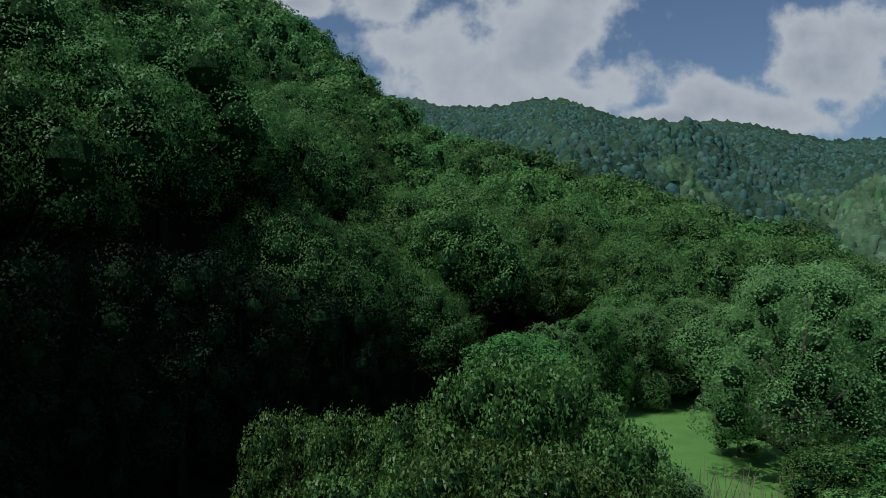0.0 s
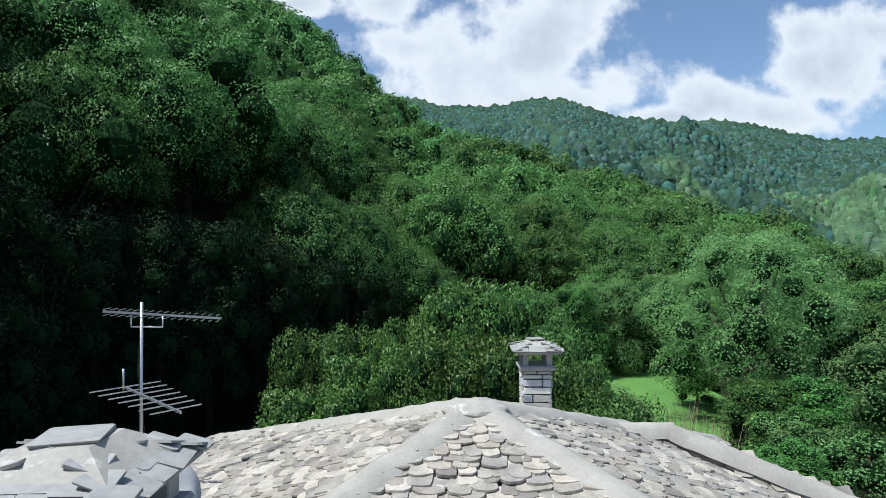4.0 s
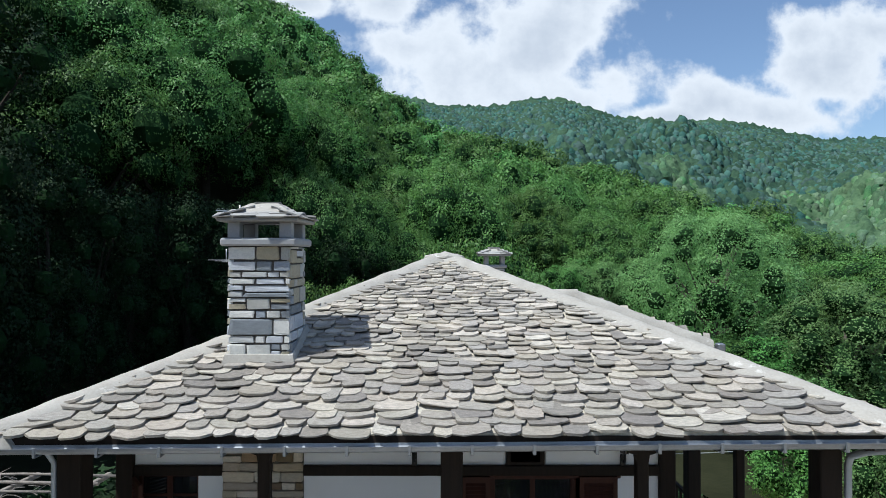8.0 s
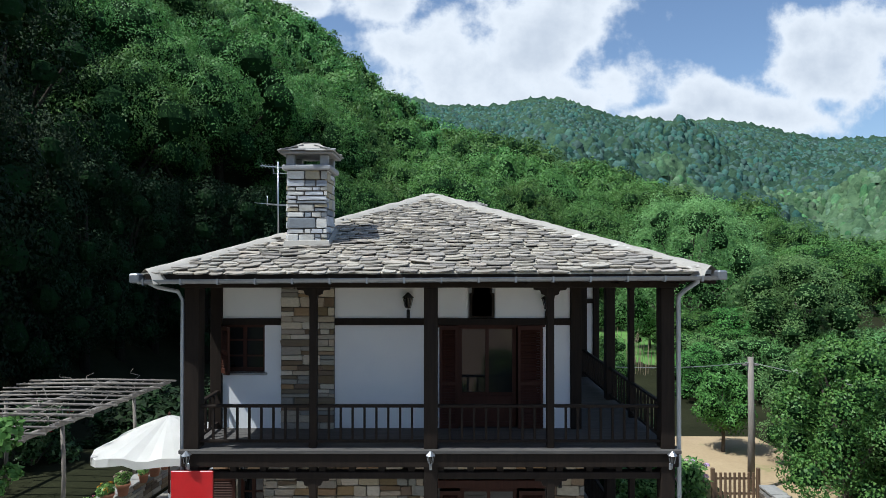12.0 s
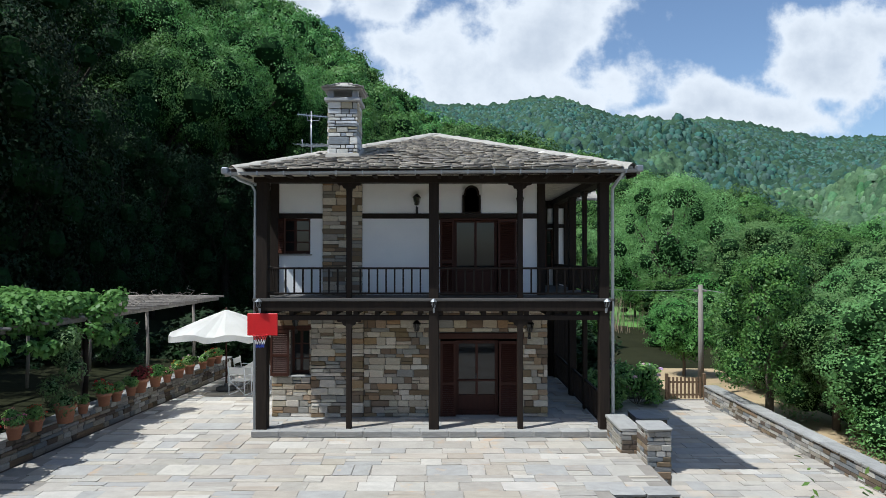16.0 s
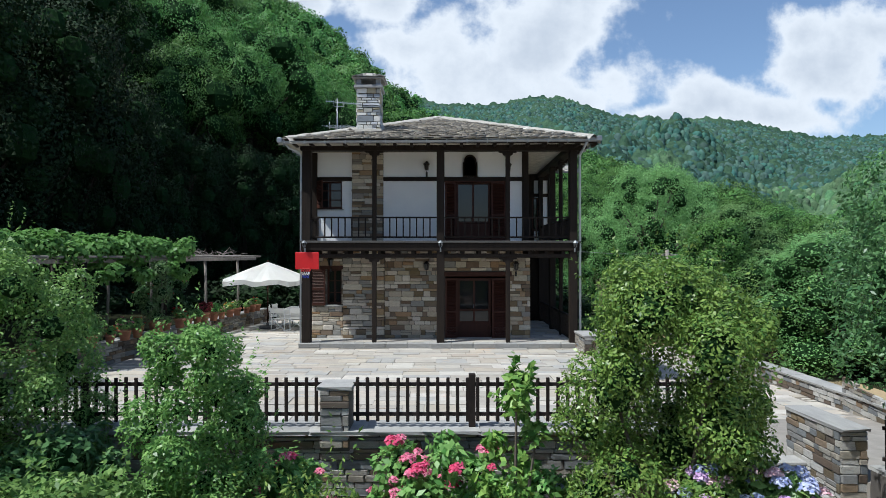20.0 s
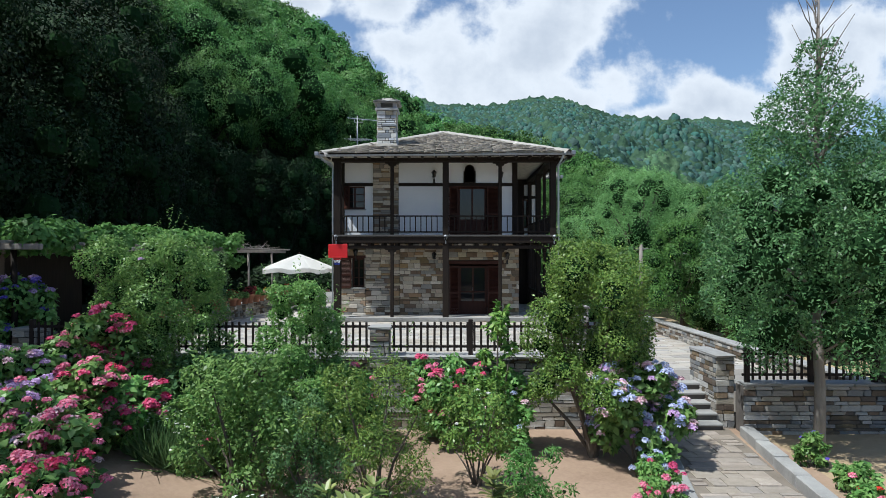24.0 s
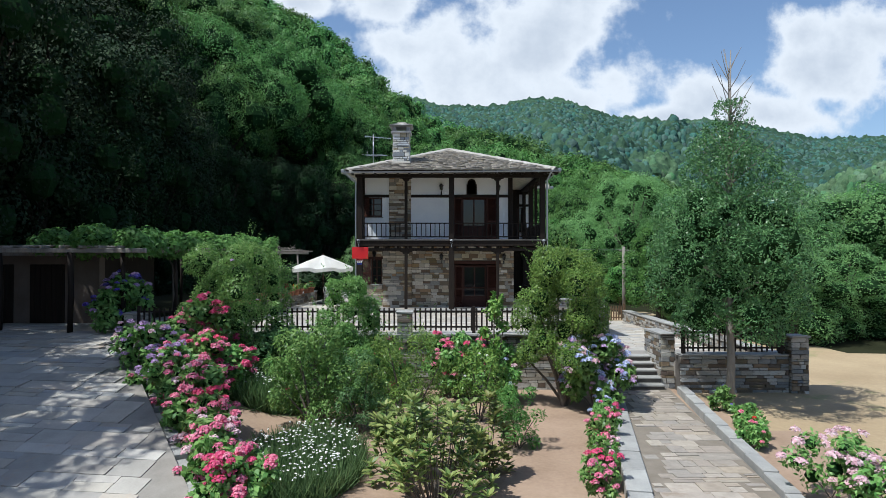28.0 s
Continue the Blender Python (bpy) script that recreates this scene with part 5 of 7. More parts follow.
def casement(x0, x1, z0, z1, y, home, bars=(1, 3), low_panel=0.0, frame_w=0.055, material=RED_WOOD, name="window"):
    """Frame, glazing bars and panes set back in an opening."""
    fr = part(name, box(box(box(boxed(x0, x0 + frame_w, y, y + 0.07, z0, z1), x1 - frame_w, x1, y, y + 0.07, z0, z1), x0 + frame_w, x1 - frame_w, y, y + 0.07, z1 - frame_w, z1), x0 + frame_w, x1 - frame_w, y, y + 0.07, z0, z0 + frame_w + 0.02), material, home)
    g0 = z0 + low_panel
    if low_panel:
        part("panel", boxed(x0 + frame_w, x1 - frame_w, y + 0.02, y + 0.05, z0 + frame_w, g0, 0.006), material, fr)
        part("rail", boxed(x0 + frame_w, x1 - frame_w, y + 0.005, y + 0.065, g0, g0 + 0.06, 0.005), material, fr)
    for k in range(1, bars[0]):
        x = x0 + (x1 - x0) * k / bars[0]
        part("glazing_bar", boxed(x - 0.03, x + 0.03, y + 0.004, y + 0.066, g0, z1 - frame_w), material, fr)
    for k in range(1, bars[1]):
        z = g0 + (z1 - g0) * k / bars[1]
        part("glazing_bar", boxed(x0 + frame_w, x1 - frame_w, y + 0.012, y + 0.058, z - 0.015, z + 0.015), material, fr)
    for i in range(bars[0]):
        a, b = x0 + (x1 - x0) * i / bars[0], x0 + (x1 - x0) * (i + 1) / bars[0]
        part("pane", boxed(a + 0.03, b - 0.03, y + 0.03, y + 0.038, g0 + 0.03, z1 - 0.04), GLASS, fr)
    return fr


# upper window with a half-open shutter
casement(UWIN[0], UWIN[1], UWIN[2], UWIN[3], WY + 0.10, house, (2, 3))
beam("window_sill", UWIN[0] - 0.04, UWIN[1] + 0.05, WY - 0.05, WY + 0.1, 4.12, 4.16, COPING)
shutter("shutter", 0.38, 0.82, pose(UWIN[0], WY - 0.02, UWIN[2] + 0.01, 0, 0, -52), house)
shutter("shutter", 0.36, 0.82, pose(UWIN[1] - 0.02, WY + 0.06, UWIN[2] + 0.01, 0, 0, 100), house)
# upper door: shutters folded to both sides, glazed leaves between
casement(0.46, 1.50, DECK, 4.98, WY + 0.10, house, (2, 1), 0.55, 0.07, name="balcony_door")
# black sheets behind the panes stand for the unlit room
for x in (0.80, 1.16):
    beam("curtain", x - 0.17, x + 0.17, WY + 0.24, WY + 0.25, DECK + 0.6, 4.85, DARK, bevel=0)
shutter("shutter", 0.33, 1.80, pose(0.13, WY - 0.04, DECK + 0.01), house)
shutter("shutter", 0.44, 1.80, pose(1.51, WY - 0.04, DECK + 0.01), house)
beam("door_frame", 0.10, 2.0, WY - 0.02, WY + 0.12, 4.96, 5.01, RED_WOOD)
# arched light over the door
o = [(0.66, 5.13), (1.10, 5.13), (1.10, 5.56), (1.06, 5.57), (1.06, 5.61)] + [(0.88 + 0.18 * math.cos(a), 5.61 + 0.18 * math.sin(a)) for a in np.linspace(0.0, math.pi, 12)] + [(0.70, 5.57), (0.66, 5.56)]
inner = [(0.88 + (x - 0.88) * 0.78, 5.16 + (z - 5.13) * 0.88) for x, z in o]
bm = bmesh.new()
rings = [[bm.verts.new((x, y, z)) for x, z in ring] for ring, y in ((o, WY - 0.045), (inner, WY - 0.045), (inner, WY + 0.03))]
for r0, r1 in zip(rings, rings[1:]):
    for k in range(len(o)):
        bm.faces.new((r0[k], r0[(k + 1) % len(o)], r1[(k + 1) % len(o)], r1[k]))
side = [bm.verts.new((x, WY + 0.01, z)) for x, z in o]
for k in range(len(o)):
    bm.faces.new((side[k], side[(k + 1) % len(o)], rings[0][(k + 1) % len(o)], rings[0][k]))
bm.normal_update()
arch = part("arched_window", bm, WOOD, house, "small arched fanlight with dark frame")
bm = bmesh.new()
bm.faces.new([bm.verts.new((x, WY + 0.02, z)) for x, z in inner])
bmesh.ops.solidify(bm, geom=bm.faces[:], thickness=0.01)
part("pane", bm, GLASS, arch)
beam("wall_behind", 0.64, 1.12, WY + 0.05, WY + 0.2, 5.12, 5.95, WHITE, bevel=0)
# ground floor window
casement(WIN[0], WIN[1], WIN[2], WIN[3], WY + 0.16, house, (2, 3))
beam("window_sill", WIN[0] - 0.05, WIN[1] + 0.06, WY - 0.08, WY + 0.16, WIN[2] - 0.05, WIN[2], COPING)
beam("lintel", -3.86, WIN[1] + 0.15, WY - 0.06, WY + 0.3, 2.36, 2.46, RED_WOOD)
shutter("shutter", 0.44, 1.08, pose(-3.88, WY - 0.085, WIN[2] - 0.01), house)
# ground floor door
casement(0.50, 1.52, P0, 2.08, WY + 0.16, house, (2, 1), 0.42, 0.075, name="front_door")
beam("rail", 0.55, 1.47, WY + 0.15, WY + 0.22, 1.10, 1.15, RED_WOOD)
beam("lintel", 0.02, 2.12, WY - 0.06, WY + 0.3, 2.14, 2.28, RED_WOOD)
shutter("shutter", 0.36, 1.78, pose(0.14, WY - 0.03, P0 + 0.01), house)
shutter("shutter", 0.46, 1.78, pose(1.53, WY - 0.03, P0 + 0.01), house)
beam("door_handle", 0.985, 1.0, WY + 0.12, WY + 0.16, 1.18, 1.3, STEEL)
for x in (0.77, 1.27):
    beam("curtain", x - 0.2, x + 0.2, WY + 0.28, WY + 0.29, P0 + 0.45, 1.2, CANVAS, bevel=0)
# side window of the wing
casement(3.45, 3.68, 3.7, 4.95, 6.12, house, (1, 3), 0, 0.04)

# gutters and pipes
def gutter(p, q, r=0.065):
    p, q = Vector(p), Vector(q)
    way = (q - p).normalized()
    out = way.cross(Vector((0, 0, 1)))
    bm = bmesh.new()
    rows = []
    for c in (p, q):
        rows.append([bm.verts.new(c + out * (r * math.cos(a)) + Vector((0, 0, r * math.sin(a)))) for a in np.linspace(math.pi, 2 * math.pi, 9)] + [bm.verts.new(c + out * ((r - 0.006) * math.cos(a)) + Vector((0, 0, (r - 0.006) * math.sin(a)))) for a in np.linspace(2 * math.pi, math.pi, 9)])
    n = len(rows[0])
    for k in range(n):
        bm.faces.new((rows[0][k], rows[0][(k + 1) % n], rows[1][(k + 1) % n], rows[1][k]))
    bm.faces.new(rows[0][::-1])
    bm.faces.new(rows[1])
    g = part("gutter", bm, ZINC, house, "grey zinc eaves gutter")
    L = (q - p).length
    a = math.degrees(math.atan2(way.y, way.x))
    me = bm_mesh("bracket", boxed(-0.012, 0.012, -0.075, 0.075, -0.078, -0.062), ZINC)
    me2 = bm_mesh("clip", boxed(-0.012, 0.012, -0.082, -0.066, -0.07, 0.012), ZINC)
    for k in range(int(L / 0.55) + 1):
        for mm in (me, me2):
            b = new(mm.name.split(".")[0], mm)
            b.parent = g
            b.matrix_basis = Matrix.Translation(p + way * min(k * 0.55 + 0.1, L - 0.02)) @ pose(0, 0, 0, 0, 0, a)
    return g


gutter((EX0 - 0.06, EY0 - 0.085, EAVE - 0.075), (EX1 + 0.06, EY0 - 0.085, EAVE - 0.015))
gutter((EX1 + 0.05, EY0 - 0.1, EAVE + 0.01), (EX1 + 0.05, 5.65, EAVE - 0.03))
gutter((EX0 - 0.05, EY1, EAVE - 0.045), (EX0 - 0.05, EY0 - 0.1, EAVE - 0.045))
gutter((EX1, 5.38, 5.86), (5.05, 5.38, 5.88))
for x, z in ((EX1 + 0.10, EAVE), (EX0 - 0.09, EAVE - 0.05), (5.05, 5.88)):
    y = EY0 - 0.09 if x < 5 else 5.38
    part("gutter_corner", boxed(x - 0.07, x + 0.07, y - 0.09, y + 0.09, z - 0.07, z + 0.07, 0.02), ZINC, house)
part("downpipe", tube(bmesh.new(), [(3.98, EY0 - 0.07, 5.93), (3.98, EY0 - 0.06, 5.84), (3.95, -0.30, 5.70), (3.92, -0.12, 5.60), (3.92, -0.08, 5.50), (3.92, -0.08, 0.2)], 0.036, 10), PIPE, house, "pale zinc downpipe")
part("downpipe", tube(bmesh.new(), [(-4.28, EY0 + 0.02, 5.84), (-4.18, -0.40, 5.74), (-3.98, -0.14, 5.66), (-3.93, -0.08, 5.52), (-3.93, -0.08, 0.2)], 0.030, 10), PIPE, house, "pale zinc downpipe")


def lantern(x, y, z, label, material=IRON, s=1.0, hang=False):
    th = thing("wall_lantern", label, "lamp", (x, y, z), "lanterns on the house")
    part("arm", tube(bmesh.new(), [(0, 0.10, -0.20 * s), (0, 0.02, -0.22 * s), (0, 0, -0.16 * s), (0, 0, -0.10 * s)], 0.012 * s, 6), material, th)
    part("plate", boxed(-0.03 * s, 0.03 * s, 0.08, 0.105, -0.28 * s, -0.13 * s, 0.006), material, th)
    bm = bmesh.new()
    bmesh.ops.create_cone(bm, cap_ends=True, segments=6, radius1=0.045 * s, radius2=0.085 * s, depth=0.18 * s)
    part("glass", bm, GLASS, th)
    for k in range(6):
        a = math.pi * k / 3
        part("glazing_bar", tube(bmesh.new(), [(0.047 * s * math.cos(a), 0.047 * s * math.sin(a), -0.09 * s), (0.088 * s * math.cos(a), 0.088 * s * math.sin(a), 0.09 * s)], 0.007 * s, 4), material, th)
    bm = bmesh.new()
    bmesh.ops.create_cone(bm, cap_ends=True, segments=6, radius1=0.115 * s, radius2=0.02 * s, depth=0.09 * s, matrix=Matrix.Translation((0, 0, 0.135 * s)))
    part("hood", bm, material, th)
    return th


lantern(-0.42, WY - 0.12, 5.40, "black iron lantern on the white wall")
lantern(2.02, WY - 0.12, 5.38, "black iron lantern on the white wall")
lantern(-0.42, WY - 0.12, 2.42, "black iron lantern on the stone wall")
lantern(2.25, WY - 0.14, 2.42, "black iron lantern on the stone wall")
lantern(-3.28, WY - 0.14, 2.55, "black iron lantern above the window")
for x in (-3.80, 0.0, 3.76):
    lantern(x, -0.24, 3.06, "small grey metal lantern on the balcony beam", ZINC, 0.7)

# red basketball board with ring and net on the corner post
hoop = thing("basketball_hoop", "red basketball board with ring and net", "basketball hoop", (-3.73, -0.17, 2.38))
RED = plain("red_paint", (0.55, 0.012, 0.015), 0.4)
part("backboard", boxed(-0.33, 0.33, -0.02, 0.01, 0.0, 0.48, 0.01), RED, hoop)
ring = [(0.15 * math.cos(a), -0.19 + 0.15 * math.sin(a), 0.03) for a in np.linspace(0, 2 * math.pi, 25)]
part("ring", tube(bmesh.new(), ring, 0.010, 6, False), RED, hoop)
NET = [plain("net_red", (0.5, 0.03, 0.03), 0.8), plain("net_white", (0.75, 0.75, 0.75), 0.8), plain("net_blue", (0.03, 0.06, 0.35), 0.8)]
for j, (r0, r1, z0, z1) in enumerate(((0.15, 0.115, 0.03, -0.07), (0.115, 0.09, -0.07, -0.16), (0.09, 0.08, -0.16, -0.24))):
    bm = bmesh.new()
    for k in range(12):
        a0, a1 = 2 * math.pi * k / 12, 2 * math.pi * (k + 0.5) / 12
        for s in (a1, 2 * a0 - a1):
            tube(bm, [(r0 * math.cos(a0), -0.19 + r0 * math.sin(a0), z0), (r1 * math.cos(s), -0.19 + r1 * math.sin(s), z1)], 0.005, 4, False)
    part("net", bm, NET[j], hoop)

# aerial mast on the roof
aerial = thing("television_aerial", "steel television mast with two yagi aerials", "aerial", (-3.80, 5.2, 6.1))
part("mast", tube(bmesh.new(), [(0, 0, 0), (0, 0, 2.4)], 0.018, 8), STEEL, aerial)
part("cable", tube(bmesh.new(), [(0.02, 0, 0.1), (0.05, 0.02, 0.5), (0.0, 0.03, 1.2), (-0.05, 0.02, 1.6), (-0.01, 0, 2.2)], 0.008, 5), IRON, aerial)


def yagi(z, x0, x1, n, half, turn, tilt=0, vee=False):
    boom = part("boom", boxed(x0, x1, -0.012, 0.012, -0.012, 0.012), STEEL, aerial, m=pose(0, 0, z, 0, tilt, turn))
    for k in range(n):
        x = x0 + (x1 - x0) * (k + 0.5) / n
        h = half * (1.15 - 0.4 * k / n)
        bm = bmesh.new()
        if vee:
            for s in (-1, 1):
                tube(bm, [(x, -h, s * 0.035), (x, h, s * 0.035)], 0.006, 4)
        else:
            tube(bm, [(x, -h, 0.015), (x, h, 0.015)], 0.008, 4)
        part("element", bm, STEEL, boom)
    return boom


yagi(2.27, -0.42, 0.88, 16, 0.09, 6, 4, True)
yagi(1.35, -0.45, 0.85, 7, 0.36, -38, 5)
part("holder", tube(bmesh.new(), [(-0.12, 0, 2.24), (-0.12, 0, 2.12), (0.24, 0, 2.12), (0.24, 0, 2.24)], 0.011, 6), STEEL, aerial)
part("upright", tube(bmesh.new(), [(-0.33, 0.25, 1.35), (-0.33, 0.25, 1.60)], 0.012, 6), STEEL, aerial)
dish = thing("satellite_dish", "pale grey satellite dish behind the chimney", "satellite dish", (-2.24, 2.12, 6.6))
bm = bmesh.new()
lathe(bm, [(0.02, 0.0), (0.10, 0.008), (0.19, 0.035), (0.27, 0.075), (0.275, 0.082), (0.19, 0.045), (0.02, 0.012)], 28)
part("reflector", bm, plain("dish_grey", (0.55, 0.56, 0.57), 0.6), dish, m=pose(0, 0, 0.85, 72, 0, 25))
part("mast", tube(bmesh.new(), [(0, 0.1, -0.2), (0, 0.1, 0.85)], 0.02, 8), STEEL, dish)


# ---- garden plants ----
def blossom(name, c1, c2):
    return leaf_mat(name, c1, c2, 0.6, 0.25, 0.4)


PINK = blossom("pink_petal", (0.64, 0.10, 0.21), (0.84, 0.36, 0.46))
CRIMSON = blossom("crimson_petal", (0.55, 0.03, 0.12), (0.76, 0.15, 0.29))
MAUVE = blossom("mauve_petal", (0.42, 0.24, 0.50), (0.70, 0.52, 0.72))
BLUE = blossom("blue_petal", (0.30, 0.36, 0.66), (0.72, 0.75, 0.85))
VIOLET = blossom("violet_petal", (0.08, 0.05, 0.42), (0.25, 0.18, 0.60))
BLUSH = blossom("blush_petal", (0.62, 0.34, 0.40), (0.82, 0.66, 0.68))
SNOW = blossom("white_petal", (0.74, 0.74, 0.68), (0.88, 0.88, 0.84))
ORANGE = blossom("orange_petal", (0.62, 0.16, 0.02), (0.80, 0.42, 0.04))
SCARLET = blossom("scarlet_petal", (0.50, 0.01, 0.01), (0.70, 0.05, 0.04))
MAROON = blossom("maroon_leaf", (0.10, 0.012, 0.016), (0.26, 0.05, 0.045))
GREY_GREEN = leaf_mat("grey_green_leaf", (0.095, 0.180, 0.068), (0.200, 0.310, 0.130), 0.5)
LONG_LEAF = leaf_mat("leathery_leaf", (0.085, 0.150, 0.038), (0.330, 0.350, 0.120), 0.33, 0.3)


def heads(points, radius, petals, rng):
    """Round flower heads made of petals, at the points."""
    out = []
    for p in points:
        r = radius * rng.uniform(0.7, 1.25)
        d = rng.normal(0, 1, (petals, 3))
        d /= np.linalg.norm(d, axis=1, keepdims=True)
        d[:, 2] = np.abs(d[:, 2]) * 1.0 - 0.25
        out.append(leaves(np.asarray(p) + d * r * (0.9, 0.9, 0.7), d, r * 0.48, rng, 0.0, 0.95, 0.35))
    return np.concatenate(out)


def shoot_leaves(tops, length, size, rng, each=16, **kw):
    """Young shoots: leaves set along short stalks that rise from the points."""
    p, d = [], []
    for t, n in tops:
        way = n * 0.7 + rng.normal(0, 0.3, 3) + (0, 0, 0.9)
        way /= np.linalg.norm(way)
        far = length * rng.uniform(0.4, 1.0)
        for k in range(each):
            p.append(t + way * far * (k + 0.5) / each)
            d.append(rng.normal(0, 1, 3) + way * 0.6)
    return leaves(np.asarray(p), np.asarray(d), size, rng, **kw)


def shrub(name, label, at, height, width, count, size, leaf, seed, flowers=(), category="shrub", group="", lumps=12, low=0.12, lump=0.30, squeeze=0.5, stems=6, narrow=0.5, jitter=0.8, droop=0.2, shoots=26, long=0.30):
    """A leafy shrub on several stems, with young shoots; flowers: rows of petal material, number of heads, head radius."""
    rng = np.random.default_rng(seed)
    root = thing(name, label, category, at, group)
    body = crown_lumps(height * 0.94, width / 2, rng, lumps, low, lump)
    body[-1] = (0, 0, height * 0.45, width * 0.2)
    body = [(x + rng.normal(0, width * 0.04), y + rng.normal(0, width * 0.04), z, r) for x, y, z, r in body]
    fine = body + clumped(body, rng, 4, 0.5)
    tops = lump_surface(fine, shoots * 4, rng, 0.0)
    keep = [(p, d) for p, d in zip(*tops) if d[2] > -0.1][:shoots]
    extra = shoot_leaves(keep, height * long * 0.5, size, rng, narrow=narrow, jitter=0.5, droop=0.0) if keep else None
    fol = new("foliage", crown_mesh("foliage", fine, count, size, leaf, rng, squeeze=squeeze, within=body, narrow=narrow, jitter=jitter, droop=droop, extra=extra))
    fol.parent = root
    for k in range(stems):
        x, y, z, r = body[(k * 2 + 1) % len(body)]
        part("stem", tube(bmesh.new(), [(0.05 * math.cos(k * 2.1), 0.05 * math.sin(k * 2.1), -0.1), (x * 0.45, y * 0.45, z * 0.5), (x, y, z)], [height * 0.012, height * 0.009, height * 0.004], 5), BARK, root)
    for petal, n, r in flowers:
        p, d = lump_surface(fine, n * 4, rng, 0.0)
        ok = (p[:, 2] > height * 0.30) & (d[:, 2] > -0.05)
        p = p[ok][:n] + d[ok][:n] * r * 1.1
        fl = new("blossom", quads_mesh("blossom", heads(p, r, 84, rng), (petal,)))
        fl.parent = root
    return root


def ground_at(x, y):
    return land(x, y) - 0.02


# shrubs against the terrace wall
shrub("laurel_shrub", "tall rounded evergreen shrub before the fence", (-5.4, -10.2, ground_at(-5.4, -10.2)), 3.35, 2.6, 40000, 0.054, SHRUB, 101, [(MAUVE, 4, 0.04)], low=0.08, lumps=30, lump=0.25, shoots=190, long=0.34, squeeze=0.4)
shrub("laurel_shrub", "upright evergreen shrub before the fence", (-2.5, -11.2, ground_at(-2.5, -11.2)), 3.2, 1.65, 32000, 0.052, SHRUB, 102, low=0.08, lumps=28, lump=0.26, shoots=170, long=0.36, squeeze=0.4)
shrub("laurel_shrub", "tall yellowish green shrub at the terrace corner", (2.5, -11.05, -0.95), 3.75, 2.3, 50000, 0.050, YELLOW_SHRUB, 103, low=0.26, lumps=34, lump=0.29, stems=12, squeeze=0.5, shoots=200, long=0.3)
# looser shrubs in the beds
shrub("rose_bush", "large loose green rose bush in the bed", (-3.0, -12.9, ground_at(-3.0, -12.9)), 2.2, 2.0, 9000, 0.075, SHRUB, 104, [(SNOW, 4, 0.03)], squeeze=0, lumps=20, low=0.12, lump=0.26, shoots=60, long=0.45, stems=9)
shrub("broom_bush", "upright bush of thin stems with small leaves", (-1.05, -13.3, -1.05), 2.1, 1.8, 9500, 0.06, YELLOW_SHRUB, 105, squeeze=0, narrow=0.32, lumps=20, low=0.05, lump=0.25, shoots=90, long=0.6, stems=12)
shrub("broom_bush", "thin upright bush beside the roses", (-2.0, -13.2, -1.05), 1.6, 1.2, 4000, 0.06, GREY_GREEN, 115, squeeze=0, narrow=0.35, lumps=14, low=0.05, lump=0.26, shoots=50, long=0.6)
shrub("rose_bush", "thin open rose bush on bare brown stems", (0.42, -12.4, -1.05), 1.5, 1.2, 2300, 0.065, YELLOW_SHRUB, 106, [(SNOW, 5, 0.03)], squeeze=0.0, lumps=16, low=0.35, lump=0.26, stems=9, shoots=40, long=0.4)
shrub("young_shrub", "sparse young shrub with pale leaves", (0.85, -10.9, -1.0), 2.6, 0.85, 1100, 0.12, YELLOW_SHRUB, 107, squeeze=0, lumps=9, low=0.35, lump=0.26, shoots=18, long=0.25)
shrub("hydrangea", "hydrangea with faded blue flower heads", (1.05, -10.75, -1.02), 1.45, 1.2, 2600, 0.10, SHRUB, 108, [(BLUE, 9, 0.07), (BLUSH, 5, 0.07)], squeeze=0.45, shoots=0)
shrub("young_shrub", "small feathery light green shrub on bare earth", (1.05, -14.1, -1.1), 1.2, 1.0, 2600, 0.075, VINE, 109, squeeze=0.2, narrow=0.28, lumps=10, low=0.08)
shrub("hydrangea", "hydrangea with crimson pink flower heads below the fence", (-0.05, -10.35, -1.0), 1.65, 1.5, 3000, 0.11, SHRUB, 110, [(CRIMSON, 12, 0.085), (PINK, 22, 0.085)], squeeze=0.5, narrow=0.62, shoots=0)
shrub("hydrangea", "hydrangea with crimson pink flower heads below the fence", (-1.85, -10.4, -1.0), 1.45, 1.5, 3000, 0.11, SHRUB, 118, [(CRIMSON, 12, 0.08), (PINK, 10, 0.08)], squeeze=0.5, narrow=0.62, shoots=0)
shrub("rose_bush", "low bush with red flowers below the fence", (-3.9, -11.6, ground_at(-3.9, -11.6)), 1.25, 1.2, 2600, 0.09, SHRUB, 116, [(CRIMSON, 5, 0.05)], squeeze=0.4)
shrub("laurel_shrub", "dark evergreen bush below the fence", (-4.3, -10.6, ground_at(-4.3, -10.6)), 1.6, 1.6, 3500, 0.11, HOLLY, 117, squeeze=0.6)
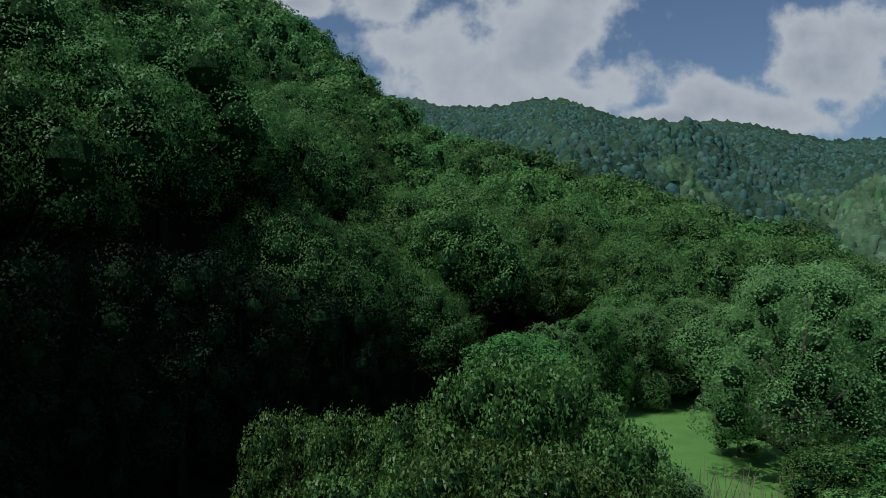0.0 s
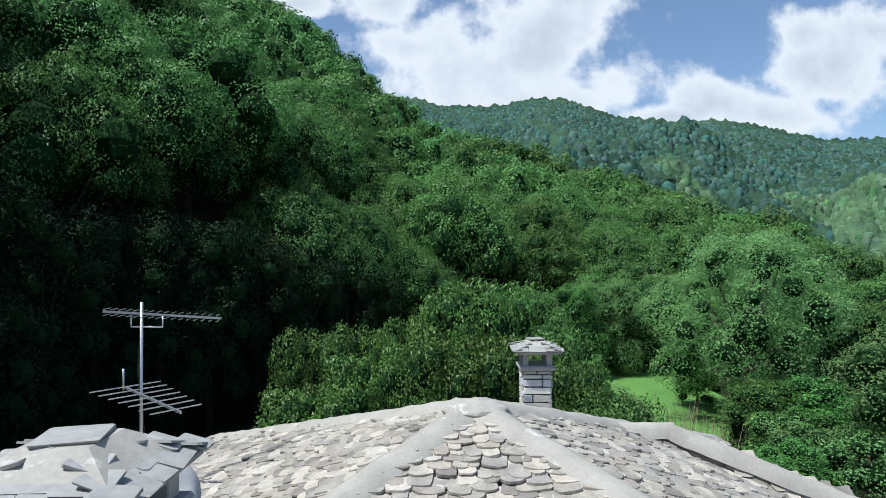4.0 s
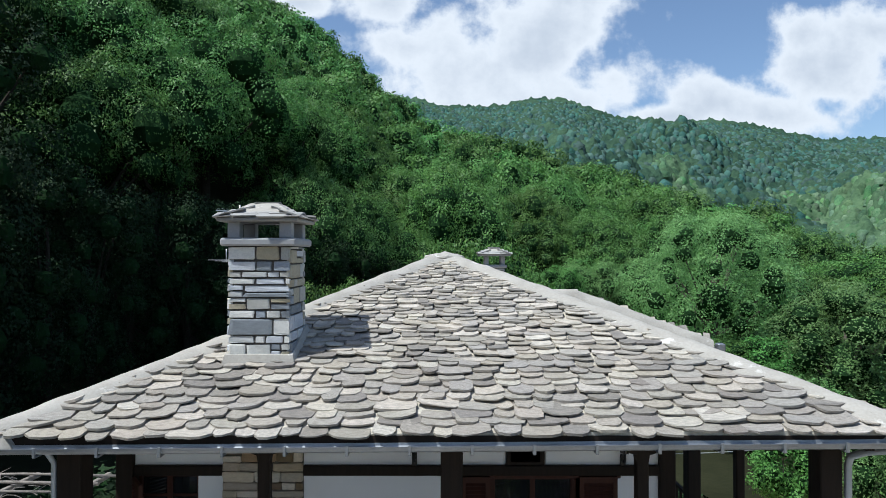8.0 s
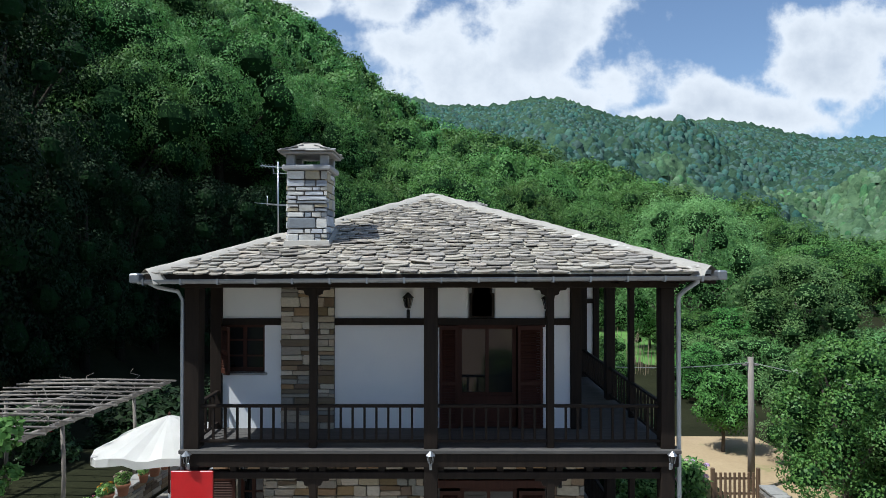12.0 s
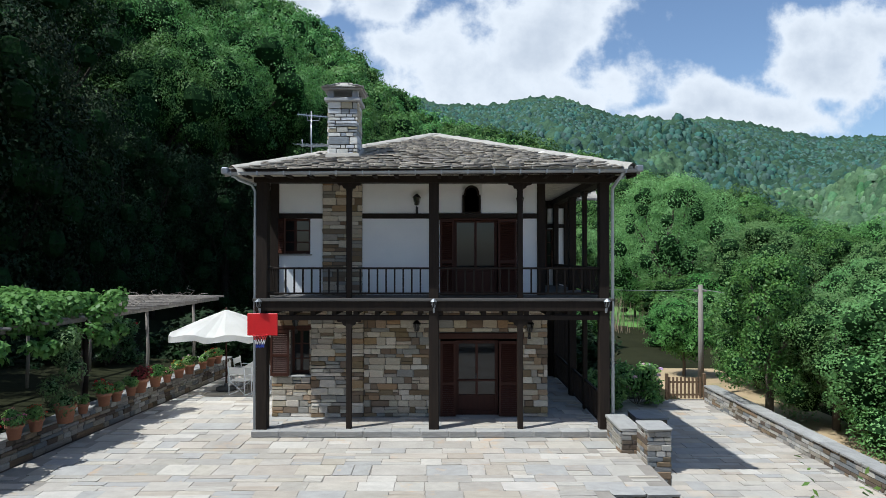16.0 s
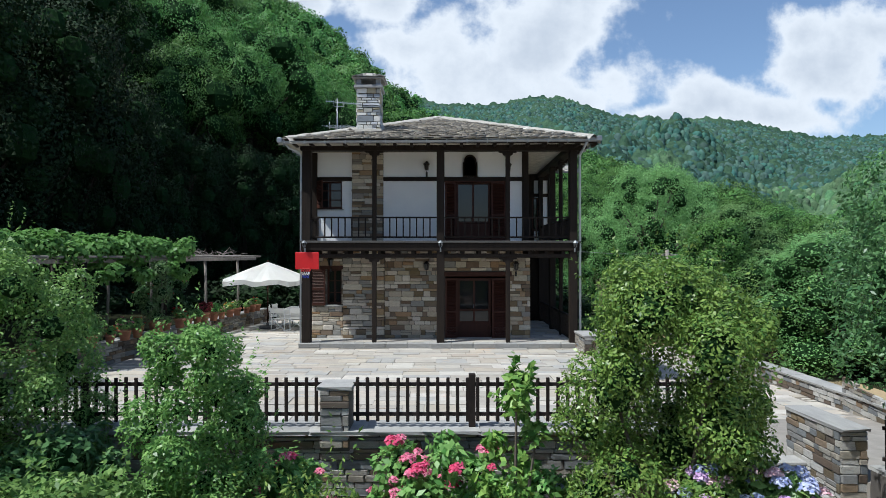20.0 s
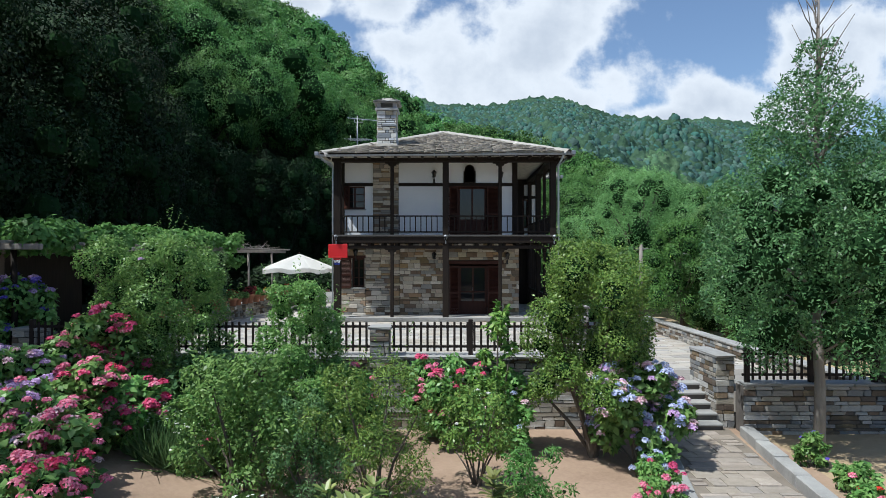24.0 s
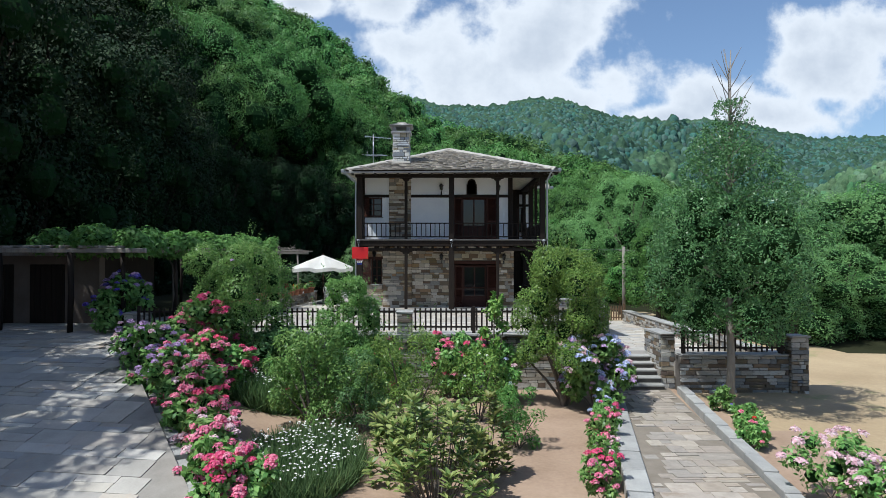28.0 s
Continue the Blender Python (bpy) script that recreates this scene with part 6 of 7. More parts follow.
def rhododendron(label, at, height, width, shoots, seed, size=0.2):
    """Upright bare shoots, each with whorls of long leathery leaves round its tip."""
    rng = np.random.default_rng(seed)
    root = thing("rhododendron", label, "shrub", at)
    pts, nrm = [], []
    for k in range(shoots):
        a, r = 2.4 * k, width / 2 * math.sqrt((k + 0.5) / shoots) * (1 + 0.28 * math.sin(2 * 2.4 * k + seed))
        z = height * (1 - 0.55 * (r / (width / 2)) ** 2) * rng.uniform(0.5, 1.12)
        tip = np.array((r * math.cos(a), r * math.sin(a), z))
        lean = np.array((0.35 * math.cos(a) * r, 0.35 * math.sin(a) * r, 1.0))
        part("stem", tube(bmesh.new(), [tuple(tip * (0.3, 0.3, 0.1)), tuple(tip * (0.75, 0.75, 0.6)), tuple(tip)], [0.012, 0.009, 0.005], 4), BARK, root)
        for level, n in ((0.0, 8), (-0.07, 7), (-0.16, 6), (-0.30, 5)):
            for j in range(n):
                b = 2 * math.pi * (j + 0.5 * (level < 0)) / n + rng.uniform(-0.3, 0.3)
                up = rng.uniform(0.5, 1.3) if level == 0 else rng.uniform(0.0, 0.7)
                pts.append(tip + lean * level)
                nrm.append((math.cos(b), math.sin(b), up))
    p, w = np.asarray(pts), np.asarray(nrm)
    w /= np.linalg.norm(w, axis=1, keepdims=True)
    across = np.cross(w, (0, 0, 1.0)) + rng.normal(0, 0.15, w.shape)
    across /= np.linalg.norm(across, axis=1, keepdims=True)
    top = np.cross(across, w)
    s = size * rng.uniform(0.7, 1.2, (len(p), 1))
    left = np.stack([p, p + w * s * 0.30 + across * s * 0.18 + top * s * 0.03, p + w * s * 0.72 + across * s * 0.18 + top * s * 0.01, p + w * s - top * s * 0.1], 1)
    right = np.stack([p, p + w * s - top * s * 0.1, p + w * s * 0.72 - across * s * 0.18 + top * s * 0.01, p + w * s * 0.30 - across * s * 0.18 + top * s * 0.03], 1)
    fol = new("foliage", quads_mesh("foliage", np.concatenate([left, right]), (LONG_LEAF,)))
    fol.parent = root
    return root


rhododendron("leathery long-leaved rhododendron on bare earth", (-0.45, -17.0, -1.15), 1.65, 1.85, 48, 111, 0.17)
rhododendron("small rhododendron with leathery long leaves", (-1.1, -15.5, -1.12), 1.25, 1.1, 24, 112, 0.17)
rhododendron("small rhododendron with leathery long leaves", (0.35, -15.6, -1.12), 1.2, 0.9, 18, 119, 0.17)
shrub("hydrangea", "large hydrangea with blue and mauve flower heads", (3.12, -11.65, -1.02), 1.72, 1.42, 3800, 0.13, SHRUB, 113, [(BLUE, 95, 0.078), (MAUVE, 42, 0.078), (BLUSH, 55, 0.078)], squeeze=0.6, narrow=0.65, shoots=0, low=0.2)
shrub("hydrangea", "hydrangea with violet flower heads beside the drive", (-9.15, -8.7, 0.45), 1.5, 1.75, 3200, 0.14, SHRUB, 114, [(VIOLET, 26, 0.085), (MAUVE, 20, 0.085)], squeeze=0.65, narrow=0.65, shoots=0)
# pink hedge along the drive
for k, (x, y, h, w, petal, other) in enumerate(((-5.95, -11.4, 1.8, 1.6, CRIMSON, PINK), (-6.6, -12.5, 1.25, 1.3, MAUVE, BLUSH), (-5.55, -12.5, 1.3, 1.2, PINK, CRIMSON), (-5.75, -13.6, 1.3, 1.3, MAUVE, PINK), (-5.1, -14.2, 1.3, 1.3, PINK, BLUSH),
                                              (-4.6, -15.0, 1.2, 1.25, PINK, CRIMSON), (-4.15, -15.8, 1.15, 1.15, PINK, BLUSH), (-3.7, -16.6, 1.15, 1.1, PINK, BLUSH), (-3.2, -17.4, 1.1, 1.0, PINK, CRIMSON), (-5.1, -12.0, 1.1, 1.0, CRIMSON, PINK))):
    shrub("hydrangea", "hydrangea bush with pink flower heads beside the drive" if petal is not MAUVE else "hydrangea bush with mauve flower heads beside the drive", (x, y, ground_at(x, y)), h, w, 2200, 0.12, SHRUB, 130 + k,
          [(petal, 40, 0.085), (other, 18, 0.08)], group="flower hedge along the drive", squeeze=0.6, narrow=0.62, shoots=0)
# borders of the path
for k, (x, y, petal, h) in enumerate(((3.35, -12.2, BLUE, 0.5), (3.15, -13.0, CRIMSON, 0.55), (2.9, -13.8, PINK, 0.6), (2.72, -14.5, PINK, 0.6), (2.5, -15.3, BLUSH, 0.55), (2.3, -16.0, CRIMSON, 0.55), (2.1, -16.8, PINK, 0.55))):
    shrub("border_flowers", "low clump of %s flowers beside the path kerb" % {"blue_petal": "blue", "crimson_petal": "crimson", "pink_petal": "pink", "blush_petal": "pale pink"}[petal.name], (x - 0.16, y, -1.05), h, 0.55, 900, 0.08, SHRUB, 150 + k, [(petal, 14, 0.055)], "flowers", "flowers beside the path", 8, stems=3, squeeze=0.5, shoots=0)
for k, (x, y, petal, h, w) in enumerate(((6.0, -11.6, VIOLET, 0.6, 0.5), (6.0, -12.7, PINK, 0.45, 0.6), (5.8, -13.4, SCARLET, 0.4, 0.6), (5.5, -14.1, PINK, 0.4, 0.6), (5.35, -16.7, BLUSH, 0.95, 1.15), (5.7, -17.4, BLUSH, 0.9, 1.0))):
    shrub("border_flowers" if k < 4 else "hydrangea", "low green clump with a few flowers by the kerb" if k < 4 else "hydrangea with pale pink flower heads by the kerb", (x, y, -1.05), h, w, 1000, 0.09, SHRUB, 160 + k, [(petal, 5 if k < 4 else 22, 0.05 if k < 4 else 0.08)], "flowers", "flowers beside the path", 9, shoots=0, stems=3, squeeze=0.5)


# patches of daisies: fine blades and small white heads
def daisy_patch(label, cx, cy, rx, ry, h, blades, n, seed):
    rng = np.random.default_rng(seed)
    root = thing("daisy_patch", label, "flowers", (0, 0, 0), kind="stuff")

    def spread(k):
        a, r = rng.uniform(0, 2 * math.pi, k), np.sqrt(rng.uniform(0, 1, k))
        x, y = cx + rx * r * np.cos(a), cy + ry * r * np.sin(a)
        return np.stack([x, y, [ground_at(u, v) for u, v in zip(x, y)]], 1)

    b = spread(blades)
    up = np.tile((0.0, 0.0, 1.0), (blades, 1)) + rng.normal(0, 0.35, (blades, 3))
    up /= np.linalg.norm(up, axis=1, keepdims=True)
    side = np.cross(up, rng.normal(0, 1, (blades, 3)))
    side /= np.linalg.norm(side, axis=1, keepdims=True)
    s = h * rng.uniform(0.5, 1.1, (blades, 1))
    q = np.stack([b - side * 0.012, b + side * 0.012, b + up * s + side * 0.004, b + up * s - side * 0.004], 1)
    g = new("blades", quads_mesh("blades", q, (GREY_GREEN,)))
    g.parent = root
    c = spread(n)
    c[:, 2] += h * rng.uniform(0.8, 1.15, n)
    d = np.tile((0.0, -0.25, 1.0), (n, 1))
    fl = new("daisies", quads_mesh("daisies", np.concatenate([leaves(c, d, 0.028, rng, 0, 0.8, 0.25) for _ in range(5)]), (SNOW,)))
    fl.parent = root
    return root


daisy_patch("patch of white daisies in the flower bed", -2.7, -15.3, 1.0, 1.5, 0.5, 9000, 340, 171)
daisy_patch("patch of white daisies below the shrubs", -4.4, -11.9, 0.9, 0.5, 0.7, 4500, 210, 172)

# tall tree by the path: a loose cone of small glossy leaves with bare twigs at the tip
rng = np.random.default_rng(201)
holly = thing("holly_tree", "tall conical evergreen tree beside the garden path", "tree", (6.4, -11.1, -1.0))
holly.scale = (1.1, 1.1, 1.1)
body = []
for k in range(46):
    t = (k + 0.5) / 46
    z = 1.75 + 4.8 * t ** 1.05
    R = 1.72 * (math.sin(min(t * 2.6 + 0.55, math.pi * 0.52)) if t < 0.42 else (1 - (t - 0.42) / 0.58) ** 1.1 + 0.05)
    a = 2.4 * k
    body.append((R * rng.uniform(0.45, 0.85) * math.cos(a), R * rng.uniform(0.45, 0.85) * math.sin(a), z + rng.uniform(-0.2, 0.2), 0.12 + 0.36 * R * rng.uniform(0.7, 1.2)))
body += [(0, 0, 2.6 + 0.5 * k, 0.75 - 0.09 * k) for k in range(6)]
cr = new("crown", crown_mesh("crown", body + clumped(body, rng, 4, 0.5), 46000, 0.064, HOLLY, rng, within=[b for b in body if b[2] < 4.4], squeeze=0.45, jitter=0.9))
cr.parent = holly
bm = bmesh.new()
tube(bm, [(0, 0, -0.2), (0.03, 0.0, 1.0), (-0.02, 0.03, 2.5), (0, 0, 5.0), (0.05, 0, 7.6)], [0.095, 0.08, 0.065, 0.04, 0.01], 10)
for x, y, z, r in body[:46:2]:
    tube(bm, [(0, 0, z - 0.4), (x * 0.6, y * 0.6, z - 0.1), (x * 1.15, y * 1.15, z + 0.15)], [0.028, 0.018, 0.006], 5)
part("trunk", bm, GREY_WOOD, holly)
for k in range(34):
    a, z = rng.uniform(0, 6.28), rng.uniform(4.6, 7.2)
    s = rng.uniform(0.35, 0.8) * (1 - (z - 5.2) / 4)
    part("twig", tube(bmesh.new(), [(0, 0, z), (s * 0.5 * math.cos(a), s * 0.5 * math.sin(a), z + 0.25), (s * math.cos(a), s * math.sin(a), z + 0.45 + rng.uniform(0, 0.25))], [0.012, 0.008, 0.004], 4), GREY_WOOD, holly)

# ---- terrace: pots, vines, parasol, table ----
def pot(x, y, z, s, petal, seed, label, leafy=SHRUB, tall=1.0):
    rng = np.random.default_rng(seed)
    th = thing("flower_pot", label, "plant pot", (x, y, z), "flower pots on the wall")
    bm = lathe(bmesh.new(), [(0.095 * s, 0), (0.13 * s, 0.20 * s), (0.15 * s, 0.20 * s), (0.15 * s, 0.26 * s), (0.135 * s, 0.26 * s), (0.125 * s, 0.22 * s), (0.01, 0.22 * s)], 18)
    part("pot", bm, TERRACOTTA, th)
    body = [(rng.uniform(-0.09, 0.09) * s, rng.uniform(-0.09, 0.09) * s, (0.26 + rng.uniform(0.05, 0.16) * tall) * s, 0.10 * s) for _ in range(6)]
    if tall > 2:
        body = [(rng.uniform(-0.16, 0.16) * s, rng.uniform(-0.16, 0.16) * s, (0.3 + 0.22 * k) * s, 0.17 * s) for k in range(int(tall * 2))]
    p = new("plant", crown_mesh("plant", body, 420 if tall < 2 else 1800, 0.075 * s if tall < 2 else 0.05 * s, leafy, rng, squeeze=0.5))
    p.parent = th
    if petal:
        q, d = lump_surface(body, 14, rng, 0.0)
        f = new("blossom", quads_mesh("blossom", heads(q + d * 0.03, 0.038 * s, 16, rng), (petal,)))
        f.parent = th
    return th


POTS = [(6.57, None, "green plant in a terracotta pot"), (6.06, SCARLET, "red geranium in a terracotta pot"), (5.58, SNOW, "pale flowers in a terracotta pot"), (4.74, BLUSH, "pink and green plant in a terracotta pot"), (4.15, ORANGE, "orange flowers in a terracotta pot"),
        (3.52, PINK, "magenta flowers in a terracotta pot"), (2.93, None, "bright green herb in a terracotta pot"), (1.84, None, "small green plant in a terracotta pot"), (1.25, None, "small green plant in a terracotta pot"),
        (0.78, SCARLET, "red geranium in a terracotta pot"), (0.05, None, "small green plant in a terracotta pot"), (-1.35, SCARLET, "red geranium in a terracotta pot"), (-1.9, PINK, "pink geranium in a terracotta pot"), (-2.5, SCARLET, "red geranium in a terracotta pot"),
        (-3.2, None, "green plant in a terracotta pot"), (-4.0, SCARLET, "red geranium in a terracotta pot"), (-5.0, PINK, "pink geranium in a terracotta pot")]
for k, (y, petal, label) in enumerate(POTS):
    pot(edge_x(y) - 0.18, y, 0.63, 1.0 + 0.15 * math.sin(k * 2.3), petal, 300 + k, label, VINE if "bright" in label else SHRUB)
pot(edge_x(2.23) - 0.18, 2.23, 0.63, 1.35, None, 330, "dark red leafy plant in a large terracotta pot", MAROON)
pot(edge_x(-0.7) - 0.05, -0.7, 0.63, 1.5, None, 331, "large terracotta pot with a tall grey-green shrub", GREY_GREEN, 2.6)
pot(-7.3, -9.0, 0.48, 1.2, BLUSH, 332, "terracotta pot with a leafy yellowish plant", YELLOW_SHRUB, 1.6)

# vine over the front part of the pergola, dry canes over the back part
rng = np.random.default_rng(401)
vine = thing("grape_vine", "leafy green grape vine over the pergola", "vine", (0, 0, 0))
body = []
for k in range(150):
    y = rng.uniform(-9.2, 1.6)
    x = pergola_x(y) + 0.45 - rng.uniform(0, 2.9)
    body.append((x, y, 2.82 + rng.uniform(-0.05, 0.22), rng.uniform(0.2, 0.38)))
for k in range(14):
    y = rng.uniform(-3, 1.4)
    body.append((pergola_x(y) + 0.4 + rng.uniform(-0.1, 0.2), y, 2.55 - rng.uniform(0, 0.35), rng.uniform(0.12, 0.2)))
lv = new("foliage", crown_mesh("foliage", body, 26000, 0.125, VINE, rng, squeeze=0.35, narrow=0.85, jitter=0.6))
lv.parent = vine
bm = bmesh.new()
for y in (-6.2, -2.8, 0.85):
    tube(bm, [(pergola_x(y) - 0.1, y + 0.1, 0.4), (pergola_x(y) - 0.02, y - 0.05, 1.3), (pergola_x(y) - 0.1, y + 0.08, 2.2), (pergola_x(y) - 0.6, y + 0.4, 2.75)], [0.04, 0.035, 0.03, 0.02], 6)
part("stem", bm, BARK, vine)
canes = thing("dry_canes", "bundle of bare dry vine canes on the pergola", "branches", (0, 0, 0))
for k in range(56):
    y, x = rng.uniform(1.8, 7.6), rng.uniform(-2.6, 0.35)
    p0 = Vector((pergola_x(y) + x, y, 2.74))
    pts = [p0]
    for j in range(4):
        pts.append(pts[-1] + Vector((rng.uniform(-0.22, 0.22), rng.uniform(-0.25, 0.25), rng.uniform(-0.02, 0.11))))
    part("cane", tube(bmesh.new(), pts, [0.012, 0.010, 0.009, 0.007, 0.004], 4), GREY_WOOD, canes)

parasol = thing("parasol", "open white canvas parasol on a wooden pole", "parasol", (-6.15, 4.6, Z0))
part("base", lathe(bmesh.new(), [(0.27, 0), (0.29, 0.03), (0.28, 0.09), (0.05, 0.11), (0.05, 0.2)], 24), plain("dark_concrete", (0.07, 0.07, 0.07), 0.8), parasol)
part("pole", tube(bmesh.new(), [(0, 0, 0.05), (0, 0, 2.30)], 0.022, 8), RED_WOOD, parasol)
bm = bmesh.new()
tip = bm.verts.new((0, 0, 2.36))
rim, mid = [], []
for k in range(32):
    a = 2 * math.pi * (k + 0.5) / 32
    sq = 1.34 / max(abs(math.cos(a)), abs(math.sin(a)))
    sq = min(sq, 1.62)
    sag = 0.03 * math.cos(8 * a)
    mid.append(bm.verts.new((0.45 * sq * math.cos(a), 0.45 * sq * math.sin(a), 2.09 - sag)))
    rim.append(bm.verts.new((sq * math.cos(a), sq * math.sin(a), 1.74 - sag * 1.5)))
hem = [bm.verts.new((v.co.x * 1.005, v.co.y * 1.005, v.co.z - 0.15 - 0.03 * (k % 2))) for k, v in enumerate(rim)]
for k in range(32):
    j = (k + 1) % 32
    bm.faces.new((tip, mid[k], mid[j]))
    bm.faces.new((mid[k], rim[k], rim[j], mid[j]))
    bm.faces.new((rim[k], hem[k], hem[j], rim[j]))
bmesh.ops.solidify(bm, geom=bm.faces[:], thickness=0.006)
part("canopy", bm, CANVAS, parasol)
for k in range(8):
    a = 2 * math.pi * (k + 0.5) / 8
    r = 1.34 / max(abs(math.cos(a)), abs(math.sin(a)))
    part("rib", tube(bmesh.new(), [(0.04 * math.cos(a), 0.04 * math.sin(a), 2.28), (r * 0.95 * math.cos(a), r * 0.95 * math.sin(a), 1.71)], 0.010, 5), RED_WOOD, parasol)
part("finial", lathe(bmesh.new(), [(0.03, 2.33), (0.035, 2.38), (0.012, 2.43)], 10), RED_WOOD, parasol)

table = thing("garden_table", "garden table under a white cloth", "table", (-5.2, 5.3, Z0))
part("tabletop", boxed(-0.45, 0.45, -0.7, 0.7, 0.62, 0.66, 0.01), GREY_WOOD, table)
for sx in (-1, 1):
    for sy in (-1, 1):
        part("leg", boxed(sx * 0.38 - 0.025, sx * 0.38 + 0.025, sy * 0.6 - 0.025, sy * 0.6 + 0.025, 0, 0.62), GREY_WOOD, table)
cloth = new("tablecloth", bm_mesh("tablecloth", box(bmesh.new(), -0.48, 0.48, -0.73, 0.73, 0.30, 0.675, 0.02), CANVAS))
cloth.matrix_basis = pose(-5.2, 5.3, Z0)
tagged(cloth, "white cloth hanging over the garden table", "tablecloth")
box_ = thing("wooden_box", "small brown wooden box on the table", "box", (-5.05, 5.1, Z0 + 0.68))
part("body", boxed(-0.09, 0.09, -0.07, 0.07, 0, 0.13, 0.01), GATE_WOOD, box_)
part("lid", boxed(-0.10, 0.10, -0.08, 0.08, 0.13, 0.15, 0.006), RED_WOOD, box_)


def chair(x, y, turn):
    """A folding director's chair with crossed legs, white canvas seat and back."""
    th = thing("directors_chair", "white folding director's chair with canvas seat", "chair", (x, y, Z0), "chairs round the table", turn=turn)
    for s in (-1, 1):
        part("arm_frame", tube(bmesh.new(), [(s * 0.25, -0.22, 0.02), (s * 0.25, -0.22, 0.55), (s * 0.25, 0.22, 0.55), (s * 0.25, 0.22, 0.02)], 0.014, 6), WHITE, th)
        part("back_post", tube(bmesh.new(), [(s * 0.25, 0.2, 0.40), (s * 0.25, 0.27, 0.80)], 0.014, 6), WHITE, th)
        part("crossed_leg", tube(bmesh.new(), [(s * 0.25, -0.2 * s, 0.03), (-s * 0.25, -0.2 * s, 0.40)], 0.013, 6), WHITE, th)
        part("foot", boxed(s * 0.25 - 0.02, s * 0.25 + 0.02, -0.25, 0.25, 0, 0.03, 0.005), WHITE, th)
    part("seat", boxed(-0.25, 0.25, -0.21, 0.21, 0.39, 0.41, 0.008), CANVAS, th)
    part("backrest", boxed(-0.26, 0.26, 0.235, 0.255, 0.60, 0.78, 0.008), CANVAS, th)
    return th


for x, y, a in ((-5.55, 4.1, 165), (-5.95, 5.0, 100), (-5.95, 5.7, 85), (-5.0, 4.2, 190)):
    chair(x, y, a)
# hydrangea and reeds beyond the path, red blooms on the dark bank
shrub("hydrangea", "hydrangea bush with pale flowers beside the gate", (7.0, 8.2, -1.08), 1.4, 1.8, 2600, 0.14, SHRUB, 181, [(MAUVE, 12, 0.08), (BLUSH, 12, 0.08)], squeeze=0.6)
shrub("hedge_bush", "clipped green bush beside the porch", (5.6, 7.4, -1.08), 1.3, 1.6, 2200, 0.13, SHRUB, 182, squeeze=0.65)
shrub("hydrangea", "dark hydrangea bush with red flowers in the shade", (-11.2, 7.5, 0.4), 1.7, 2.0, 2600, 0.14, HOLLY, 183, [(SCARLET, 12, 0.07)], squeeze=0.6)
shrub("willow_shrub", "feathery green shrub beside the house", (-5.3, 11.0, 0.1), 3.4, 2.2, 5000, 0.13, GREY_GREEN, 184, squeeze=0.5, narrow=0.3)
reeds = thing("dry_reeds", "stand of tall dry brown reeds by the meadow", "reeds", (0, 0, 0), kind="stuff")
rng = np.random.default_rng(411)
n = 220
cx = rng.choice((10.7, 12.6, 14.8, 16.1), n)
b = np.stack([cx + rng.normal(0, 0.4, n), 31 + rng.normal(0, 0.8, n), np.full(n, -1.3)], 1)
up = np.tile((0.0, 0.0, 1.0), (n, 1)) + rng.normal(0, 0.12, (n, 3))
s = rng.uniform(1.2, 2.7, (n, 1))
side = np.cross(up, rng.normal(0, 1, (n, 3)))
side /= np.linalg.norm(side, axis=1, keepdims=True)
rd = new("stalks", quads_mesh("stalks", np.stack([b - side * 0.02, b + side * 0.02, b + up * s + side * 0.008, b + up * s - side * 0.008], 1), (mat("dry_reed", (0.20, 0.15, 0.10), (0.34, 0.27, 0.19), 2, 20, 0.9, 0),)))
rd.parent = reeds


# ---- stones, slates and slabs, piece by piece ----
rng_p = np.random.default_rng(9)


def block_mesh(name, material, rough=0.10, soft=0.07):
    """A unit block, slightly uneven, with worn edges; the face to the front (-y) stands proud."""
    bm = bmesh.new()
    bmesh.ops.create_cube(bm, size=1)
    bmesh.ops.bevel(bm, geom=bm.edges[:], offset=soft, segments=1, affect="EDGES")
    for v in bm.verts:
        v.co.x += rng_p.uniform(-rough, rough) * 0.35
        v.co.z += rng_p.uniform(-rough, rough) * 0.5
        if v.co.y < 0:
            v.co.y += rng_p.uniform(-rough, rough)
    return bm_mesh(name, bm, material)


def courses(u0, u1, z0, z1, heights, widths, holes=(), rng=rng_p):
    """Rectangles (u0, u1, z0, z1) of a coursed wall, left out where holes lie."""
    out, z = [], z0
    while z < z1 - 0.03:
        h = rng.uniform(*heights)
        if z1 - (z + h) < heights[0] * 0.6:
            h = z1 - z
        u = u0
        while u < u1 - 0.02:
            w = rng.uniform(*widths) * (1.0 if rng.random() > 0.2 else 1.5)
            if u1 - (u + w) < widths[0] * 0.5:
                w = u1 - u
            pieces = [(u, u + w, z, z + h)]
            if h > 0.13 and rng.random() < 0.3:
                cut = z + h * rng.uniform(0.4, 0.6)
                pieces = [(u, u + w, z, cut), (u, u + w, cut, z + h)]
            for a, b, c, d in pieces:
                spans = [(a, b)]
                for p, q, r, s in holes:
                    if c < s - 0.02 and d > r + 0.02:
                        spans = [t for lo, hi in spans for t in ((lo, min(hi, p)), (max(lo, q), hi)) if t[1] - t[0] > 0.03]
                out += [(lo, hi, c, d) for lo, hi in spans if hi - lo > 0.03]
            u += w
        z += h
    return out


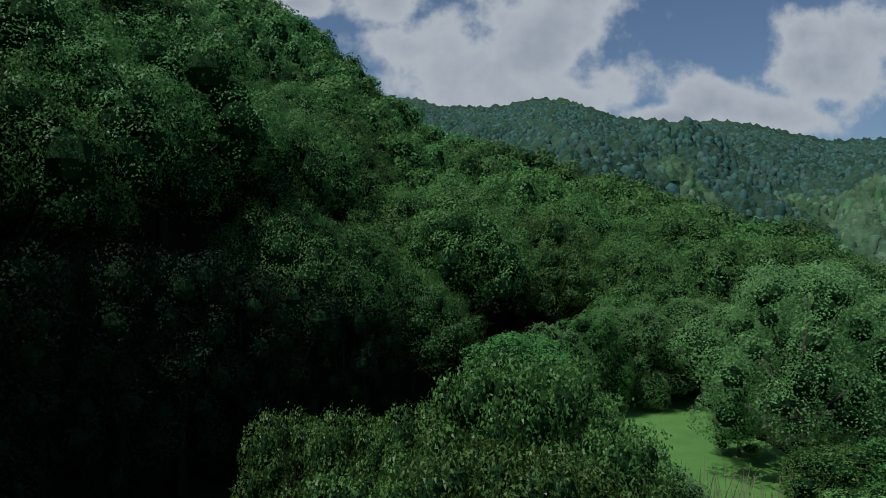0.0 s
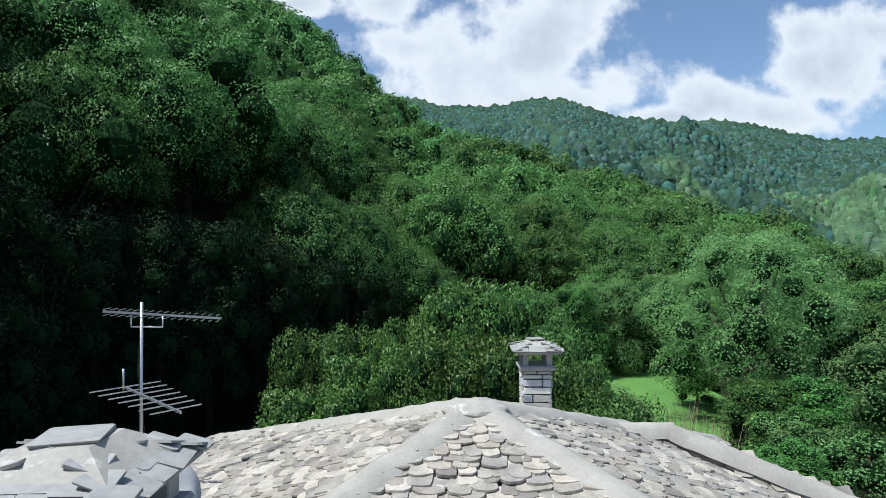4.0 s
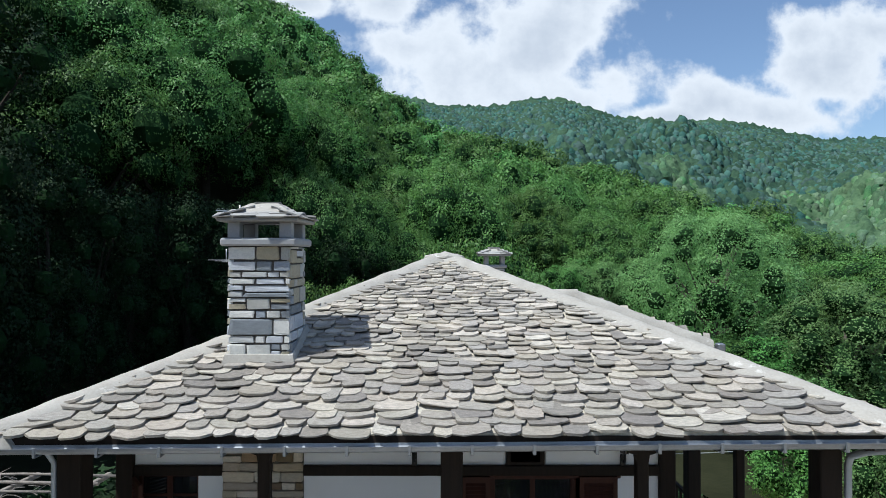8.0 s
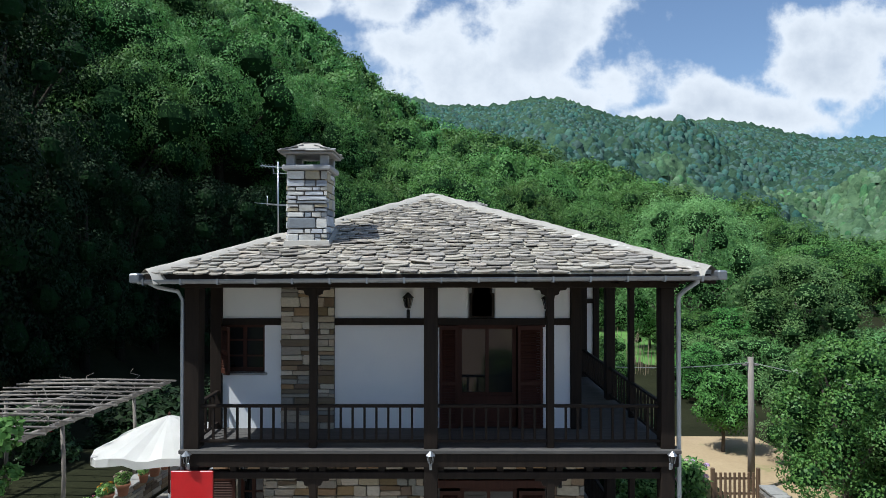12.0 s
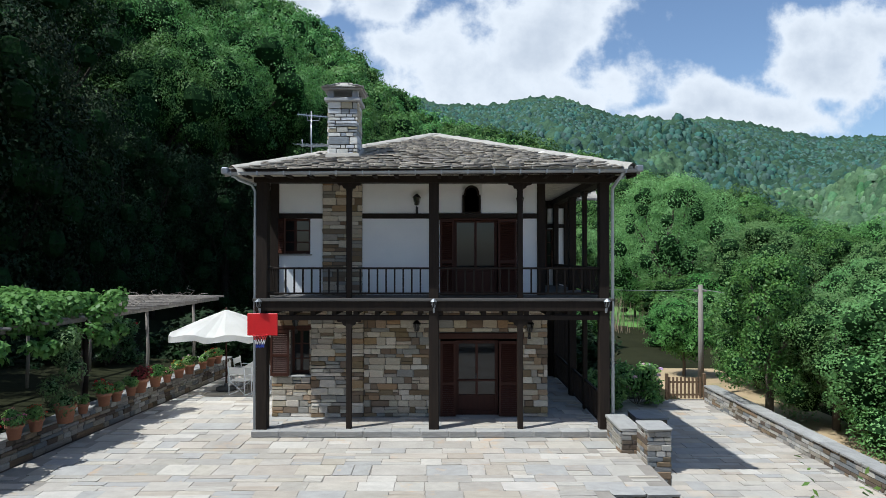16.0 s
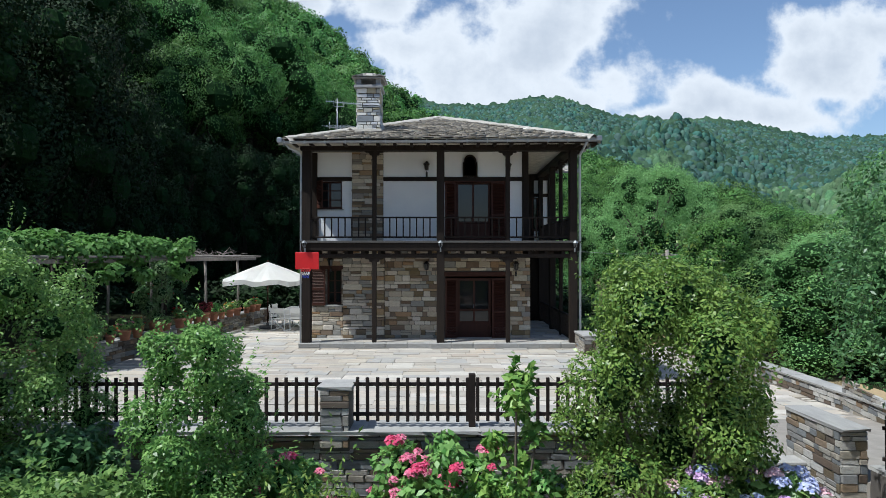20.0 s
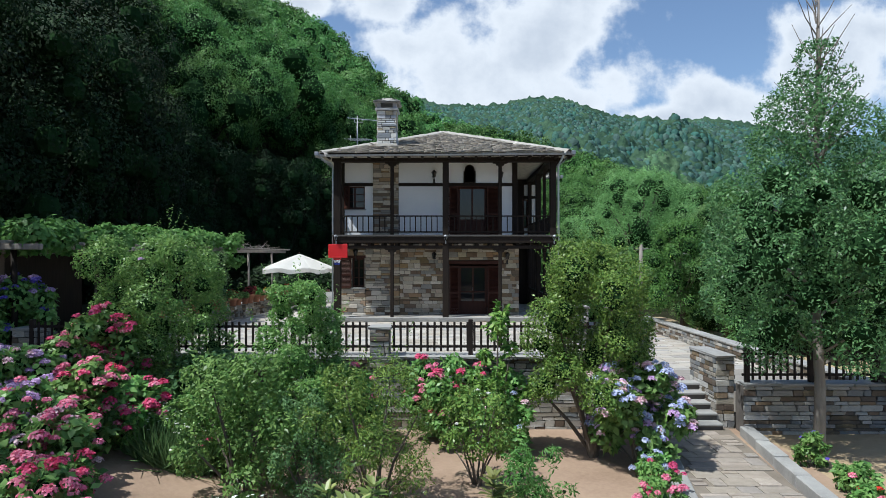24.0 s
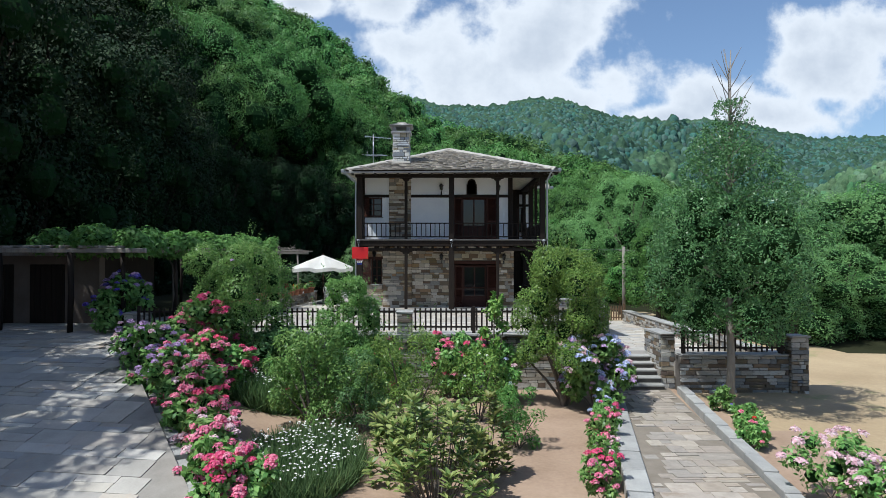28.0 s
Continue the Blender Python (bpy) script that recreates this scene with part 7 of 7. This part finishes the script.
def lay(name, rects, meshes, parent, m, thick=0.07, gap=0.011, out=0.018, label=""):
    """Stones as parts: rects in the (x, z) plane of the frame m, the face towards -y."""
    for a, b, c, d in rects:
        ob = new(name, meshes[int(rng_p.integers(len(meshes)))])
        ob.parent = parent
        ob.matrix_basis = m @ Matrix.LocRotScale(((a + b) / 2, thick / 2 - rng_p.uniform(0.4, 1.0) * out, (c + d) / 2), None, (b - a - gap, thick, d - c - gap))
        if label:
            ob["label"] = label


def joined(name, rects, mesh, parent, m, thick=0.07, gap=0.014, out=0.018, material=None, label=""):
    """The same stones in one mesh."""
    co = np.array([v.co[:] for v in mesh.vertices])
    polys = [tuple(p.vertices) for p in mesh.polygons]
    verts, faces = [], []
    for a, b, c, d in rects:
        base = len(verts)
        s = np.array((b - a - gap, thick, d - c - gap)) * rng_p.choice((-1, 1), 3) * (1, 1, 1)
        s[1] = abs(s[1])
        flip = s[0] * s[2] < 0
        q = co * s + ((a + b) / 2, thick / 2 - rng_p.uniform(0.4, 1.0) * out, (c + d) / 2)
        verts += [tuple(m @ Vector(v)) for v in q]
        faces += [tuple(base + i for i in (p[::-1] if flip else p)) for p in polys]
    ob = new(name, mesh_from(name, verts, faces, (material,)))
    ob.parent = parent
    return tagged(ob, label, kind="stuff")


STONES = [block_mesh("stone", STONE) for _ in range(6)]
WALL_STONES = [block_mesh("stone", GARDEN_STONE) for _ in range(6)]
STACKS = [block_mesh("stone", STACK_STONE) for _ in range(5)]
SLABS = [block_mesh("paving_slab", PAVING, 0.05, 0.035) for _ in range(5)]
PATH_SLABS = [block_mesh("paving_slab", PATH_PAVING, 0.07, 0.05) for _ in range(5)]
CAPS = [block_mesh("coping_stone", COPING, 0.06, 0.05) for _ in range(4)]

# house front, ground floor, and the chimney breast
lay("stone", courses(-3.86, 2.68, P0, 2.9, (0.07, 0.20), (0.12, 0.44), (WIN, (DOOR[0] - 0.05, DOOR[1] + 0.05, P0, 2.28), (-2.92, -1.68, P0, 2.9))), STONES, ground_wall, pose(0, WY - 0.03, 0))
lay("stone", courses(-2.92, -1.68, P0, 2.9, (0.07, 0.20), (0.12, 0.40)), STONES, ground_wall, pose(0, WY - 0.10, 0), 0.12)
lay("stone", courses(-2.66, -1.72, DECK, 5.9, (0.08, 0.18), (0.16, 0.45)), STONES, breast, pose(0, WY - 0.06, 0))
lay("stone", courses(WY, 6.2, P0, 2.9, (0.09, 0.2), (0.3, 0.7)), STONES, ground_wall, pose(2.63, 0, 0, 0, 0, 90))
# the stacks
for k, (cx, cy, hw, z0, z1, home, hh) in enumerate(((*CH, 6.25, 7.68, stack, (0.05, 0.19)), (1.05, 7.75, 0.215, 6.3, 7.30, small_stack, (0.06, 0.13)))):
    for a in (0, 90, 180, 270):
        lay("stone", courses(-hw, hw, z0, z1, hh, (0.10, 0.36)), STACKS, home, pose(cx, cy, 0, 0, 0, a) @ pose(0, -hw, 0), 0.06, 0.02)
# slates on the caps: rows laid from the edge to the top on all four sides
for cx, cy, hw, z, home in ((CH[0], CH[1], 0.485, 7.985, cap), (1.05, 7.75, 0.38, 7.595, small_cap)):
    for row in range(4):
        e = hw * (0.0, 0.22, 0.44, 0.66)[row]
        for side_ in range(4):
            half, u = hw - e, -(hw - e)
            while u < half - 0.02:
                w = min(rng_p.uniform(0.16, 0.34) * hw * 2, half - u)
                ob = new("slate", CAPS[int(rng_p.integers(4))])
                ob.parent = home
                deep = hw * rng_p.uniform(0.34, 0.42)
                ob.matrix_basis = pose(cx, cy, z + 0.008 + e * 0.36 + rng_p.uniform(0, 0.008), 0, 0, 90 * side_) @ pose(u + w / 2, -(hw - e) + deep / 2 + rng_p.uniform(-0.015, 0.012), deep * 0.16, 17 + rng_p.uniform(-2, 2), rng_p.uniform(-2, 2), rng_p.uniform(-5, 5)) @ Matrix.Diagonal((w - 0.008, deep, rng_p.uniform(0.012, 0.02), 1))
                u += w
    ob = new("slate", CAPS[0])
    ob.parent = home
    ob.matrix_basis = pose(cx, cy, z + 0.03 + hw * 0.34, 1, -1, 12) @ Matrix.Diagonal((hw * 0.62, hw * 0.58, 0.018, 1))


# ---- the roof's slates ----
def slate_mesh(material):
    bm = bmesh.new()
    j = lambda s: rng_p.uniform(-s, s)  # noqa: E731
    outline = [(-0.49 + j(0.03), 0.36 + j(0.16)), (-0.38 + j(0.08), 0.10 + j(0.12)), (-0.17 + j(0.09), -0.03 + j(0.09)), (0.14 + j(0.10), -0.05 + j(0.09)),
               (0.38 + j(0.08), 0.10 + j(0.12)), (0.49 + j(0.03), 0.38 + j(0.16)), (0.45, 1.9), (-0.45, 1.9)]
    prism(bm, outline, -0.5, 0.5)
    return bm_mesh("slate", bm, material)


SLATES = [slate_mesh(SLATE) for _ in range(12)]


def slate_frames(a, b, top, exposure, widths, trim=0.10):
    """Poses and sizes of the slates on a three-cornered slope with the eave from a to b."""
    a, b, top = Vector(a), Vector(b), Vector(top)
    along = (b - a).normalized()
    foot = a + along * (top - a).dot(along)
    up = (top - foot).normalized()
    nrm = along.cross(up)
    rise, left, right = (top - foot).length, (foot - a).dot(along), (b - foot).dot(along)
    v = -1.9 * exposure
    while v < rise - 0.1:
        v = max(v + (1.40 - 0.68 * max(v, 0) / rise) * exposure, -0.10)
        k = 1 - v / rise
        exposed = (1.45 - 0.68 * v / rise) * exposure
        u, end = -left * k + trim, right * k - trim
        grow = 1.35 - 0.6 * v / rise
        while u < end:
            w = rng_p.uniform(*widths) * grow
            mid = u + w / 2
            if u + w > end + 0.12:
                w = max(end - u, 0.12)
                mid = u + w / 2
            c = foot + along * mid + up * (v - 0.03 + rng_p.uniform(-0.035, 0.03)) + nrm * (0.028 + rng_p.uniform(0, 0.022))
            m = Matrix((along, up, nrm)).transposed().to_4x4()
            m.translation = c
            yield m @ pose(0, 0, 0, -10.0 + rng_p.uniform(-3, 3), rng_p.uniform(-4, 4), rng_p.uniform(-9, 9)) @ Matrix.Diagonal((w * rng_p.uniform(0.92, 1.08), exposed * rng_p.uniform(0.95, 1.15), rng_p.uniform(0.012, 0.027), 1))
            u += w
    return


def slate_field(name, more, slopes, parent, exposure, widths, trim=0.10):
    verts, faces = [], []
    bases = [(np.array([v.co[:] for v in me.vertices]), [tuple(p.vertices) for p in me.polygons]) for me in SLATES]
    for frames in (more, *(slate_frames(a, b, top, exposure, widths, trim) for a, b, top in slopes)):
        for m in frames:
            co, polys = bases[int(rng_p.integers(len(bases)))]
            n = len(verts)
            mm = np.array(m)
            verts += list(map(tuple, co @ mm[:3, :3].T + mm[:3, 3]))
            faces += [tuple(n + i for i in p) for p in polys]
    ob = new(name, mesh_from(name, verts, faces, (SLATE_MASS,)))
    ob.parent = parent
    return tagged(ob, "grey stone slates", kind="stuff")


A, B, C_, D_ = (EX0, EY0, EAVE), (EX1, EY0, EAVE + 0.06), (EX1, EY1, EAVE), (EX0, EY1, EAVE)
front_slope = list(slate_frames(A, B, APEX, 0.106, (0.13, 0.31)))
for m in front_slope[:300]:
    ob = new("slate", SLATES[int(rng_p.integers(12))])
    ob.parent = roof
    ob.matrix_basis = m
slate_field("slate_field", front_slope[300:], [(B, C_, APEX), (C_, D_, APEX), (D_, A, APEX)], roof, 0.106, (0.13, 0.31))
slate_field("slate_field", [], [(wp[0], wp[1], wp[3]), ((1.9, 5.75, 6.34), (3.1, 5.6, 6.2), wp[4])], wing_roof, 0.105, (0.13, 0.26), 0.19)


def mortar_ridge(name, p, q, width, parent, lift=0.05, seed=1):
    """An uneven band of mortar along a hip."""
    p, q = Vector(p), Vector(q)
    way = (q - p).normalized()
    across = way.cross(Vector((0, 0, 1))).normalized()
    n = int((q - p).length / 0.09)
    bm = bmesh.new()
    rings = []
    for i in range(n + 1):
        c = p + (q - p) * (i / n)
        ring = []
        for s, h in ((-1.0, -0.11), (-0.72, 0.0), (-0.3, 0.035), (0, 0.045), (0.3, 0.035), (0.72, 0.0), (1.0, -0.11)):
            w = width * (1 + 0.30 * noise.noise((c.x * 2.6 + 10 * (s > 0), c.y * 2.6 + seed, 3.0 * (s > 0)))) * s
            ring.append(bm.verts.new(c + across * w + Vector((0, 0, lift + h - abs(s) * width * 0.25 + 0.022 * noise.noise((c.x * 4, c.y * 4 + s, seed))))))
        rings.append(ring)
    for r0, r1 in zip(rings, rings[1:]):
        for k in range(6):
            bm.faces.new((r0[k], r0[k + 1], r1[k + 1], r1[k])).smooth = True
    return part(name, bm, MORTAR, parent, "pale mortar along the hip")


for k, c in enumerate((A, B, C_, D_)):
    mortar_ridge("hip_mortar", c, (APEX[0], APEX[1], APEX[2] + 0.02), 0.25, roof, 0.03, k * 7)
mortar_ridge("hip_mortar", wp[1], wp[3], 0.16, wing_roof, 0.035, 41)
mortar_ridge("ridge_mortar", (1.8, 6.05, 6.84), (2.55, 6.05, 6.84), 0.13, wing_roof, 0.03, seed=47)
bm = bmesh.new()
bmesh.ops.create_icosphere(bm, subdivisions=3, radius=1)
for v in bm.verts:
    v.co = Vector((APEX[0] + v.co.x * 0.34, APEX[1] + v.co.y * 0.30, APEX[2] - 0.02 + v.co.z * 0.07)) + Vector((0, 0, 0.03 * noise.noise(v.co * 3)))
part("apex_mortar", bm, MORTAR, roof)


# ---- stones and copings of the garden walls ----
for ob, L, z0, z1, thick, heights, widths, both, slope, cope, lip in WALLS:
    low = z0 + 0.05
    if L < 1.0:
        heights, widths = (0.06, 0.14), (0.12, 0.32)
    rects = courses(0, L, low, z1 + min(slope), heights, widths)
    if slope[0] > 0.1:
        rects += [r for r in courses(0, L * 0.8, z1, z1 + slope[0], heights, widths) if r[3] < z1 + slope[0] * (1 - r[1] / L) + 0.02]
    sides = [Matrix()] + ([pose(L, thick, 0, 0, 0, 180)] if both else [])
    for m in sides:
        if L > 5 and m != Matrix():
            joined("stone_facing", rects, WALL_STONES[0], ob, m, 0.08, 0.016, 0.02, GARDEN_MASS)
        else:
            lay("stone", rects[-300:], WALL_STONES, ob, m, 0.08, 0.013, 0.022)
            if len(rects) > 300:
                joined("stone_facing", rects[:-300], WALL_STONES[0], ob, m, 0.08, 0.013, 0.02, GARDEN_MASS)
    if both:
        for m, w in ((pose(0, thick, 0, 0, 0, -90), thick), (pose(L, 0, 0, 0, 0, 90), thick)):
            lay("stone", courses(0, w, low, z1 + slope[0 if m.translation.x < 0.01 else 1], heights, widths), WALL_STONES, ob, m, 0.08, 0.016, 0.02)
    n = max(round(L / 0.75), 1)
    for k in range(n):
        a, b = L * k / n, L * (k + 1) / n
        c = new("coping_stone", CAPS[int(rng_p.integers(4))])
        c.parent = ob
        h = z1 + slope[0] + (slope[1] - slope[0]) * (k + 0.5) / n
        e = lip if n == 1 else 0
        c.matrix_basis = Matrix.Translation(((a + b) / 2, thick / 2, h + cope / 2)) @ pose(0, 0, 0, rng_p.uniform(-0.6, 0.6), math.degrees(math.atan2(slope[0] - slope[1], L)), rng_p.uniform(-0.5, 0.5)) @ Matrix.Diagonal((b - a - 0.01 + 2 * e, thick + 2 * lip, cope, 1))


# ---- paving ----
def inside(x, y, outline):
    n, hit = len(outline), False
    for k in range(n):
        (x0, y0), (x1, y1) = outline[k], outline[(k + 1) % n]
        if (y0 > y) != (y1 > y) and x < (x1 - x0) * (y - y0) / (y1 - y0) + x0:
            hit = not hit
    return hit


def within(rect, outline, trim=0.0):
    a, b, c, d = rect
    return all(inside(x, y, outline) for x, y in ((a + trim, c + trim), (b - trim, c + trim), (a + trim, d - trim), (b - trim, d - trim)))


def pave(home, outline, level, heights, widths, area, turn=0.0, parts=None, thick=0.05, slabs=SLABS, mass=PAVING_MASS):
    """Slabs in courses over an outline; level(x, y) gives the height; those inside the stretch named parts are objects, the others joined."""
    x0, x1, y0, y1 = area
    rot = Matrix.Rotation(radians(turn), 4, "Z")
    single = 0
    verts, faces = [], []
    co = np.array([v.co[:] for v in slabs[0].vertices])
    polys = [tuple(p.vertices) for p in slabs[0].polygons]
    for a, b, c, d in courses(x0, x1, y0, y1, heights, widths):
        mid = rot @ Vector(((a + b) / 2, (c + d) / 2, 0))
        for shrink in (1.0, 0.6):
            w, h = (b - a) * shrink, (d - c) * shrink
            pts = [rot @ Vector(((a + b) / 2 + sx * w * 0.5, (c + d) / 2 + sy * h * 0.5, 0)) for sx, sy in ((-1, -1), (1, -1), (1, 1), (-1, 1))]
            if all(inside(p.x, p.y, outline) for p in pts):
                break
        else:
            continue
        z = level(mid.x, mid.y)
        e = 0.3
        gx_, gy_ = (level(mid.x + e, mid.y) - z) / e, (level(mid.x, mid.y + e) - z) / e
        tilt = Matrix(((1, 0, 0, 0), (0, 1, 0, 0), (gx_, gy_, 1, 0), (0, 0, 0, 1)))
        m = Matrix.Translation((mid.x, mid.y, z - thick / 2 + rng_p.uniform(-0.006, 0.006))) @ tilt @ rot @ pose(0, 0, 0, 0, 0, rng_p.uniform(-1.3, 1.3)) @ Matrix.Diagonal((w * rng_p.uniform(0.97, 1.02) - 0.010, h * rng_p.uniform(0.97, 1.02) - 0.010, thick, 1)) @ pose(0, 0, 0, 90)
        if parts and single < 300 and parts[0] < mid.x < parts[1] and parts[2] < mid.y < parts[3]:
            ob = new("paving_slab", slabs[int(rng_p.integers(5))])
            ob.parent = home
            ob.matrix_basis = m
            single += 1
        else:
            n = len(verts)
            mm = np.array(m)
            verts += list(map(tuple, co @ mm[:3, :3].T + mm[:3, 3]))
            faces += [tuple(n + i for i in p) for p in polys]
    if verts:
        ob = new("paving", mesh_from("paving", verts, faces, (mass,)))
        ob.parent = home
        tagged(ob, "worn grey and ochre paving slabs", kind="stuff")


pave(terrace, TERRACE, lambda x, y: Z0, (0.30, 0.60), (0.32, 0.82), (-8.8, 4.2, -10.7, 8.7), 0, (-6.0, 3.2, -8.2, -0.4))
PATH_OUT = [(3.7, -8.5), (5.3, -8.4), (5.75, -9.4), (8.6, -9.4), (9.8, -3.0), (9.8, 8.9), (3.0, 8.9), (3.0, -3)]
pave(side_path, PATH_OUT, lambda x, y: float(np.interp(y, (-9.8, -3, 9), (-0.235, -0.87, -1.07))), (0.32, 0.58), (0.35, 0.75), (2.9, 10, -10, 9), 0)
DRIVE_OUT = [(-3.45, -18.0), (-6.2, -13.7), (-7.6, -11.0), (-8.6, -8.6), (-8.9, -6), (-20, -6), (-20, -10.2), (-11.8, -11.5), (-11.2, -18)]
pave(drive, DRIVE_OUT, lambda x, y: float(np.interp(y, (-18, -13.7, -11, -8.6, -6), (-0.88, 0.04, 0.40, 0.52, 0.57))), (0.28, 0.5), (0.4, 0.8), (-21, 4, -19, 2), -6)
GP_OUT = [(4.15, -9.75), (5.5, -9.75), (4.38, -18.5), (2.4, -18.5)]
pave(garden_path, GP_OUT, lambda x, y: float(np.interp(y, (-18.5, -10.4), (-1.05, -0.92))), (0.18, 0.42), (0.2, 0.5), (2.1, 5.6, -18.5, -9.7), 0, (2.0, 5.6, -18.4, -9.7), slabs=PATH_SLABS, mass=PATH_MASS)

# porch floor: slabs, with a row of edge stones along its front
for k in range(13):
    a, b = -3.97 + k * 7.94 / 13, -3.97 + (k + 1) * 7.94 / 13
    c = new("edge_stone", CAPS[k % 4])
    c.parent = plinth
    c.matrix_basis = Matrix.Translation(((a + b) / 2, -0.12, P0 - 0.045)) @ Matrix.Diagonal((b - a - 0.012, 0.26, 0.125, 1))
pave(plinth, [(-3.9, 0.015), (3.9, 0.015), (3.9, 6.1), (2.7, 6.1), (2.7, 1.02), (-3.9, 1.02)], lambda x, y: P0 + 0.014, (0.25, 0.42), (0.3, 0.7), (-3.9, 3.9, 0.02, 6.1), 0, (-4, 4, 0, 1.05))


# ---- the whole place to its true size ----
for ob in list(scene.objects):
    if ob.parent is None and ob.type in ("MESH", "EMPTY", "CURVE", "FONT"):
        ob.matrix_basis = Matrix.Scale(S, 4) @ ob.matrix_basis
